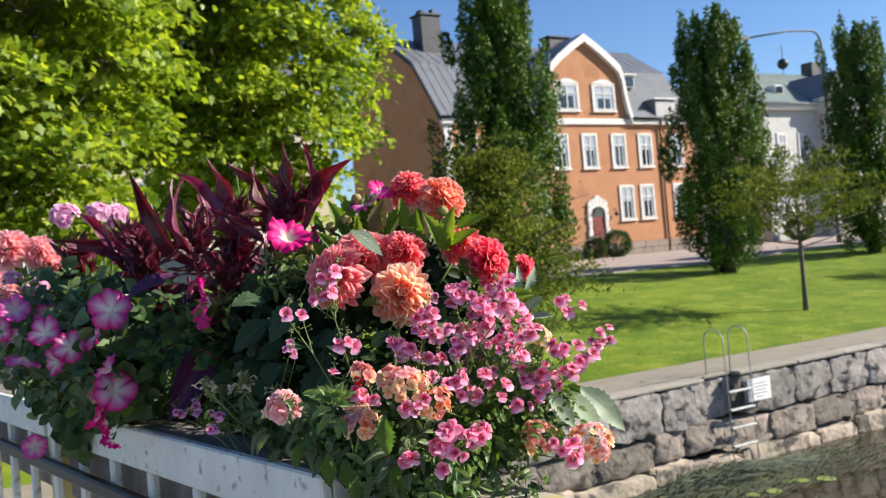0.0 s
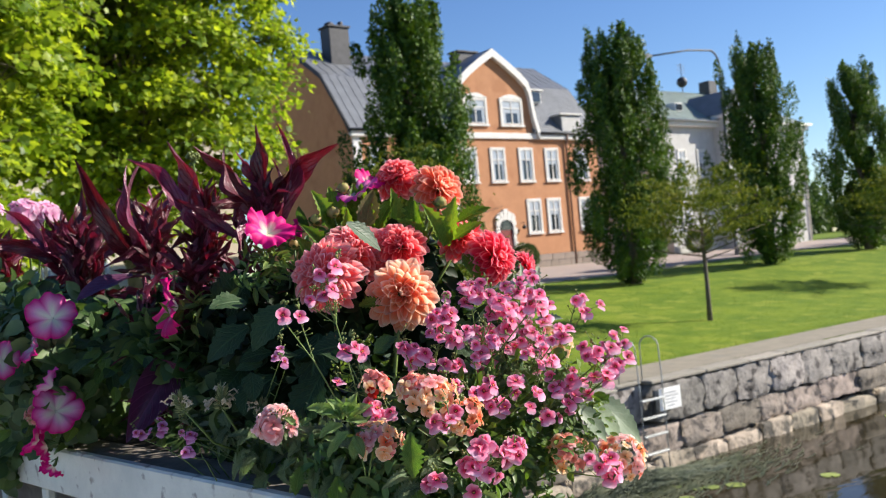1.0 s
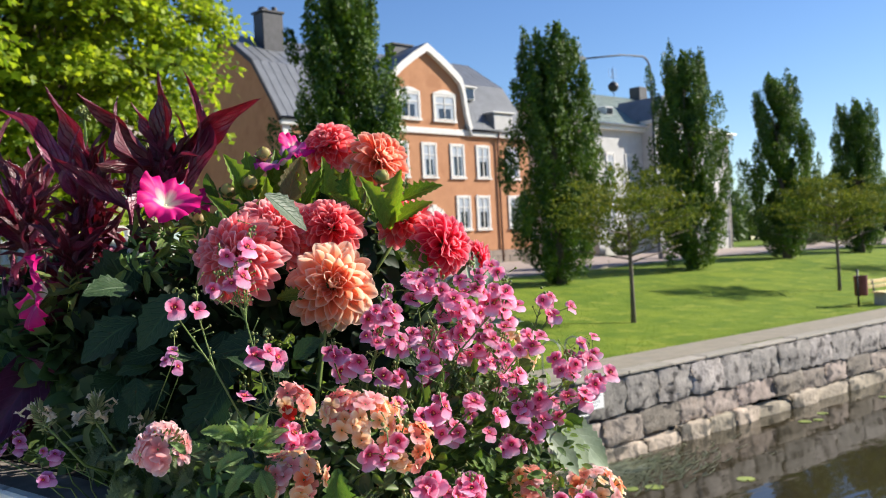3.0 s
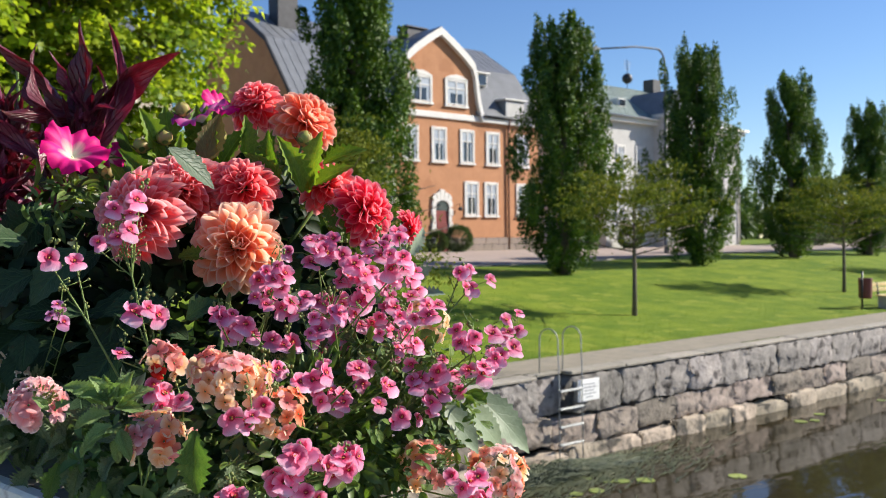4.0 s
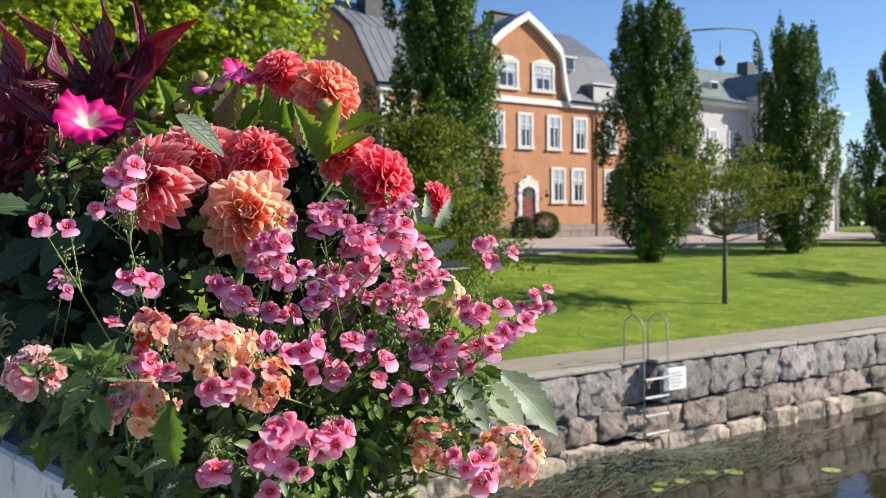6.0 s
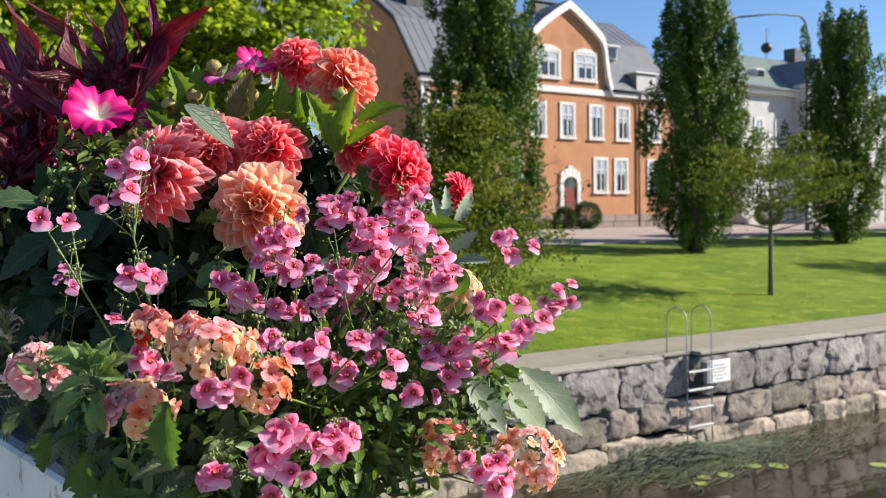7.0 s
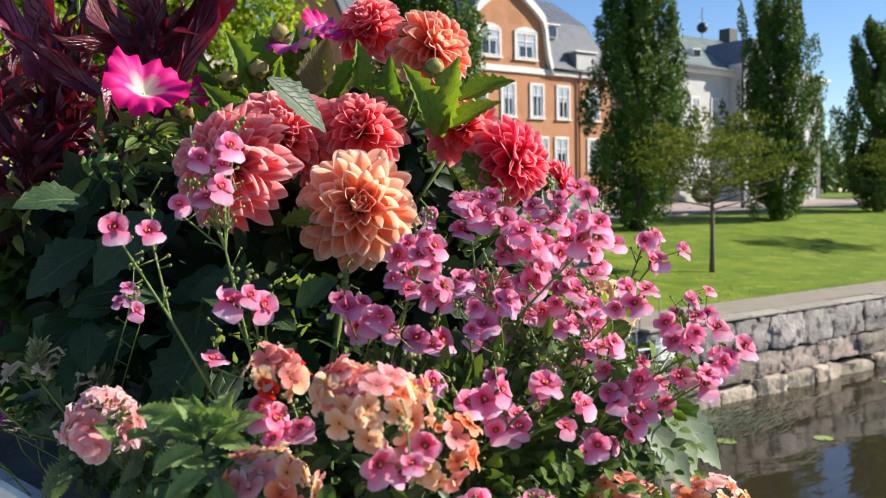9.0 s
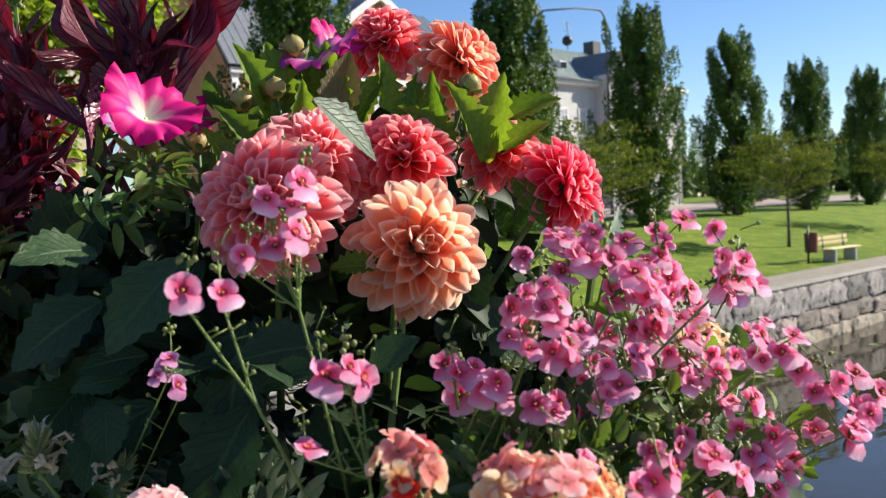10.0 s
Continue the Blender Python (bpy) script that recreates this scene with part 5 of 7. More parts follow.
for key, mat in DAHLIA_COLOURS.items():
    PETALS[key] = [
        blade(1, 0.46, cup=1.1, curl=0.30, point=0.3, neck=0.4, nu=6, nv=9, rim=0.8).data("petal", mat, True),
        blade(1, 0.50, cup=0.8, curl=0.06, point=0.3, neck=0.36, nu=6, nv=9, rim=0.8).data("petal", mat, True),
        blade(1, 0.48, cup=0.62, curl=-0.05, point=0.32, neck=0.32, nu=6, nv=9, rim=0.8).data("petal", mat, True),
        blade(1, 0.46, cup=0.5, curl=-0.16, point=0.34, neck=0.3, nu=6, nv=9, rim=0.8).data("petal", mat, True),
    ]

LEAF_DAHLIA = leaf_material("dahlia_leaf", (0.11, 0.195, 0.024), (0.17, 0.265, 0.035), 0.45, 0.42, (1.5, 1.5, 0.5), 0.25)
# Dark green leaf, lowered further so its colour holds the shade low down.
LEAF_SHADED = leaf_material("shaded_leaf", (0.026, 0.055, 0.023), (0.041, 0.079, 0.029), 0.55, 0.2, (1.2, 1.3, 0.6), 0.35, spec=0.25)
# Inner leaves: shade between the plants is put into this near-black green.
LEAF_INNER_SHADE = surf("inner_shade_leaf", (0.013, 0.03, 0.011), (0.026, 0.05, 0.016), 14, 0.6, translucent=0.2, tint=(1.2, 1.3, 0.6), island=0.4, spec=0.25)
LEAF_PETUNIA = surf("petunia_leaf", (0.055, 0.105, 0.036), (0.10, 0.165, 0.058), 14, 0.45, translucent=0.25, tint=(1.3, 1.3, 0.5), island=0.5)
LEAF_BULK = surf("bulk_leaf", (0.06, 0.115, 0.032), (0.115, 0.185, 0.05), 12, 0.5, translucent=0.28, tint=(1.3, 1.3, 0.5), island=0.45)
LEAF_PALE = leaf_material("pale_leaf", (0.165, 0.215, 0.13), (0.21, 0.265, 0.165), 0.5, 0.2, (1, 1, 0.8), 0.12, veins=6, rib=1.06, relief=0.12)
LEAF_SILVER = surf("silver_leaf", (0.31, 0.38, 0.27), (0.23, 0.30, 0.20), 16, 0.7, translucent=0.15, vary=0.15)
LEAF_MINT = leaf_material("wrinkled_leaf", (0.19, 0.30, 0.10), (0.27, 0.38, 0.15), 0.6, 0.36, (1.2, 1.3, 0.6), 0.25, veins=11, rib=1.5, relief=1.0)
LEAF_TRAIL = surf("trailing_leaf", (0.09, 0.175, 0.045), (0.14, 0.24, 0.06), 18, 0.5, translucent=0.28, tint=(1.2, 1.3, 0.6), island=0.4)
LEAF_BROWN = leaf_material("dry_leaf", (0.19, 0.17, 0.06), (0.15, 0.13, 0.05), 0.6, 0.3, (1.2, 1.1, 0.6), 0.2)

dplant = holder("dahlia_plant", (0.88, 1.62, 2.04), "dahlia in full bloom, coral and peach flowers above toothed leaves", "dahlia")
DP = dplant.location


def bloom(plant, centre, R, colour, axis, n=84, label="", seed=0, squash=1.0):
    rng = random.Random(seed)
    m = Mesh().ball((0, 0, -0.02 * R), 0.26 * R, 5, 8)
    for k in range(7):
        a = k * 0.9
        blade(R * 0.5, R * 0.25, 0.3, -0.1, nu=2, nv=4, mesh=m, m=axes((0, 0, -0.22 * R), (math.cos(a), math.sin(a), -0.3), (0, 0, -1)))
    b = part("bloom", m, SEPAL, plant, label, smooth=True, m=facing(Vector(centre) - plant.location, axis, twist=rng.uniform(0, 6)))
    for i in range(n):
        t = (i + 0.5) / n
        phi = i * 2.39996 + rng.uniform(-0.17, 0.17)
        th = radians(6 + 104 * t ** 0.6) + rng.uniform(-0.1, 0.1)
        d = Vector((math.sin(th) * math.cos(phi), math.sin(th) * math.sin(phi), math.cos(th) * squash))
        L = R * (0.34 + 0.58 * t ** 0.6) * rng.uniform(0.9, 1.1)
        which = 0 if t < 0.13 else 1 if t < 0.38 else 2 if t < 0.72 else 3
        face = Vector((0, 0, 1)) if th > 0.35 else Vector((-math.cos(phi), -math.sin(phi), 0.2))
        mm = axes(d * R * 0.14, d, face) @ Matrix.Rotation(rng.uniform(-0.22, 0.22), 4, "Y") @ Matrix.Diagonal((L * rng.uniform(0.84, 1.0) * (0.84 if colour == "pink" else 1.0), L, L, 1))
        part("petal", PETALS[colour][which], None, b, m=mm)
    return b


def stem_to(mesh, a, b, r0, r1, bow=0.02, sides=6):
    a, b = Vector(a), Vector(b)
    mid = a.lerp(b, 0.55) + Vector((0, 0, bow))
    mesh.tube([a, a.lerp(mid, 0.5) + Vector((0, 0, bow * 0.4)), mid, mid.lerp(b, 0.55), b], [r0, r0 * 0.95, (r0 + r1) / 2, r1, r1], sides)


BLOOMS = (
    ((0.903, 1.493, 2.330), 0.062, "peach", (0.12, 0.2, 1.0), "large open peach-orange dahlia bloom"),
    ((0.808, 1.560, 2.370), 0.064, "pink", (-0.6, 0.3, 0.9), "pale coral-pink dahlia bloom"),
    ((0.883, 1.595, 2.404), 0.060, "pink", (-0.05, 0.5, 0.8), "coral-pink dahlia bloom half hidden by its neighbours"),
    ((0.942, 1.545, 2.405), 0.050, "coral", (-0.1, 0.5, 0.9), "deep coral dahlia bloom"),
    ((1.092, 1.492, 2.375), 0.051, "red", (0.6, 0.1, 0.8), "crimson-coral dahlia bloom turned aside"),
    ((1.068, 1.545, 2.412), 0.044, "coral", (-0.15, 0.5, 0.8), "coral dahlia bloom behind the crimson one"),
    ((1.028, 1.662, 2.532), 0.046, "coral", (-0.25, 0.5, 0.6), "coral dahlia bloom at the top of the plant"),
    ((1.072, 1.598, 2.504), 0.052, "salmon", (0.45, 0.3, 0.7), "salmon-orange dahlia bloom at the top"),
    ((1.235, 1.570, 2.355), 0.032, "red", (0.9, 0.1, 0.3), "small crimson dahlia bloom seen from the side"),
)
dst = Mesh()
for i, (c, R, col, (r, u, t), lab) in enumerate(BLOOMS):
    ax = RT * r + UP * u + TOW * t
    ax.normalize()
    c2 = Vector(c) - TOW * R * 0.12
    bloom(dplant, c2, R, col, ax, label=lab, seed=i, n=150 if R > 0.055 and col == "pink" else 98 if R > 0.045 else 74)
    base = Vector((0.86 + 0.12 * (c[0] - 0.9), 1.62 + 0.1 * (i % 3 - 1), 2.03)) - DP
    stem_to(dst, base, c2 - ax * R * 0.25 - DP, 0.004, 0.003, 0.01)
tagged(part("stem", dst, STEM, dplant, smooth=True), kind="stuff")
BUDS = (((1.048, 1.566, 2.476), 0.0098), ((0.915, 1.66, 2.515), 0.009), ((0.955, 1.63, 2.478), 0.008), ((0.857, 1.66, 2.463), 0.0095), ((0.885, 1.65, 2.474), 0.0095), ((0.815, 1.665, 2.425), 0.008))
for p, r in BUDS:
    b = Mesh()
    b.ball((0, 0, 0), r, 6, 10, squash=0.92)
    for k in range(6):
        a = k * 1.047
        blade(r * 1.7, r * 0.9, 0.3, 0.2, nu=2, nv=4, mesh=b, slot=1, m=axes((math.cos(a) * r * 0.5, math.sin(a) * r * 0.5, -r * 0.9), (math.cos(a) * 0.9, math.sin(a) * 0.9, 0.35), (0, 0, 1)))
    for k in range(9):
        rows, q = 6, []
        for jj in range(rows):
            th = math.pi * (0.96 - (0.72 + 0.1 * (k % 3)) * jj / (rows - 1))
            half = 0.62 * math.sin(math.pi * (jj + 0.5) / rows)
            for u in (-1, 0, 1):
                az = k * 2 * math.pi / 9 + u * half
                rad = r * (1.03 + 0.05 * (k % 3) + 0.05 * (1 - u * u) + 0.04 * jj / rows)
                q.append((rad * math.sin(th) * math.cos(az), rad * math.sin(th) * math.sin(az), rad * math.cos(th)))
        b.add(q, [(3 * jj + u, 3 * jj + u + 1, 3 * jj + u + 4, 3 * jj + u + 3) for jj in range(rows - 1) for u in (0, 1)], 2 if k % 3 == 1 else 0)
    b.tube([(0, 0, -r * 0.8), (0.002, 0, -0.04), (0.0, 0.01, -0.10)], 0.002, 6, 1)
    part("bud", b, [DAHLIA_BUD, SEPAL, BRACT], dplant, "round yellow-green dahlia bud with a red tinge", smooth=True, m=facing(Vector(p) - DP, (fr.uniform(-0.4, 0.4), fr.uniform(-0.5, 0), 1)))

TOOTHED = [blade(1, 0.37, cup=0.9, curl=-0.15, nu=4, nv=16, teeth=1, tooth=0.2, point=1.0, neck=0.1, widest=0.4, belly=0.04).data("leaf", LEAF_DAHLIA, True),
           blade(1, 0.39, cup=0.8, curl=-0.3, nu=4, nv=16, teeth=1, tooth=0.19, point=1.0, neck=0.1, widest=0.42, wave=0.03).data("leaf", LEAF_DAHLIA, True)]
TOOTHED_SHADED = [blade(1, 0.62, cup=0.2, curl=-0.25, nu=4, nv=14, teeth=1, tooth=0.1, point=1.0, neck=0.1, widest=0.42, wave=0.02).data("leaf", LEAF_SHADED, True)]


def put_leaf(plant, mesh, p, along, face, L, label=""):
    return part("leaf", mesh, None, plant, label, m=axes(Vector(p) - plant.location, along, face) @ Matrix.Diagonal((L, L, L, 1)))


# bright toothed leaves among the blooms: base, right/up/toward direction, length
for p, (r, u, t), L in (((1.02, 1.53, 2.40), (-0.35, 1, 0.25), 0.085), ((1.03, 1.53, 2.40), (0.1, 1, 0.3), 0.09), ((1.04, 1.53, 2.41), (0.8, 0.45, 0.3), 0.062),
                        ((0.99, 1.53, 2.41), (-0.8, 0.75, 0.2), 0.07), ((0.95, 1.64, 2.43), (-0.2, 1, 0.2), 0.10), ((0.91, 1.65, 2.42), (-0.4, 1, 0.1), 0.085),
                        ((1.05, 1.52, 2.385), (0.4, -0.7, 0.4), 0.06), ((0.845, 1.53, 2.318), (0.9, 0.05, 0.3), 0.05), ((1.06, 1.54, 2.44), (0.9, 0.35, 0.2), 0.066), ((0.90, 1.66, 2.44), (-0.1, 1, 0.1), 0.09), ((1.0, 1.56, 2.42), (-0.2, 0.9, 0.5), 0.07), ((1.12, 1.52, 2.30), (0.9, 0.1, 0.1), 0.08),
                        ((1.02, 1.62, 2.42), (0.1, 1, 0.0), 0.08), ((1.13, 1.50, 2.26), (0.8, -0.25, 0.3), 0.062)):
    put_leaf(dplant, fr.choice(TOOTHED), p, RT * r + UP * u + TOW * t, TOW + UP * 0.5 + RT * fr.uniform(-0.5, 0.5), L)
put_leaf(dplant, blade(1, 0.5, cup=0.3, curl=-0.1, nu=4, nv=14, teeth=1, tooth=0.1, neck=0.1, widest=0.4).data("leaf", leaf_material("leaf_underside", (0.10, 0.145, 0.09), (0.14, 0.19, 0.12), 0.5, 0.25, (1, 1.1, 0.7), 0.1, veins=9, rib=1.5), True), (0.832, 1.525, 2.447), Vector((0.062, -0.012, -0.047)), TOW * 0.7 + UP * 0.8, 0.076, "pale underside of a dahlia leaf")
put_leaf(dplant, blade(1, 0.5, cup=0.3, curl=-0.1, nu=4, nv=14, teeth=1, tooth=0.1, neck=0.1, widest=0.4).data("leaf", LEAF_BROWN, True), (0.93, 1.63, 2.44), RT * 0.3 + UP * 0.95, TOW, 0.075, "brownish dahlia leaf")
for p, (r, u, t), L, mesh in (((0.885, 1.66, 2.44), (-0.3, 1, 0.1), 0.085, 0), ((0.93, 1.66, 2.45), (0.15, 1, 0.2), 0.08, 1), ((0.865, 1.64, 2.40), (-0.5, 0.8, 0.3), 0.075, 0), ((0.955, 1.64, 2.43), (0.45, 0.9, 0.2), 0.08, 1),
                              ((0.90, 1.64, 2.41), (0.1, 0.9, 0.4), 0.075, 0), ((0.84, 1.64, 2.38), (-0.3, 0.9, 0.3), 0.07, 1), ((0.99, 1.63, 2.44), (0.1, 1, 0.1), 0.075, 0)):
    put_leaf(dplant, TOOTHED[mesh], p, RT * r + UP * u + TOW * t, TOW + UP * 0.3 + RT * fr.uniform(-0.6, 0.6), L)
# large dark leaves below the blooms, the shade there put into their colour
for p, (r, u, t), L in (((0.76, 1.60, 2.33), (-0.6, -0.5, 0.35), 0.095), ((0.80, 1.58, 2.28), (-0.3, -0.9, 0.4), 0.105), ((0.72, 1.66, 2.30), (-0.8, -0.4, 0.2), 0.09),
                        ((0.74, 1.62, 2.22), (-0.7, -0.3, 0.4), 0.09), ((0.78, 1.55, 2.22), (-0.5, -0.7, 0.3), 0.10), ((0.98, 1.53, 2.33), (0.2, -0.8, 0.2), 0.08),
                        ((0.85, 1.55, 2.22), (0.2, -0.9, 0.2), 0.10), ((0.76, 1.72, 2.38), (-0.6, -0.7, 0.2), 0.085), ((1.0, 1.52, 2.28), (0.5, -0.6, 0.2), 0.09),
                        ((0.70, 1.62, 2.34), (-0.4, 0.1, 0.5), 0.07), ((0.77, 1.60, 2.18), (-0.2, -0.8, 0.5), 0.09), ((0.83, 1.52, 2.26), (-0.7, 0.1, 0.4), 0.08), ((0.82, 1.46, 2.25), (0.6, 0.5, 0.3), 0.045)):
    put_leaf(dplant, TOOTHED_SHADED[0], p, RT * r + UP * u + TOW * t, TOW * 0.8 + UP * 0.6 - RT * 0.2, L)
# broad pale leaves reaching out over the water
LP = blade(1, 0.40, cup=0.2, curl=-0.22, nu=6, nv=20, teeth=1, tooth=0.10, point=1.0, neck=0.12, widest=0.42, wave=0.02).data("leaf", LEAF_PALE, True)
for p, q in (((1.221, 1.42, 2.126), (1.29, 1.36, 2.049)), ((1.125, 1.335, 2.13), (1.204, 1.32, 2.064)), ((1.035, 1.27, 2.152), (1.067, 1.235, 2.10))):
    put_leaf(dplant, LP, p, Vector(q) - Vector(p), TOW * 0.9 + UP * 0.7 + RT * 0.2, (Vector(q) - Vector(p)).length * 1.08, "broad pale green leaf lit by the sun")

# ---- twinspur: sprays of small pink flowers ----
PINK_LIP = petal_material("twinspur_lip", (0.87, 0.13, 0.31), (0.97, 0.38, 0.59), (0.98, 0.68, 0.83), translucent=0.5, vary=0.16)
PINK = petal_material("twinspur_petal", (0.86, 0.09, 0.25), (0.97, 0.28, 0.47), (0.98, 0.53, 0.70), translucent=0.5, vary=0.16)
LILAC = petal_material("twinspur_lilac_petal", (0.6, 0.1, 0.3), (0.78, 0.30, 0.55), (0.86, 0.48, 0.74), translucent=0.5, vary=0.16)
THROAT = surf("flower_throat", (0.50, 0.015, 0.06), (0.38, 0.01, 0.04), 30, 0.6)
STAMEN = surf("stamen", (0.75, 0.45, 0.06), (0.65, 0.38, 0.05), 30, 0.6)


def twinspur_mesh(mat, seed):
    rng = random.Random(seed)
    m = Mesh()
    wv = rng.uniform(0.04, 0.11)
    for ang, L, W in ((64, 0.0088, 0.0118), (116, 0.0088, 0.0118), (5, 0.0106, 0.0128), (175, 0.0106, 0.0128), (270, 0.0138, 0.0225)):
        a = radians(ang + rng.uniform(-6, 6))
        d = Vector((math.cos(a), math.sin(a), 0.30 + rng.uniform(-0.1, 0.15)))
        low = ang == 270
        blade(L * rng.uniform(0.95, 1.08), W, cup=-0.18 if low else 0.2, curl=rng.uniform(-0.7, 0.0) if low else rng.uniform(-0.5, 0.3), nu=4, nv=5, point=0.08, neck=0.6, widest=0.6, wave=wv, mesh=m, slot=4 if low else 0,
              m=axes((math.cos(a) * 0.0022, math.sin(a) * 0.0022, 0), d, (0, 0, 1)))
    n = 8
    m.add([(0, 0, -0.002)] + [(0.0036 * math.cos(2 * math.pi * k / n), 0.0033 * math.sin(2 * math.pi * k / n), 0.0019) for k in range(n)], [(0, 1 + k, 1 + (k + 1) % n) for k in range(n)], 1)
    m.ball((0, -0.0008, 0.0018), 0.0009, 4, 6, 2).ball((0.0009, 0.0004, 0.0014), 0.0006, 4, 6, 2)
    m.tube([(0, 0, -0.001), (0, -0.001, -0.006), (0, -0.004, -0.011)], [0.0022, 0.0014, 0.0006], 6, 3)
    return m.data("flower", [mat, THROAT, STAMEN, SEPAL, PINK_LIP if mat is PINK else mat], True)


TWIN = [twinspur_mesh(PINK, k) for k in range(9)]
TWIN_L = [twinspur_mesh(LILAC, 10 + k) for k in range(2)]


def twinspur(place, label, tips, extra, spread, meshes, root, scale=1.0, seed=0, pods=4, thick=1.0, meet=None):
    """A plant whose sprays end at the given tips; each spray bears several flowers and a knot of buds."""
    rng = random.Random(seed)
    pl = holder("twinspur_plant", place, label, "twinspur", "twinspur in the planter")
    st, buds = Mesh(), Mesh()
    extra = round(extra * 1.45) if extra > 2 else extra
    for i, tip in enumerate(tips):
        tip = Vector(tip)
        rt = Vector(root) + Vector((rng.uniform(-0.06, 0.06), rng.uniform(-0.05, 0.05), 0))
        inner = tip - TOW * 0.012 - UP * 0.01
        up = inner + Vector((rng.uniform(-0.01, 0.01), rng.uniform(-0.01, 0.01), rng.uniform(0.018, 0.032))) - TOW * 0.006
        mid = inner.lerp(rt, 0.5) + UP * 0.02 + RT * rng.gauss(0, 0.012) + TOW * rng.gauss(0, 0.008)
        knee = mid.lerp(rt, 0.45) + RT * rng.gauss(0, 0.008)
        if meet:
            rt, mid = Vector(root), Vector(meet[i])
            knee = mid.lerp(rt, 0.5) + RT * 0.006
        st.tube([Vector(q) - pl.location for q in (rt, knee, mid, inner, up)], [q * thick for q in (0.0017, 0.0015, 0.0012, 0.0009, 0.0006)], 5)
        for k in range(7):
            q = up + Vector((rng.uniform(-0.005, 0.005), rng.uniform(-0.005, 0.005), rng.uniform(-0.008, 0.004)))
            buds.ball(q - pl.location, rng.uniform(0.0012, 0.0024), 4, 6)
        for k in range(pods):
            q = up.lerp(inner, -0.2) if k == 0 else inner.lerp(mid, rng.uniform(0.0, 0.9))
            e = q + Vector((rng.gauss(0, 1), rng.gauss(0, 1), rng.uniform(0.2, 1.2))).normalized() * rng.uniform(0.008, 0.017)
            st.tube([q - pl.location, e - pl.location], 0.0005, 4)
            buds.ball(e - pl.location, rng.uniform(0.0009, 0.0017), 4, 6)
        for k in range(extra):
            if k == 0:
                p = tip
            else:
                p = tip + RT * rng.gauss(0, spread) + UP * rng.gauss(0.0, spread * 0.8) - TOW * abs(rng.gauss(0.004, spread * 0.8))
            ax = TOW * 0.8 + RT * rng.gauss(0.3, 0.5) + UP * rng.gauss(0.7, 0.4)
            s = scale * rng.uniform(0.60, 1.0)
            part("flower", rng.choice(meshes), None, pl, m=facing(p - pl.location, ax, twist=rng.gauss(0, 0.4)) @ Matrix.Diagonal((s, s, s, 1)))
            if k:
                st.tube([inner - pl.location, (inner.lerp(p, 0.5) + UP * 0.003) - pl.location, p - ax.normalized() * 0.004 - pl.location], 0.0006, 4)
    tagged(part("stem", st, STEM, pl, smooth=True), kind="stuff")
    tagged(part("bud", buds, BUD, pl, smooth=True), kind="stuff")
    return pl


twinspur((0.98, 1.36, 2.05), "twinspur with dense sprays of small pink flowers", ((0.964, 1.250, 2.318), (0.950, 1.334, 2.298), (0.953, 1.345, 2.320), (0.964, 1.313, 2.280), (0.973, 1.243, 2.253), (0.964, 1.338, 2.254),
         (0.947, 1.374, 2.262), (0.947, 1.347, 2.227), (1.00, 1.33, 2.33), (1.02, 1.34, 2.30), (1.00, 1.31, 2.26), (0.93, 1.36, 2.325), (1.04, 1.33, 2.27)), 5, 0.016, TWIN, (0.96, 1.40, 2.06), seed=1, pods=11)
twinspur((0.86, 1.38, 2.05), "twinspur with pink flowers in front of the dahlias", ((0.812, 1.364, 2.257), (0.851, 1.339, 2.270), (0.870, 1.321, 2.272), (0.853, 1.327, 2.296), (0.870, 1.336, 2.226), (0.813, 1.283, 2.209),
         (0.83, 1.36, 2.245), (0.86, 1.33, 2.31)), 3, 0.013, TWIN, (0.88, 1.42, 2.06), seed=2, pods=10)
twinspur((0.90, 1.30, 2.04), "twinspur with large pink flowers low in the planter", ((0.861, 1.244, 2.207), (0.856, 1.245, 2.179), (0.894, 1.236, 2.208), (0.757, 1.204, 2.184), (0.775, 1.215, 2.19), (0.835, 1.25, 2.20), (0.93, 1.24, 2.19)), 2, 0.013, TWIN, (0.90, 1.36, 2.05), seed=3)
twinspur((0.82, 1.28, 2.02), "twinspur with a thick cluster of bright pink flowers", ((0.809, 1.212, 2.134), (0.846, 1.194, 2.134), (0.833, 1.203, 2.127), (0.798, 1.220, 2.115), (0.766, 1.255, 2.102), (0.815, 1.21, 2.105), (0.86, 1.21, 2.12)), 3, 0.012, TWIN, (0.86, 1.36, 2.04), scale=1.08, seed=4)
twinspur((0.95, 1.32, 2.04), "twinspur with scattered pink flowers between green shoots", ((0.90, 1.27, 2.17), (0.93, 1.28, 2.20), (0.97, 1.27, 2.22), (0.99, 1.27, 2.20), (0.96, 1.25, 2.15), (0.88, 1.30, 2.24), (0.91, 1.30, 2.26), (1.0, 1.29, 2.235)), 3, 0.014, TWIN, (0.95, 1.38, 2.05), scale=0.9, seed=9, pods=11)
twinspur((1.10, 1.33, 2.05), "twinspur with pink sprays arching out over the water", ((1.038, 1.223, 2.220), (1.045, 1.214, 2.198), (1.070, 1.213, 2.208), (1.04, 1.22, 2.23), (1.254, 1.397, 2.201), (1.284, 1.393, 2.208), (1.149, 1.365, 2.294), (1.16, 1.365, 2.275), (1.02, 1.26, 2.19), (1.03, 1.27, 2.175)), 3, 0.013, TWIN, (1.02, 1.38, 2.06), seed=5, pods=12)
twinspur((1.0, 1.26, 2.02), "twinspur with pink flowers beside the orange verbena", ((1.009, 1.199, 2.083), (1.02, 1.19, 2.065), (1.0, 1.25, 2.16), (0.98, 1.25, 2.18)), 3, 0.010, TWIN, (0.98, 1.34, 2.03), seed=6)
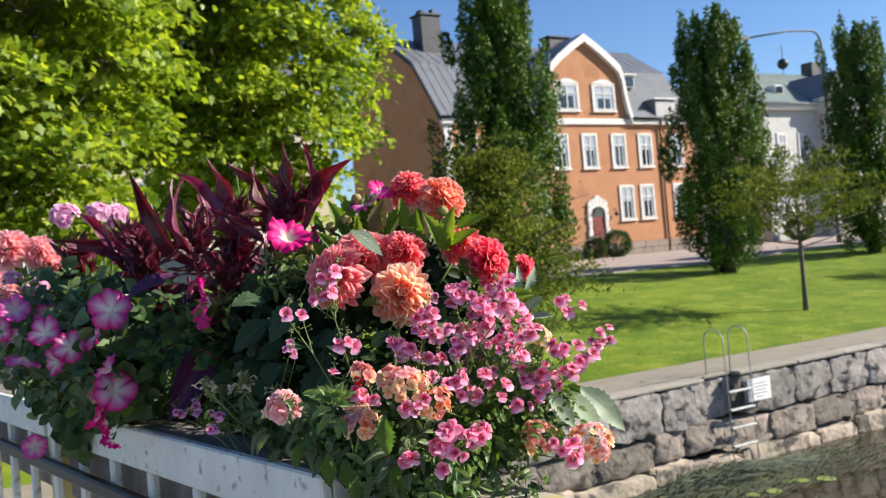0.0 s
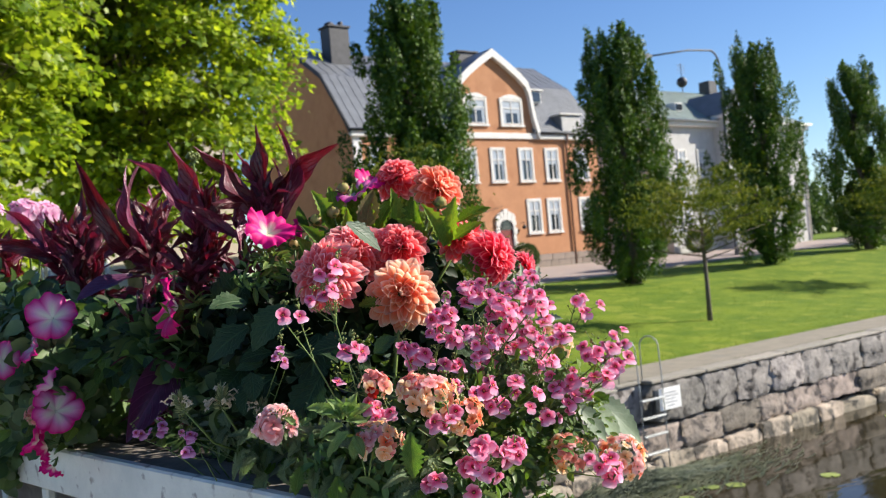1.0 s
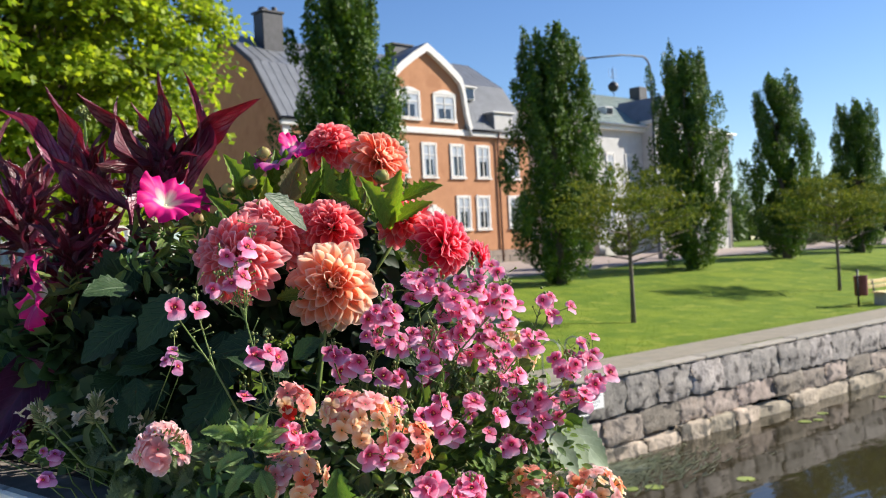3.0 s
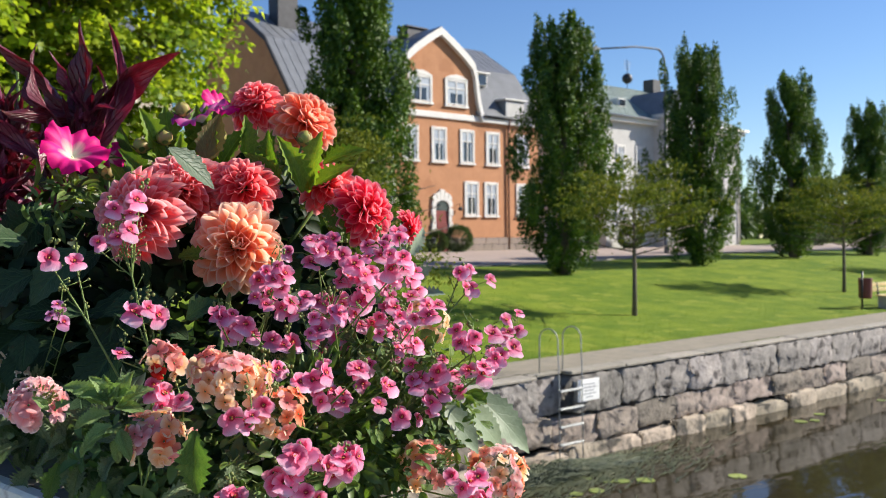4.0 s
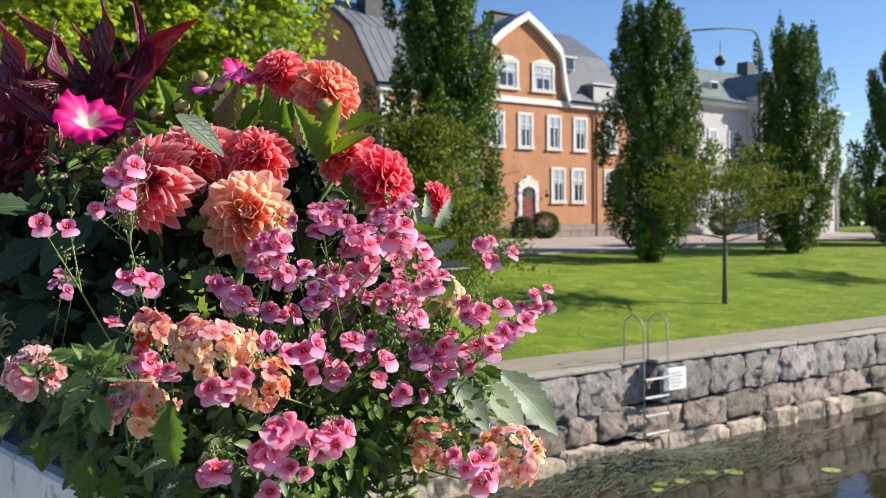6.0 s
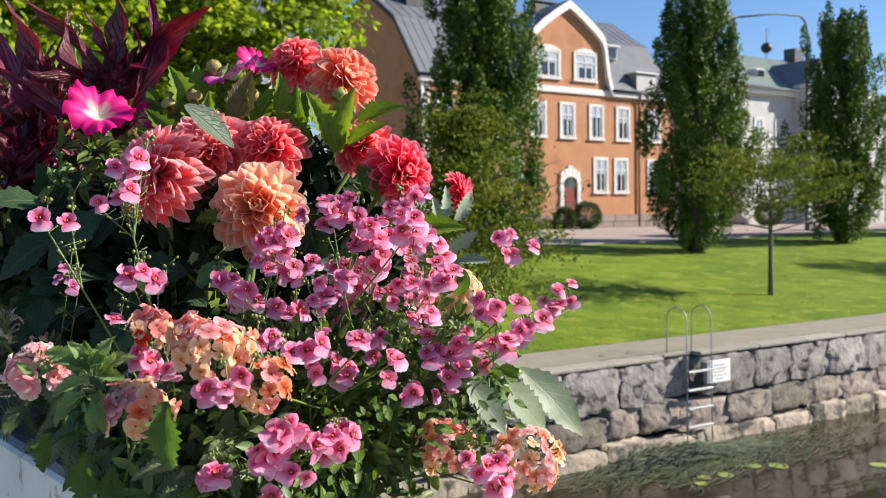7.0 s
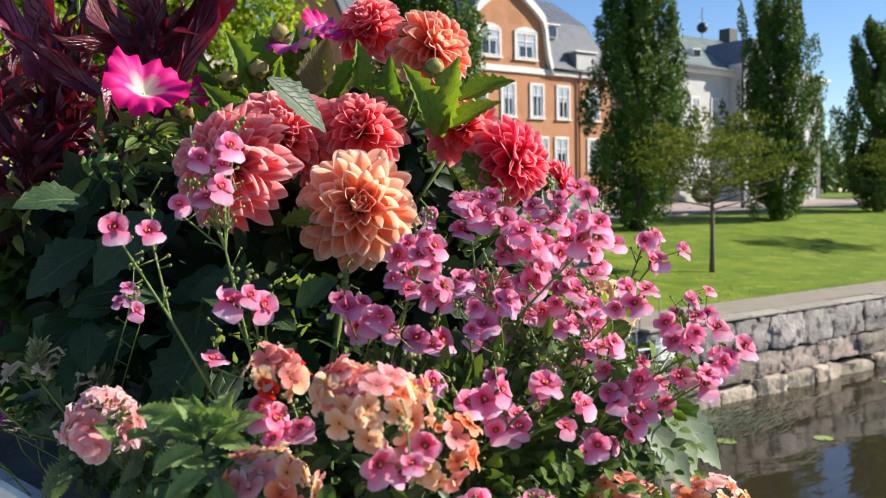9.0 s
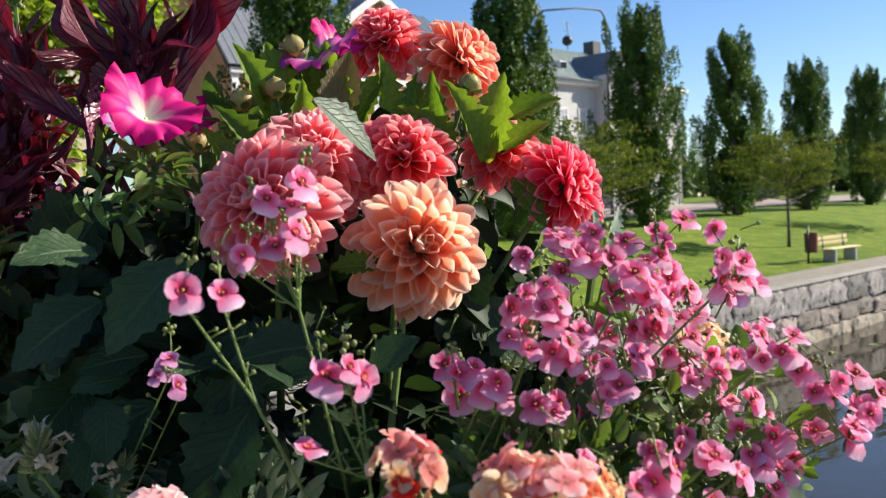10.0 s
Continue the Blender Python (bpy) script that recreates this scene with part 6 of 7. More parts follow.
FORK_A, FORK_B, FORK_C = (0.752, 1.445, 2.30), (0.694, 1.412, 2.255), (0.756, 1.388, 2.20)
twinspur((0.74, 1.46, 2.05), "thin twinspur with few pink flowers and seed heads",
         ((0.753, 1.449, 2.367), (0.748, 1.44, 2.35), (0.758, 1.445, 2.382), (0.723, 1.463, 2.337), (0.738, 1.455, 2.372), (0.74, 1.45, 2.342), (0.685, 1.426, 2.318), (0.662, 1.43, 2.322), (0.733, 1.396, 2.266), (0.756, 1.39, 2.262), (0.745, 1.388, 2.27), (0.72, 1.40, 2.225)),
         1, 0.010, TWIN, (0.785, 1.43, 2.07), seed=7, pods=7, thick=0.85, meet=[FORK_A] * 6 + [FORK_B] * 2 + [FORK_C] * 4)
twinspur((0.66, 1.60, 2.05), "twinspur with lilac flowers hanging over the planter edge", ((0.583, 1.823, 2.143), (0.585, 1.62, 2.132), (0.600, 1.80, 2.145), (0.601, 1.75, 2.157), (0.619, 1.72, 2.146), (0.70, 1.52, 2.27), (0.71, 1.53, 2.25), (0.63, 1.72, 2.135)), 2, 0.010, TWIN_L, (0.70, 1.70, 2.06), scale=0.78, seed=8, thick=0.6)

# ---- verbena clusters ----
VERB = {
    "peach": petal_material("peach_verbena", (0.95, 0.46, 0.17), (0.97, 0.67, 0.40), (0.98, 0.82, 0.63), vary=0.2),
    "pale": petal_material("pale_verbena", (0.90, 0.38, 0.36), (0.95, 0.60, 0.58), (0.97, 0.80, 0.78), vary=0.15),
    "blush": petal_material("blush_verbena", (0.88, 0.26, 0.26), (0.93, 0.46, 0.46), (0.97, 0.68, 0.68), vary=0.15),
    "orange": petal_material("orange_verbena", (0.75, 0.10, 0.03), (0.90, 0.30, 0.15), (0.95, 0.46, 0.30), vary=0.2),
    "pink": petal_material("pink_verbena", (0.8, 0.24, 0.2), (0.84, 0.30, 0.26), (0.90, 0.46, 0.42), vary=0.2),
    "red": petal_material("red_verbena", (0.55, 0.01, 0.008), (0.75, 0.03, 0.02), (0.8, 0.06, 0.04), vary=0.1),
    "lilac": petal_material("lilac_phlox", (0.7, 0.2, 0.45), (0.88, 0.48, 0.68), (0.95, 0.70, 0.83), vary=0.15),
    "cream": petal_material("cream_verbena", (0.5, 0.36, 0.18), (0.6, 0.48, 0.28), (0.7, 0.6, 0.4), vary=0.15),
    "salmon": petal_material("salmon_cluster", (0.88, 0.22, 0.15), (0.94, 0.38, 0.29), (0.97, 0.58, 0.48), vary=0.15),
}


def floret(mat, seed):
    rng = random.Random(seed)
    m = Mesh()
    for k in range(5):
        a = 2 * math.pi * k / 5 + rng.uniform(-0.15, 0.15)
        blade(0.0100 * rng.uniform(0.88, 1.12), 0.0092, cup=rng.uniform(-0.1, 0.3), curl=rng.uniform(-0.35, 0.1), nu=4, nv=6, wave=rng.uniform(0.04, 0.1), point=0.02, neck=0.25, widest=0.7, mesh=m,
              m=axes((math.cos(a) * 0.0008, math.sin(a) * 0.0008, 0.0), (math.cos(a), math.sin(a), rng.uniform(0.0, 0.35)), (0, 0, 1)))
    m.tube([(0, 0, 0.0003), (0, 0, -0.008)], [0.001, 0.0008], 5, 1)
    return m.data("floret", [mat, SEPAL], True)


FLORET = {k: [floret(v, 3 * i + j) for j in range(3)] for i, (k, v) in enumerate(VERB.items())}
verbs = {}


def verbena(centre, R, colours, axis, n, plant, label, size=1.0, seed=0, heart=False):
    rng = random.Random(seed)
    m = Mesh()
    for k in range(22):
        d = Vector((rng.gauss(0, 1), rng.gauss(0, 1), rng.gauss(0.3, 0.6))).normalized()
        blade(0.010, 0.003, 0.3, 0.1, nu=2, nv=3, mesh=m, m=axes(d * R * 0.2, d + Vector((0, 0, 0.5)), (0, 0, 1)))
    side = Vector((0.72, -0.1, 0.68))
    if heart:
        for k in range(60):
            d = (side + Vector((rng.gauss(0, 0.3), rng.gauss(0, 0.3), rng.gauss(0, 0.3)))).normalized()
            blade(rng.uniform(0.006, 0.010), 0.0026, 0.4, 0.1, nu=2, nv=3, mesh=m, slot=1, m=axes(d * R * 0.9, d + Vector((rng.gauss(0, 0.3), rng.gauss(0, 0.3), 0.6)), (rng.gauss(0, 1), 1, 0.3)))
    m.tube([(0, 0, 0.3 * R), (0, 0.004, -0.02), (0.004, 0.01, -0.06)], 0.0016, 5)
    cl = part("flower_head", m, [SEPAL, BUD], plant, label, smooth=True, m=facing(Vector(centre) - plant.location, axis))
    for i in range(n):
        t = (i + 0.5) / n
        th = math.acos(1 - 1.15 * t)
        ph = i * 2.39996 + rng.gauss(0, 0.25)
        d = Vector((math.sin(th) * math.cos(ph) * 1.15, math.sin(th) * math.sin(ph), math.cos(th) * 0.75))
        if heart and d.normalized().dot(side) > 0.80:
            continue
        rr = R * rng.uniform(0.82, 1.08)
        s = size * rng.uniform(0.75, 1.15)
        part("floret", rng.choice(FLORET[rng.choice(colours)]), None, cl, m=facing(d * rr, d + Vector((rng.gauss(0, 0.25), rng.gauss(0, 0.25), 0.3)), twist=rng.uniform(0, 6)) @ Matrix.Diagonal((s, s, s, 1)))
    return cl


vp = holder("verbena_plant", (0.86, 1.34, 2.04), "verbena with peach, orange and pink flower heads", "verbena")
va = TOW + UP * 0.8 + RT * 0.4
PE, OR, PI, RE = "peach", "orange", "pink", "red"
verbena((0.766, 1.248, 2.208), 0.026, [PE, PE, PE, PE, PE, PE, "blush", OR], va, 30, vp, "peach verbena flower head", seed=1)
verbena((0.752, 1.265, 2.220), 0.017, [PE, "blush", PI], va - RT * 0.3, 14, vp, "peach and orange verbena flower head", seed=2)
verbena((0.735, 1.330, 2.222), 0.017, [PI, "blush", PE, PI, PE, RE], va + UP * 0.3, 12, vp, "salmon verbena flower head with red buds", seed=3)
verbena((0.712, 1.295, 2.158), 0.024, [PE, PE, "blush", PI, OR], va, 22, vp, "orange and pink verbena flower head", seed=4)
verbena((0.80, 1.235, 2.178), 0.024, [PI, "blush", OR, PE], va, 16, vp, "orange verbena flower head among pink flowers", seed=5)
verbena((0.662, 1.480, 2.172), 0.023, ["pale", "pale", "blush"], va - RT * 0.3, 26, vp, "pale pink verbena flower head over the planter edge", size=1.3, seed=6, heart=True)
verbena((1.005, 1.262, 2.089), 0.026, ["salmon", PI, "salmon", OR, PE, "salmon", PI, "blush", "salmon", "salmon", PE], va, 32, vp, "orange-red verbena flower head", seed=7, heart=True)
verbena((1.100, 1.250, 2.066), 0.033, [PE, PE, "salmon", "blush", "pale", OR], va + RT * 0.3, 36, vp, "large peach and orange verbena flower head", seed=8)
verbena((1.075, 1.345, 2.235), 0.028, [PE, PE, PE], va, 20, vp, "pale peach verbena flower head behind the pink sprays", seed=9)

# wrinkled leaves of the verbena
MINT = blade(1, 0.44, cup=0.7, curl=-0.35, nu=6, nv=24, teeth=1, tooth=0.13, point=0.7, neck=0.25, widest=0.45, wave=0.10).data("leaf", LEAF_MINT, True)
for p, (r, u, t), L in (((0.688, 1.375, 2.175), (-0.85, 0.6, 0.1), 0.055), ((0.69, 1.37, 2.172), (-0.5, 0.45, 0.3), 0.045), ((0.692, 1.368, 2.172), (-0.15, 0.95, 0.2), 0.040), ((0.698, 1.362, 2.172), (0.75, 0.6, 0.3), 0.048), ((0.697, 1.362, 2.175), (0.3, 0.9, 0.3), 0.044), ((0.695, 1.365, 2.17), (0.9, 0.1, 0.4), 0.040), ((0.69, 1.365, 2.165), (-0.9, -0.1, 0.4), 0.045), ((0.69, 1.37, 2.18), (-0.3, 0.8, 0.5), 0.035), ((0.694, 1.366, 2.18), (0.1, 0.7, 0.7), 0.03), ((0.696, 1.364, 2.178), (0.5, 0.5, 0.7), 0.034), ((0.69, 1.368, 2.176), (-0.6, 0.5, 0.6), 0.036),
                        ((0.68, 1.335, 2.16), (-0.6, -0.2, 0.5), 0.038), ((0.687, 1.335, 2.155), (0.3, -0.6, 0.4), 0.04), ((0.66, 1.42, 2.165), (0.5, 0.5, 0.5), 0.028), ((0.655, 1.425, 2.165), (-0.4, 0.7, 0.4), 0.026), ((0.69, 1.34, 2.15), (-0.1, -0.8, 0.4), 0.036), ((0.675, 1.345, 2.15), (-0.8, -0.5, 0.3), 0.036), ((0.70, 1.34, 2.16), (0.8, -0.3, 0.3), 0.034)):
    put_leaf(vp, MINT, Vector(p) + TOW * 0.035 + RT * 0.012 + UP * 0.014, RT * r + UP * u + TOW * t, TOW * 0.7 + UP * 0.7, L * 0.78, "wrinkled mint-green leaf")
DROOP = blade(1, 0.42, cup=0.75, curl=-0.35, nu=6, nv=18, teeth=1, tooth=0.2, neck=0.15, widest=0.45, wave=0.09).data("leaf", leaf_material("crinkled_leaf", (0.085, 0.165, 0.035), (0.135, 0.22, 0.05), 0.5, 0.38, (1.2, 1.3, 0.5), 0.25, veins=12, rib=1.4), True)
for p, (r, u, t), L in (((0.718, 1.235, 2.172), (0.0, -1, 0.15), 0.065), ((0.685, 1.36, 2.11), (-0.1, -1, 0.2), 0.06), ((0.70, 1.34, 2.10), (0.15, -1, 0.2), 0.055), ((0.665, 1.42, 2.12), (-0.3, -0.9, 0.2), 0.045), ((0.75, 1.28, 2.09), (0.1, -1, 0.3), 0.055), ((0.70, 1.30, 2.08), (-0.2, -1, 0.2), 0.05)):
    put_leaf(vp, DROOP, p, RT * r + UP * u + TOW * t, TOW * 0.9 + UP * 0.3, L, "drooping green leaf")

# ---- petunias ----
PET_A = petal_material("magenta_petunia", (0.86, 0.84, 0.62), (0.80, 0.03, 0.27), (0.74, 0.002, 0.19), translucent=0.4, veins=0.35, middle=0.38)
PET_B = petal_material("picotee_petunia", (0.96, 0.93, 0.78), (0.88, 0.32, 0.60), (0.74, 0.006, 0.25), translucent=0.5, veins=0.15, middle=0.52)
PET_C = petal_material("lilac_petunia", (0.8, 0.65, 0.6), (0.78, 0.22, 0.50), (0.74, 0.05, 0.36), translucent=0.3, veins=0.12)


def petunia_mesh(mat, seed, R=0.042, rays=0.24, fold=0.1, bend=0.10):
    rng = random.Random(seed)
    m = Mesh()
    na, nr = 60, 10
    V, F, uv = [], [], []
    ph = rng.uniform(0, 6)
    for j in range(nr + 1):
        v = j / nr
        for i in range(na):
            a = 2 * math.pi * i / na
            lobe = 1 + (0.17 * abs(math.cos(2.5 * a)) ** 0.45 - 0.11) * v * v + 0.025 * v ** 3 * math.sin(11 * a + ph)
            r = R * (0.04 + 0.96 * v ** 0.9) * lobe
            z = -0.5 * R * (1 - v) ** 1.8 - fold * R * v * (1 - abs(math.cos(2.5 * a))) ** 2 + 0.05 * R * v * v * math.sin(5 * a + ph) + bend * R * v ** 2 * math.sin(2 * a + ph) + 0.10 * R * v ** 3 * math.sin(13 * a + 2 * ph) + 0.05 * R * v ** 4 * math.sin(23 * a + ph) - 0.10 * R * v ** 4
            V.append((r * math.cos(a), r * math.sin(a), z))
            star = rays * (abs(math.cos(2.5 * a)) - 0.5) * math.sin(math.pi * v)
            uv.append((i / na, min(1, max(0.03, v - star * 1.6))))
    F = [(j * na + i, j * na + (i + 1) % na, (j + 1) * na + (i + 1) % na, (j + 1) * na + i) for j in range(nr) for i in range(na)]
    m.add(V, F, 0, uv)
    m.add([(0, 0, -0.43 * R)] + V[:na], [(0, 1 + i, 1 + (i + 1) % na) for i in range(na)], 0, [(0.5, 0.02)] * (na + 1))
    m.tube([(0, 0, -0.5 * R), (0, -0.002, -0.9 * R), (0, -0.006, -1.3 * R)], [0.13 * R, 0.10 * R, 0.06 * R], 8, 1)
    for k in range(5):
        a = k * 1.2566
        blade(R * 0.7, R * 0.16, 0.2, 0.15, nu=2, nv=4, mesh=m, slot=1, m=axes((0, -0.005, -1.2 * R), (math.cos(a), math.sin(a), 0.8), (0, 0, 1)))
    return m.data("flower", [mat, SEPAL], True)


petm = holder("petunia_plant", (0.80, 1.70, 2.05), "petunia with magenta trumpet flowers", "petunia", "petunias in the planter")
PM = [petunia_mesh(PET_A, 1, 0.045, 0.14, 0.10, 0.18), petunia_mesh(PET_B, 2, 0.037, 0.3, 0.22, 0.2), petunia_mesh(PET_C, 3, 0.036)]


def put_petunia(plant, k, p, ax, s=1.0, label=""):
    part("flower", PM[k], None, plant, label, m=facing(Vector(p) - plant.location, ax, twist=fr.uniform(0, 6)) @ Matrix.Diagonal((s, s, s, 1)))


put_petunia(petm, 0, (0.772, 1.660, 2.458), TOW * 0.66 + UP * 0.66 + RT * 0.36, 0.88, "magenta petunia with a white throat")
put_petunia(petm, 2, (0.930, 1.645, 2.515), UP * 0.9 + TOW * 0.35 - RT * 0.3, 1.05)
put_petunia(petm, 0, (0.985, 1.68, 2.535), UP * 0.6 + TOW * 0.4 + RT * 0.3, 0.62)
put_petunia(petm, 2, (0.795, 1.76, 2.455), TOW * 0.4 + UP * 0.6 + RT * 0.5, 0.6)
put_petunia(petm, 0, (0.835, 1.69, 2.448), TOW * 0.3 - UP * 0.2 + RT * 0.8, 0.45)
put_petunia(petm, 0, (0.63, 1.78, 2.342), -RT * 0.9 + TOW * 0.4 + UP * 0.1, 1.05, "magenta petunia seen from the side")
put_petunia(petm, 2, (0.70, 1.87, 2.30), -UP * 0.4 + TOW * 0.5, 0.7)
pets = holder("petunia_plant", (0.62, 2.2, 2.05), "petunia with white-starred magenta flowers over the planter edge", "petunia", "petunias in the planter")
for k, p, ax, s in ((1, (0.530, 2.07, 2.342), TOW * 1.2 - RT * 0.3, 1.15), (1, (0.426, 2.270, 2.304), TOW * 0.8 - RT * 0.5 + UP * 0.1, 0.95), (1, (0.465, 2.190, 2.269), TOW - RT * 0.4, 0.95), (1, (0.436, 2.240, 2.234), TOW - RT * 1.1 - UP * 0.3, 0.8),
                    (1, (0.528, 2.065, 2.176), TOW + UP * 0.1, 1.15), (1, (0.505, 2.140, 2.292), TOW * 0.4 - RT * 1.3, 0.9), (2, (0.515, 2.090, 2.221), -RT * 1.5 + UP * 0.2, 0.9), (2, (0.408, 2.5, 2.22), -RT * 0.6 - UP * 0.5, 1.1), (2, (0.411, 2.6, 2.356), TOW + UP * 0.2, 1.0),
                    (0, (0.50, 2.15, 2.12), -RT * 0.8 - UP * 0.2, 0.8), (2, (0.49, 2.62, 2.33), TOW, 0.9), (0, (0.51, 2.13, 2.10), -RT * 1.4 - UP * 0.5, 0.55), (2, (0.42, 2.5, 2.02), -UP * 0.2 + TOW, 0.8), (0, (0.515, 2.10, 2.06), -RT * 1.2 - UP * 1.2, 0.5)):
    put_petunia(pets, k, p, ax + RT * 0.55 + UP * 0.35, s)

# ---- dark-leaved amaranth ----
LEAF_MAROON = leaf_material("maroon_leaf", (0.10, 0.012, 0.028), (0.175, 0.026, 0.052), 0.36, 0.2, (1.9, 0.5, 0.6), 0.45, veins=9, rib=1.35, spec=0.75, relief=1.2)
LEAF_PURPLE = leaf_material("purple_leaf", (0.05, 0.012, 0.036), (0.075, 0.02, 0.055), 0.4, 0.12, (1.6, 0.4, 0.8), 0.3, veins=9, rib=1.5, spec=0.6, relief=0.4)


def ruffled_leaf(W, fold, hook, twist, seed, belly=0.0):
    """A long pointed leaf of unit length along y, folded on its midrib, with rolling wavy margins and a bent tip."""
    rng = random.Random(seed)
    nu, nv = 8, 34
    pa, pb, fq = rng.uniform(0, 6), rng.uniform(0, 6), rng.uniform(11, 16)
    V, uv = [], []
    for j in range(nv + 1):
        v = j / nv
        w = W / 2 * (0.08 * (1 - v) + 0.9 * math.sin(math.pi * min(1, v ** 0.85)) ** 0.95)
        roll = twist * (v - 0.3)
        for i in range(nu + 1):
            u = 2 * i / nu - 1
            f = fold * (0.75 + 0.5 * v)
            x = w * u * math.cos(f) * (1 - 0.12 * abs(u) ** 3)
            z = w * abs(u) * math.sin(f) + 0.035 * W * math.sin(math.pi * abs(u)) * math.cos(2 * math.pi * (9 * v - 2.2 * abs(u))) + 0.19 * W * u * u * math.sin(fq * v + (pa if u > 0 else pb)) * math.sin(math.pi * v)
            x, z = x * math.cos(roll) - z * math.sin(roll), x * math.sin(roll) + z * math.cos(roll)
            V.append((x + 0.04 * math.sin(3 * v + pa) * v, v - 0.2 * abs(hook) * v ** 3, z + hook * v ** 2.5 + belly * math.sin(math.pi * v)))
            uv.append((0.5 + 0.5 * u, v))
    n = nu + 1
    return Mesh().add(V, [(j * n + i, j * n + i + 1, (j + 1) * n + i + 1, (j + 1) * n + i) for j in range(nv) for i in range(nu)], 0, uv).data("leaf", LEAF_MAROON, True)


MAROON = [ruffled_leaf(0.28, 0.6, 0.12, 0.5, 1, -0.07), ruffled_leaf(0.26, 0.8, -0.14, -0.7, 2, 0.08), ruffled_leaf(0.29, 0.65, 0.24, 0.5, 3, -0.1),
          ruffled_leaf(0.26, 0.95, -0.25, 0.9, 4, 0.09), ruffled_leaf(0.29, 0.65, 0.34, -1.1, 5, -0.06), ruffled_leaf(0.26, 0.85, -0.42, 0.5, 6, 0.06)]
SPIKE = surf("amaranth_spike", (0.38, 0.10, 0.16), (0.26, 0.05, 0.09), 60, 0.7, 0.6, 200)


def amaranth(base, n, L, tips, label, seed, lean=0.9):
    rng = random.Random(seed)
    base = Vector(base)
    root = Vector((base.x + 0.09, base.y, 2.05))
    pl = holder("amaranth_plant", root, label, "amaranth", "dark-leaved amaranths in the planter")
    st = Mesh().tube([(0, 0, 0), (0.005, 0, (base - root).z * 0.5), base - root, base - root + Vector((0, 0, 0.05))], [0.005, 0.005, 0.004, 0.002], 7)
    part("stem", st, STEM_RED, pl, smooth=True)
    for tp in tips:
        tp = Vector(tp)
        b = base + (tp - base) * 0.06 + Vector((rng.uniform(-0.014, 0.014), rng.uniform(-0.014, 0.014), rng.uniform(-0.05, 0.03)))
        d = tp - b
        put_leaf(pl, rng.choice(MAROON[:4]), b, d, TOW * 0.7 + RT * rng.gauss(0, 0.8) + UP * 0.2, d.length / 0.95)
    n = round(n * 1.3)
    for k in range(n):
        a = k * 2.39996
        upright = k < n * 0.5
        el = rng.uniform(0.9, 3.0) if upright else rng.uniform(-0.7, 0.8)
        d = Vector((math.cos(a) * lean, math.sin(a) * lean, el))
        b = base + Vector((0, 0, rng.uniform(-0.06, 0.035) if upright else rng.uniform(-0.2, 0.03)))
        put_leaf(pl, rng.choice(MAROON), b, d, UP * 0.5 + d.cross(UP) * rng.gauss(0, 0.9) - d * 0.2, L * (rng.uniform(0.6, 1.05) if upright else rng.uniform(0.5, 0.95)))
    sp = Mesh()
    for k in range(40):
        t = k / 40
        a = k * 2.4
        sp.ball((0.006 * (1 - t) * math.cos(a), 0.006 * (1 - t) * math.sin(a), 0.045 * t), 0.0035 * (1.1 - t * 0.7), 4, 6)
    part("flower_spike", sp, SPIKE, pl, smooth=True, m=Matrix.Translation(base - root + Vector((0, 0, 0.03))))
    return pl


# ---- single leaves between the flowers ----
OVAL = blade(1, 0.55, cup=0.3, curl=-0.25, nu=4, nv=8, point=0.6, neck=0.15, widest=0.45, wave=0.02)
OVAL_SHADED = OVAL.data("leaf", LEAF_SHADED, True)
OVAL_MID = OVAL.data("leaf", leaf_material("mid_leaf", (0.072, 0.14, 0.035), (0.108, 0.19, 0.046), 0.5, 0.35, (1.3, 1.3, 0.5), 0.35), True)
OVAL_BRIGHT = OVAL.data("leaf", leaf_material("bright_leaf", (0.13, 0.22, 0.04), (0.17, 0.27, 0.05), 0.5, 0.4, (1.3, 1.3, 0.5), 0.25), True)


NARROW = blade(1, 0.3, cup=0.5, curl=-0.2, nu=4, nv=8, point=0.9, neck=0.3, widest=0.4, wave=0.04).data("leaf", leaf_material("sepal_leaf", (0.13, 0.2, 0.045), (0.19, 0.27, 0.07), 0.5, 0.35, (1.3, 1.3, 0.5), 0.25), True)


def scatter_leaves(plant, centre, radii, n, meshes, size, seed, down=0.0):
    rng = random.Random(seed)
    for k in range(n):
        d = Vector((rng.gauss(0, 1), rng.gauss(0, 1), rng.gauss(0, 1))).normalized()
        p = Vector(centre) + Vector((d.x * radii[0], d.y * radii[1], d.z * radii[2])) * rng.uniform(0.5, 1.0)
        p.z = max(p.z, 2.07)
        al = d * 0.7 + TOW * 0.35 + Vector((rng.gauss(0, 0.4), rng.gauss(0, 0.4), rng.gauss(-down, 0.4)))
        put_leaf(plant, rng.choice(meshes), p, al, TOW * 0.6 + UP * 0.7 + RT * rng.gauss(0.1, 0.4), rng.uniform(*size))


scatter_leaves(petm, (0.76, 1.76, 2.27), (0.08, 0.08, 0.08), 22, [TOOTHED_SHADED[0]], (0.05, 0.085), 1)
scatter_leaves(petm, (0.745, 1.69, 2.385), (0.05, 0.03, 0.035), 10, [TOOTHED_SHADED[0], NARROW], (0.025, 0.045), 2)
scatter_leaves(petm, (0.768, 1.655, 2.40), (0.022, 0.018, 0.018), 30, [NARROW], (0.018, 0.032), 21)
scatter_leaves(petm, (0.665, 1.77, 2.335), (0.035, 0.03, 0.03), 34, [NARROW], (0.02, 0.036), 22)
scatter_leaves(petm, (0.86, 1.70, 2.44), (0.06, 0.05, 0.03), 16, [OVAL_BRIGHT, OVAL_MID], (0.02, 0.045), 3)
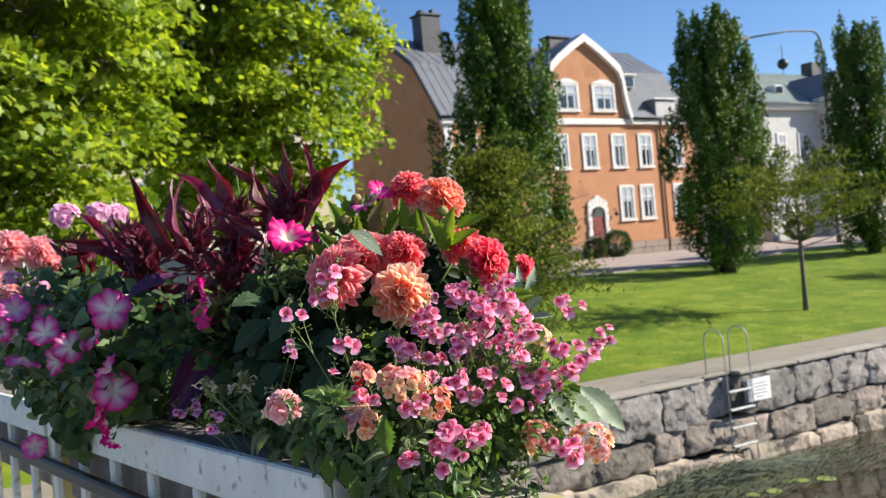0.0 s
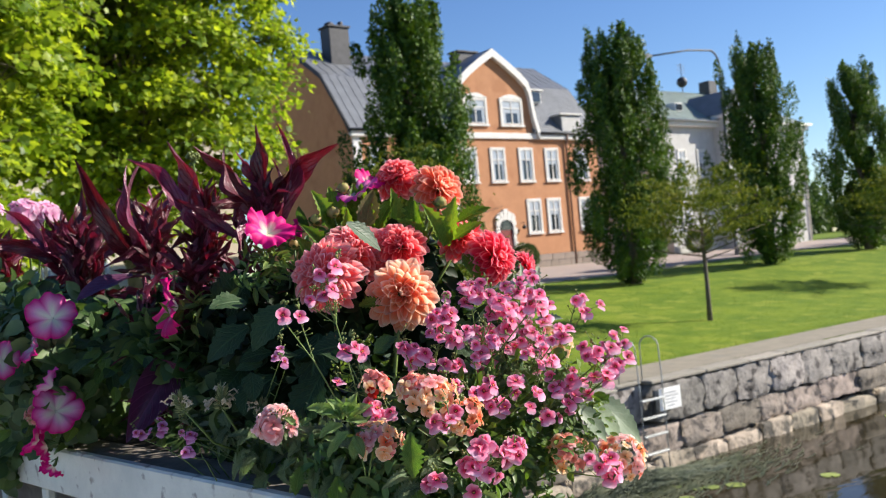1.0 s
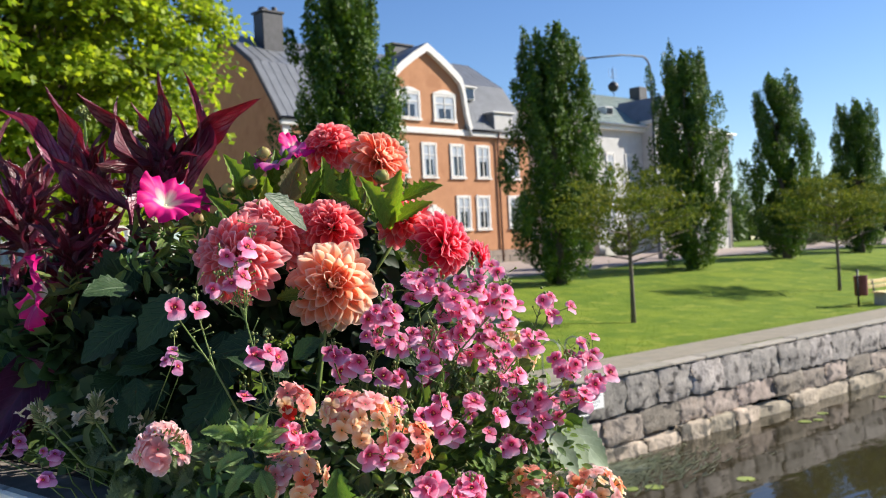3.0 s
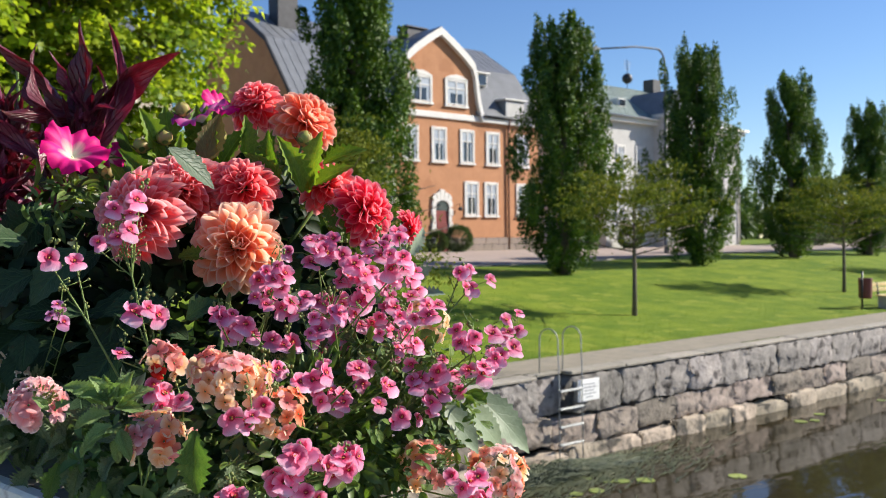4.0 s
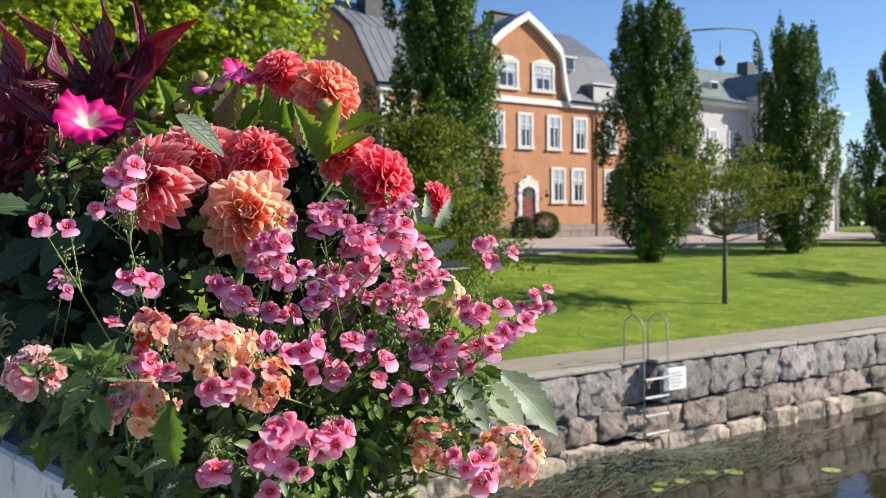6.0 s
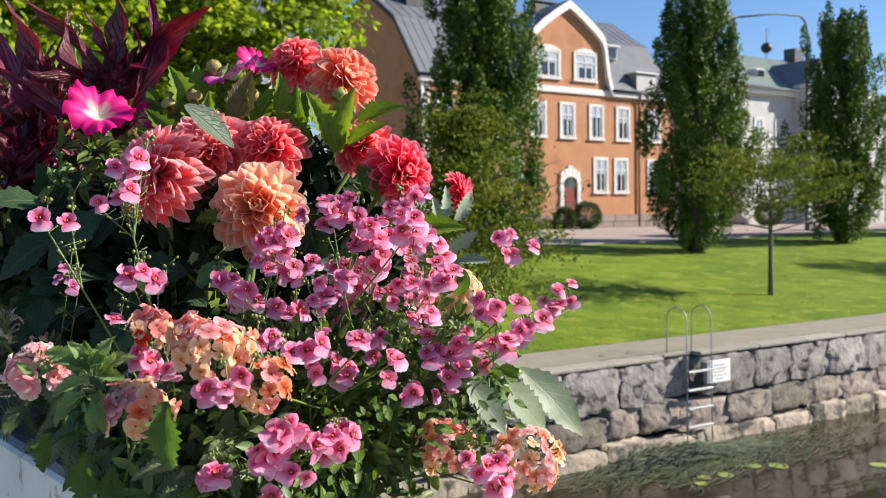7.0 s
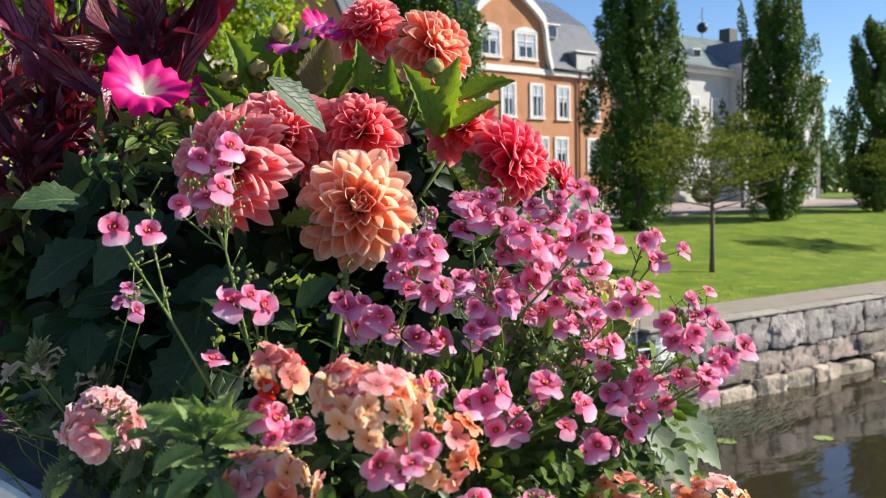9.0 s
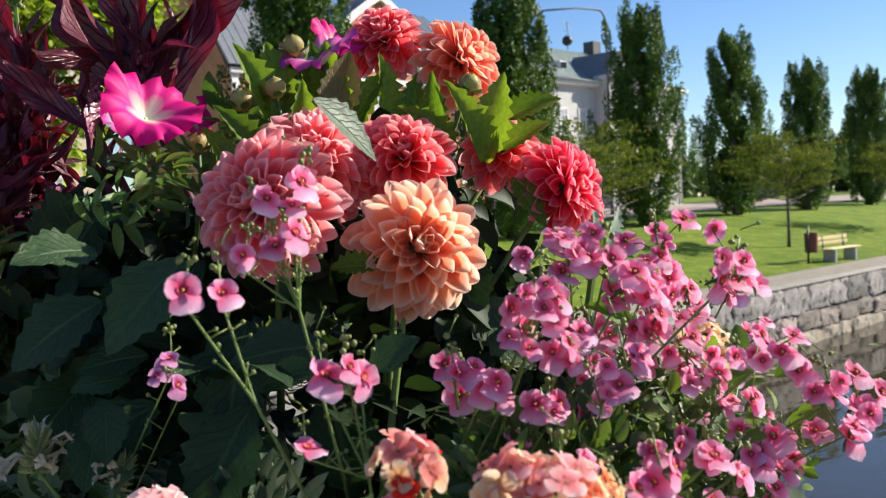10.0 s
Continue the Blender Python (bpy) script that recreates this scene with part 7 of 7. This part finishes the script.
scatter_leaves(pets, (0.63, 2.08, 2.27), (0.06, 0.20, 0.08), 90, [OVAL_MID, OVAL_SHADED, OVAL_MID], (0.03, 0.05), 4)
scatter_leaves(pets, (0.54, 2.30, 2.18), (0.07, 0.22, 0.12), 60, [OVAL_MID, OVAL_SHADED, OVAL_MID], (0.03, 0.05), 5)
scatter_leaves(dplant, (0.78, 1.60, 2.22), (0.09, 0.08, 0.12), 26, [TOOTHED_SHADED[0], OVAL_SHADED], (0.035, 0.07), 6, 0.3)
scatter_leaves(vp, (0.755, 1.44, 2.11), (0.05, 0.08, 0.04), 60, [OVAL_MID, OVAL_BRIGHT], (0.014, 0.03), 7, 0.2)
scatter_leaves(vp, (0.90, 1.31, 2.13), (0.16, 0.05, 0.08), 90, [OVAL_MID, OVAL_SHADED, OVAL_BRIGHT], (0.012, 0.026), 8)
scatter_leaves(vp, (1.02, 1.31, 2.17), (0.10, 0.06, 0.08), 110, [OVAL_MID, OVAL_BRIGHT, OVAL_BRIGHT], (0.012, 0.028), 9)
scatter_leaves(vp, (1.03, 1.275, 2.12), (0.09, 0.04, 0.05), 90, [OVAL_BRIGHT, OVAL_MID], (0.008, 0.018), 17)
scatter_leaves(vp, (0.92, 1.25, 2.10), (0.10, 0.03, 0.05), 70, [OVAL_BRIGHT, OVAL_MID], (0.008, 0.018), 18)
scatter_leaves(vp, (0.755, 1.62, 2.12), (0.045, 0.12, 0.04), 60, [OVAL_MID, OVAL_BRIGHT], (0.012, 0.026), 10)


CUT = [blade(1, w, cup=0.8, curl=c, nu=6, nv=20, teeth=1, tooth=0.24, point=0.7, neck=0.3, widest=0.45, wave=0.08).data("leaf", leaf_material("verbena_leaf", (0.12, 0.175, 0.085), (0.19, 0.25, 0.125), 0.6, 0.28, (1.2, 1.3, 0.6), 0.3, veins=10, rib=1.4, relief=1.0), True) for w, c in ((0.5, -0.5), (0.42, -0.8))]
for c, r, n, q in (((0.70, 1.56, 2.125), (0.05, 0.10, 0.045), 46, 31), ((0.71, 1.45, 2.115), (0.03, 0.05, 0.05), 34, 32), ((0.735, 1.38, 2.10), (0.04, 0.05, 0.05), 34, 33), ((0.79, 1.29, 2.07), (0.07, 0.04, 0.06), 36, 34), ((0.73, 1.72, 2.14), (0.06, 0.08, 0.05), 26, 35)):
    scatter_leaves(vp, c, r, n, CUT, (0.026, 0.046), q, 0.55)
amaranth((0.825, 1.775, 2.475), 34, 0.085, ((0.922, 1.692, 2.611), (0.888, 1.748, 2.642), (0.844, 1.798, 2.638), (0.76, 1.817, 2.623), (0.745, 1.80, 2.60), (0.734, 1.746, 2.416), (0.86, 1.76, 2.58), (0.80, 1.80, 2.60), (0.82, 1.76, 2.56), (0.70, 1.74, 2.51)),
         "amaranth with long upright maroon leaves", 1)
amaranth((0.755, 1.86, 2.47), 34, 0.085, ((0.722, 1.888, 2.627), (0.647, 1.93, 2.611), (0.70, 1.84, 2.55), (0.66, 1.87, 2.44), (0.70, 1.82, 2.40)), "amaranth with maroon leaves behind the petunias", 2)
amaranth((0.70, 1.99, 2.44), 44, 0.085, ((0.633, 1.95, 2.584), (0.561, 2.0, 2.604), (0.657, 2.0, 2.609), (0.60, 1.98, 2.42)), "amaranth with folded dark red leaves", 3)
amaranth((0.70, 2.50, 2.45), 170, 0.115, ((0.562, 2.55, 2.583), (0.75, 2.55, 2.617), (0.825, 2.4, 2.52), (0.537, 2.6, 2.525), (0.60, 2.45, 2.53)), "bushy amaranth with dense dark maroon leaves", 4, 1.1)
amaranth((0.66, 2.28, 2.42), 120, 0.105, (), "low amaranth with dark maroon leaves", 5, 1.1)
drooping = amaranth((0.744, 2.0, 2.267), 8, 0.10, ((0.66, 1.98, 2.12), (0.70, 1.94, 2.12)), "amaranth with drooping purple leaves", 6, 1.0)
PURPLE_TOP, PURPLE_TIP = Vector((0.704, 1.90, 2.270)), Vector((0.582, 1.86, 2.130))
put_leaf(drooping, blade(1, 0.34, cup=1.2, curl=-0.12, nu=4, nv=14, neck=0.15, widest=0.5, wave=0.03).data("leaf", LEAF_PURPLE, True), PURPLE_TOP, PURPLE_TIP - PURPLE_TOP, TOW + UP * 0.15 + RT * 0.25, (PURPLE_TIP - PURPLE_TOP).length * 1.05, "broad drooping purple leaf")
put_leaf(drooping, blade(1, 0.42, cup=0.8, curl=-0.2, nu=4, nv=14, neck=0.15, widest=0.5, wave=0.04).data("leaf", LEAF_PURPLE, True), PURPLE_TOP + Vector((0.035, 0.0, 0.012)), Vector((-0.06, -0.05, -0.085)), TOW + UP * 0.4, 0.115, "broad drooping purple leaf")
put_leaf(drooping, blade(1, 0.36, cup=0.35, curl=-0.1, nu=4, nv=14, neck=0.15, widest=0.5, wave=0.03).data("leaf", LEAF_PURPLE, True), (0.650, 1.97, 2.402), Vector((0.534, 1.93, 2.375)) - Vector((0.650, 1.97, 2.402)), TOW * 0.6 + UP * 0.8, 0.125, "broad dark purple leaf")
amaranth((0.60, 2.75, 2.44), 70, 0.11, (), "bushy amaranth with maroon leaves further along the planter", 8, 1.1)
amaranth((0.75, 2.15, 2.47), 80, 0.105, (), "amaranth with crowded maroon leaves", 9, 1.1)
amaranth((0.745, 1.86, 2.43), 46, 0.085, (), "amaranth with short crowded maroon leaves behind the petunia", 12, 1.1)
amaranth((0.705, 1.84, 2.37), 50, 0.09, (), "low amaranth with crumpled maroon leaves beside the petunia", 10, 1.2)
amaranth((0.675, 1.98, 2.32), 26, 0.085, (), "low amaranth with dark purple leaves", 11, 1.2)
amaranth((0.79, 1.80, 2.44), 10, 0.08, ((0.68, 1.82, 2.52), (0.72, 1.76, 2.38)), "small amaranth with maroon leaves", 7, 1.0)

ph = holder("phlox_plant", (0.66, 2.75, 2.05), "phlox with pale lilac-pink flower heads", "phlox")
for i, (p, R) in enumerate((((0.562, 2.70, 2.588), 0.030), ((0.655, 2.72, 2.592), 0.030), ((0.70, 2.72, 2.585), 0.027))):
    verbena(p, R, ["lilac"], TOW + UP * 0.8, 17, ph, "domed lilac-pink phlox flower head", size=1.9, seed=40 + i)
    part("stem", Mesh().tube([Vector(p) - ph.location, Vector((0.02, 0.05, 0.3)), Vector((0, 0, 0))], 0.003, 6), STEM, ph)
BUDHEAD = Vector((0.837, 2.102, 2.631))
budding = holder("phlox_plant", (BUDHEAD.x + 0.02, BUDHEAD.y + 0.02, 2.05), "phlox stem with an unopened green flower head", "phlox")
bh = Mesh()
brng = random.Random(9)
for k in range(26):
    d = Vector((brng.gauss(0, 1), brng.gauss(0, 1), brng.gauss(0.5, 0.8))).normalized()
    bh.ball(d * 0.013, brng.uniform(0.0028, 0.0042), 4, 7)
    bh.tube([(0, 0, -0.01), d * 0.011], 0.0008, 4)
part("flower_head", bh, BUD, budding, "round head of green buds", smooth=True, m=Matrix.Translation(BUDHEAD - budding.location))
part("stem", Mesh().tube([BUDHEAD - budding.location - Vector((0, 0, 0.008)), Vector((0.0, 0.0, 0.25)), Vector((0, 0, 0))], 0.0022, 6), STEM, budding)
dl = holder("dahlia_plant", (0.58, 2.98, 2.05), "dahlia with salmon-pink blooms further along the planter", "dahlia")
for i, (p, R, c) in enumerate((((0.449, 2.95, 2.521), 0.068, "rose"), ((0.524, 2.92, 2.507), 0.055, "rose"), ((0.548, 2.90, 2.452), 0.050, "rose"), ((0.60, 3.05, 2.48), 0.05, "rose"), ((0.40, 3.10, 2.44), 0.06, "rose"))):
    bloom(dl, p, R, c, TOW + UP * 0.5 - RT * 0.1 * i, n=96, seed=70 + i)
    part("stem", Mesh().tube([Vector(p) - dl.location, Vector((0, 0.03, 0.25)), Vector((0, 0, 0))], 0.004, 6), STEM, dl)
for i, (p, c) in enumerate((((0.412, 2.70, 2.385), ["blush", "pink"]), ((0.481, 2.70, 2.401), ["lilac"]), ((0.439, 2.85, 2.431), ["lilac"]))):
    verbena(p, 0.03 if i == 0 else 0.022, c, TOW + UP * 0.5, 22, ph, "small clustered pink flower head", size=1.15, seed=90 + i)
far_pets = holder("petunia_plant", (0.50, 3.0, 2.05), "petunia with lilac flowers further along the planter", "petunia", "petunias in the planter")
for i, p in enumerate(((0.38, 2.70, 2.30), (0.36, 2.75, 2.38), (0.43, 2.8, 2.27), (0.35, 2.9, 2.22))):
    put_petunia(far_pets, 2 if i % 2 else 1, p, TOW + UP * 0.2, 0.9)
withered = holder("verbena_plant", (0.80, 1.74, 2.05), "withered verbena with dry cream flowers", "verbena")
LIMP = petal_material("limp_verbena", (0.68, 0.54, 0.34), (0.86, 0.74, 0.54), (0.92, 0.85, 0.70), vary=0.2)
HAIRY = surf("hairy_calyx", (0.22, 0.26, 0.10), (0.31, 0.34, 0.15), 60, 0.7, translucent=0.2, island=0.3)


def withered_head(plant, p, axis, R, n, seed):
    """A spent flower head: bristling calyx tubes round an axis, a few limp pale flowers hanging out of them."""
    rng = random.Random(seed)
    m = Mesh()
    for k in range(70):
        t = k / 70
        a = k * 2.39996
        o = Vector((math.cos(a), math.sin(a), 0))
        b = o * 0.002 + Vector((0, 0, R * (1.7 * t - 1.0)))
        blade(R * rng.uniform(0.62, 0.85), R * 0.14, 0.8, 0.15, nu=2, nv=3, mesh=m, m=axes(b, o * (1.0 - 0.55 * t) + Vector((0, 0, 0.35 + 0.9 * t)), o.cross(UP)))
    head = part("flower_head", m, HAIRY, plant, "spent green flower head", smooth=True, m=facing(Vector(p) - plant.location, axis))
    for k in range(n):
        a = rng.uniform(0, 6.28)
        o = Vector((math.cos(a), math.sin(a), 0))
        q0 = o * R * 0.45 + Vector((0, 0, R * rng.uniform(-0.3, 0.6)))
        q1 = q0 + o * R * 0.4 + Vector((0, 0, R * 0.3))
        q2 = q1 + o * R * rng.uniform(0.25, 0.5) + Vector((rng.gauss(0, 0.2) * R, rng.gauss(0, 0.2) * R, -R * rng.uniform(0.0, 0.5)))
        f = Mesh().tube([q0, q1, q2], [R * 0.05, R * 0.07, R * 0.09], 5)
        for w in range(4):
            e = Vector((rng.gauss(0, 1), rng.gauss(0, 1), rng.gauss(-0.3, 0.8)))
            blade(R * rng.uniform(0.35, 0.55), R * 0.34, 0.6, rng.uniform(-0.6, 0.6), nu=2, nv=4, wave=0.15, mesh=f, m=axes(q2, e + o * 0.5, (rng.gauss(0, 1), 1, 0.4)))
        part("floret", f, LIMP, head, "limp cream flower", smooth=True)


for i, (p, R, nf, ax) in enumerate((((0.600, 1.66, 2.198), 0.017, 7, UP + TOW * 0.3 - RT * 0.3), ((0.657, 1.64, 2.198), 0.020, 10, UP + TOW * 0.4 + RT * 0.2), ((0.680, 1.88, 2.18), 0.014, 5, UP), ((0.700, 1.60, 2.18), 0.014, 5, UP + RT * 0.5))):
    withered_head(withered, p, ax, R, nf, 60 + i)
    b = Vector(p) - withered.location
    part("stem", Mesh().tube([b - Vector(ax).normalized() * R * 0.8, b * 0.72 + Vector((0.0, 0.0, -0.03)), b * 0.4 + Vector((0.01, 0.01, -0.02)), Vector((0.0, 0, 0))], [0.0014, 0.0018, 0.002, 0.002], 6), STEM, withered, smooth=True)
verbena((0.505, 2.10, 2.165), 0.02, ["pink", "cream"], TOW + UP * 0.4, 14, pets, "small pale pink flower head", seed=66)


LEAF_GREY = surf("greygreen_leaf", (0.12, 0.16, 0.095), (0.19, 0.235, 0.15), 14, 0.6, translucent=0.2, island=0.4, spec=0.25)


def round_leaf_cloud(name, mat, centres, sizes, normals, seed, droop=None, ratio=0.6, fold=0.25):
    """A mesh of many small leaves, each a curved blade of fifteen corners with a rounded outline."""
    rng = np.random.default_rng(seed)
    n = len(centres)
    d = rng.normal(size=(n, 3)) + (0 if droop is None else np.asarray(droop))
    d /= np.linalg.norm(d, axis=1, keepdims=True)
    w = np.cross(d, np.asarray(normals) + 0.45 * rng.normal(size=(n, 3)))
    w /= np.linalg.norm(w, axis=1, keepdims=True) + 1e-9
    up = np.cross(w, d)
    bend = rng.uniform(-0.1, 0.45, (n, 1))
    cup = rng.uniform(0.3, 1.3, (n, 1)) * fold
    s = np.asarray(sizes, float).reshape(-1, 1)
    rows = []
    for v, wide in ((0.0, 0.10), (0.22, 0.78), (0.5, 1.0), (0.78, 0.74), (1.0, 0.06)):
        for u in (-1, 0, 1):
            rows.append(centres + s * (d * (v - 0.12 * abs(bend) * v * v) + w * u * wide * ratio * 0.5 + up * (cup * abs(u) * wide - bend * v * v)))
    co = np.stack(rows, 1).astype(np.float32)
    quads = np.array([[3 * j + i, 3 * j + i + 1, 3 * j + i + 4, 3 * j + i + 3] for j in range(4) for i in range(2)])
    loops = (np.arange(n).reshape(-1, 1, 1) * 15 + quads[None]).ravel()
    me = bpy.data.meshes.new(name)
    me.vertices.add(n * 15)
    me.vertices.foreach_set("co", co.ravel())
    me.loops.add(len(loops))
    me.loops.foreach_set("vertex_index", loops.astype(np.int32))
    me.polygons.add(n * 8)
    me.polygons.foreach_set("loop_start", np.arange(0, n * 32, 4, dtype=np.int32))
    me.polygons.foreach_set("use_smooth", [True] * (n * 8))
    me.materials.append(mat)
    me.update(calc_edges=True)
    return me


# ---- mass of leaves filling the planter ----
def filler(name, blobs, mat, size, label, category, seed, droop=None, per=1.0, ratio=0.5):
    rng = np.random.default_rng(seed)
    P, S, Nn = [], [], []
    for c, r, n in blobs:
        n = int(n * per)
        d = rng.normal(size=(n, 3))
        d /= np.linalg.norm(d, axis=1, keepdims=True)
        q = np.array(c) + d * (rng.uniform(0.25, 1.0, (n, 1)) ** 0.4) * np.array(r)
        q[:, 2] = np.maximum(q[:, 2], 2.045 if c[2] > 2.1 else 1.9)
        P.append(q)
        S.append(rng.uniform(size[0], size[1], n))
        Nn.append(d + np.array(UP) * 0.6 + np.array(TOW) * 0.5)
    me = round_leaf_cloud(name, mat, np.concatenate(P), np.concatenate(S), np.concatenate(Nn), seed, droop, ratio, 0.2)
    return tagged(new(name, me), label, category, kind="stuff")


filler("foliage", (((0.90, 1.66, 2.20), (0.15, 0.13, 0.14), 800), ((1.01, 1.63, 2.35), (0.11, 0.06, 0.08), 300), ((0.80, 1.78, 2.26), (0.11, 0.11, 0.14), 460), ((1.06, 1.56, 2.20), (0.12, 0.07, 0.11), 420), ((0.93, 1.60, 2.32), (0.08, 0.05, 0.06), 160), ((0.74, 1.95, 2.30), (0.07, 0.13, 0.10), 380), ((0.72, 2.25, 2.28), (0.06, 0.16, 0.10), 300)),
       LEAF_INNER_SHADE, (0.025, 0.045), "dense leaves inside the flower display, coloured dark for the shade there", "foliage", 1, ratio=0.6)
filler("foliage", (((0.80, 2.02, 2.11), (0.07, 0.30, 0.07), 900), ((0.84, 1.78, 2.11), (0.07, 0.12, 0.07), 450), ((0.72, 2.5, 2.12), (0.10, 0.25, 0.08), 600)),
       LEAF_BULK, (0.02, 0.042), "low green leaves covering the soil", "foliage", 15, ratio=0.6)
filler("foliage", (((0.92, 1.37, 2.12), (0.16, 0.09, 0.10), 1500), ((1.03, 1.36, 2.13), (0.12, 0.09, 0.10), 900), ((0.82, 1.36, 2.10), (0.12, 0.09, 0.08), 700), ((0.90, 1.32, 2.0), (0.15, 0.08, 0.07), 500)),
       LEAF_BULK, (0.012, 0.026), "small green leaves between the pink sprays", "foliage", 2, ratio=0.45)
filler("foliage", (((0.775, 1.55, 2.10), (0.035, 0.13, 0.04), 300), ((0.72, 1.42, 2.11), (0.04, 0.05, 0.05), 200), ((0.75, 1.34, 2.06), (0.04, 0.04, 0.08), 240), ((0.83, 1.29, 2.05), (0.07, 0.04, 0.06), 240)),
       LEAF_TRAIL, (0.012, 0.028), "trailing verbena leaves spilling over the planter edge", "foliage", 3, droop=(-0.2, -0.2, -0.6), ratio=0.45)
filler("foliage", (((0.72, 2.00, 2.26), (0.06, 0.22, 0.09), 1100), ((0.58, 2.35, 2.24), (0.11, 0.25, 0.17), 1700), ((0.55, 2.8, 2.25), (0.15, 0.35, 0.22), 1300), ((0.74, 1.85, 2.20), (0.06, 0.12, 0.10), 350), ((0.535, 2.60, 2.04), (0.035, 0.13, 0.07), 240)),
       LEAF_PETUNIA, (0.026, 0.05), "petunia leaves filling the planter", "foliage", 4, ratio=0.85)
filler("foliage", (((0.88, 1.76, 2.38), (0.07, 0.05, 0.05), 200), ((0.76, 1.68, 2.38), (0.05, 0.03, 0.03), 50)), LEAF_TRAIL, (0.014, 0.032), "bright green sepals and leaves behind the petunia", "foliage", 5, ratio=0.32)
dusty = holder("dusty_miller_plant", (1.14, 1.55, 2.05), "dusty miller with felted silver lobed leaves", "dusty miller")
LOBED = blade(1, 0.34, cup=0.5, curl=-0.15, nu=4, nv=17, teeth=1, tooth=0.28, point=0.9, neck=0.12, widest=0.5, wave=0.03).data("leaf", LEAF_SILVER, True)
for p, (r, u, t), L in (((1.175, 1.53, 2.30), (0.25, 1, 0.1), 0.08), ((1.165, 1.52, 2.29), (0.0, 0.9, 0.3), 0.075), ((1.17, 1.51, 2.27), (0.7, 0.5, 0.3), 0.07), ((1.16, 1.50, 2.25), (0.5, -0.2, 0.5), 0.06), ((1.17, 1.49, 2.26), (0.9, 0.1, 0.3), 0.065), ((1.13, 1.50, 2.24), (0.1, 0.3, 0.8), 0.06), ((1.19, 1.52, 2.31), (0.6, 0.9, -0.2), 0.07)):
    put_leaf(dusty, LOBED, p, RT * r + UP * u + TOW * t, TOW * 0.6 + UP * 0.5 + RT * fr.uniform(0.2, 0.9), L * 0.8)
part("stem", Mesh().tube([(0, 0, 0), (0.01, -0.02, 0.12), (0.03, -0.03, 0.24)], 0.004, 6), STEM, dusty)
twinspur((0.74, 1.36, 2.05), "twinspur with a few large pink flowers before the salmon verbena", ((0.733, 1.329, 2.192), (0.728, 1.322, 2.180), (0.745, 1.315, 2.186), (0.725, 1.335, 2.200)), 2, 0.009, TWIN, (0.76, 1.38, 2.05), scale=1.1, seed=31)

filler("foliage", (((0.775, 1.60, 2.11), (0.04, 0.17, 0.06), 600), ((0.76, 1.85, 2.13), (0.06, 0.12, 0.06), 300), ((0.745, 1.47, 2.11), (0.04, 0.07, 0.05), 200)),
       LEAF_GREY, (0.014, 0.034), "slender grey-green verbena leaves along the ledge", "foliage", 12, ratio=0.3)

# ---- lawn blades near the quay ----
gr = np.random.default_rng(6)
n = 45000
gx_, gy_ = gr.uniform(11, 50, n), 14.0 + 11 * gr.uniform(0, 1, n) ** 1.6
gz_ = np.array([ground_z(a, b) for a, b in zip(gx_, gy_)])
tagged(new("grass", leaf_cloud("grass", BLADE, np.stack([gx_, gy_, gz_ - 0.01], 1), gr.uniform(0.02, 0.045, n), seed=7, ratio=0.25, droop=(0, 0, 1.6))), "short mown grass blades on the lawn", "grass", kind="stuff")
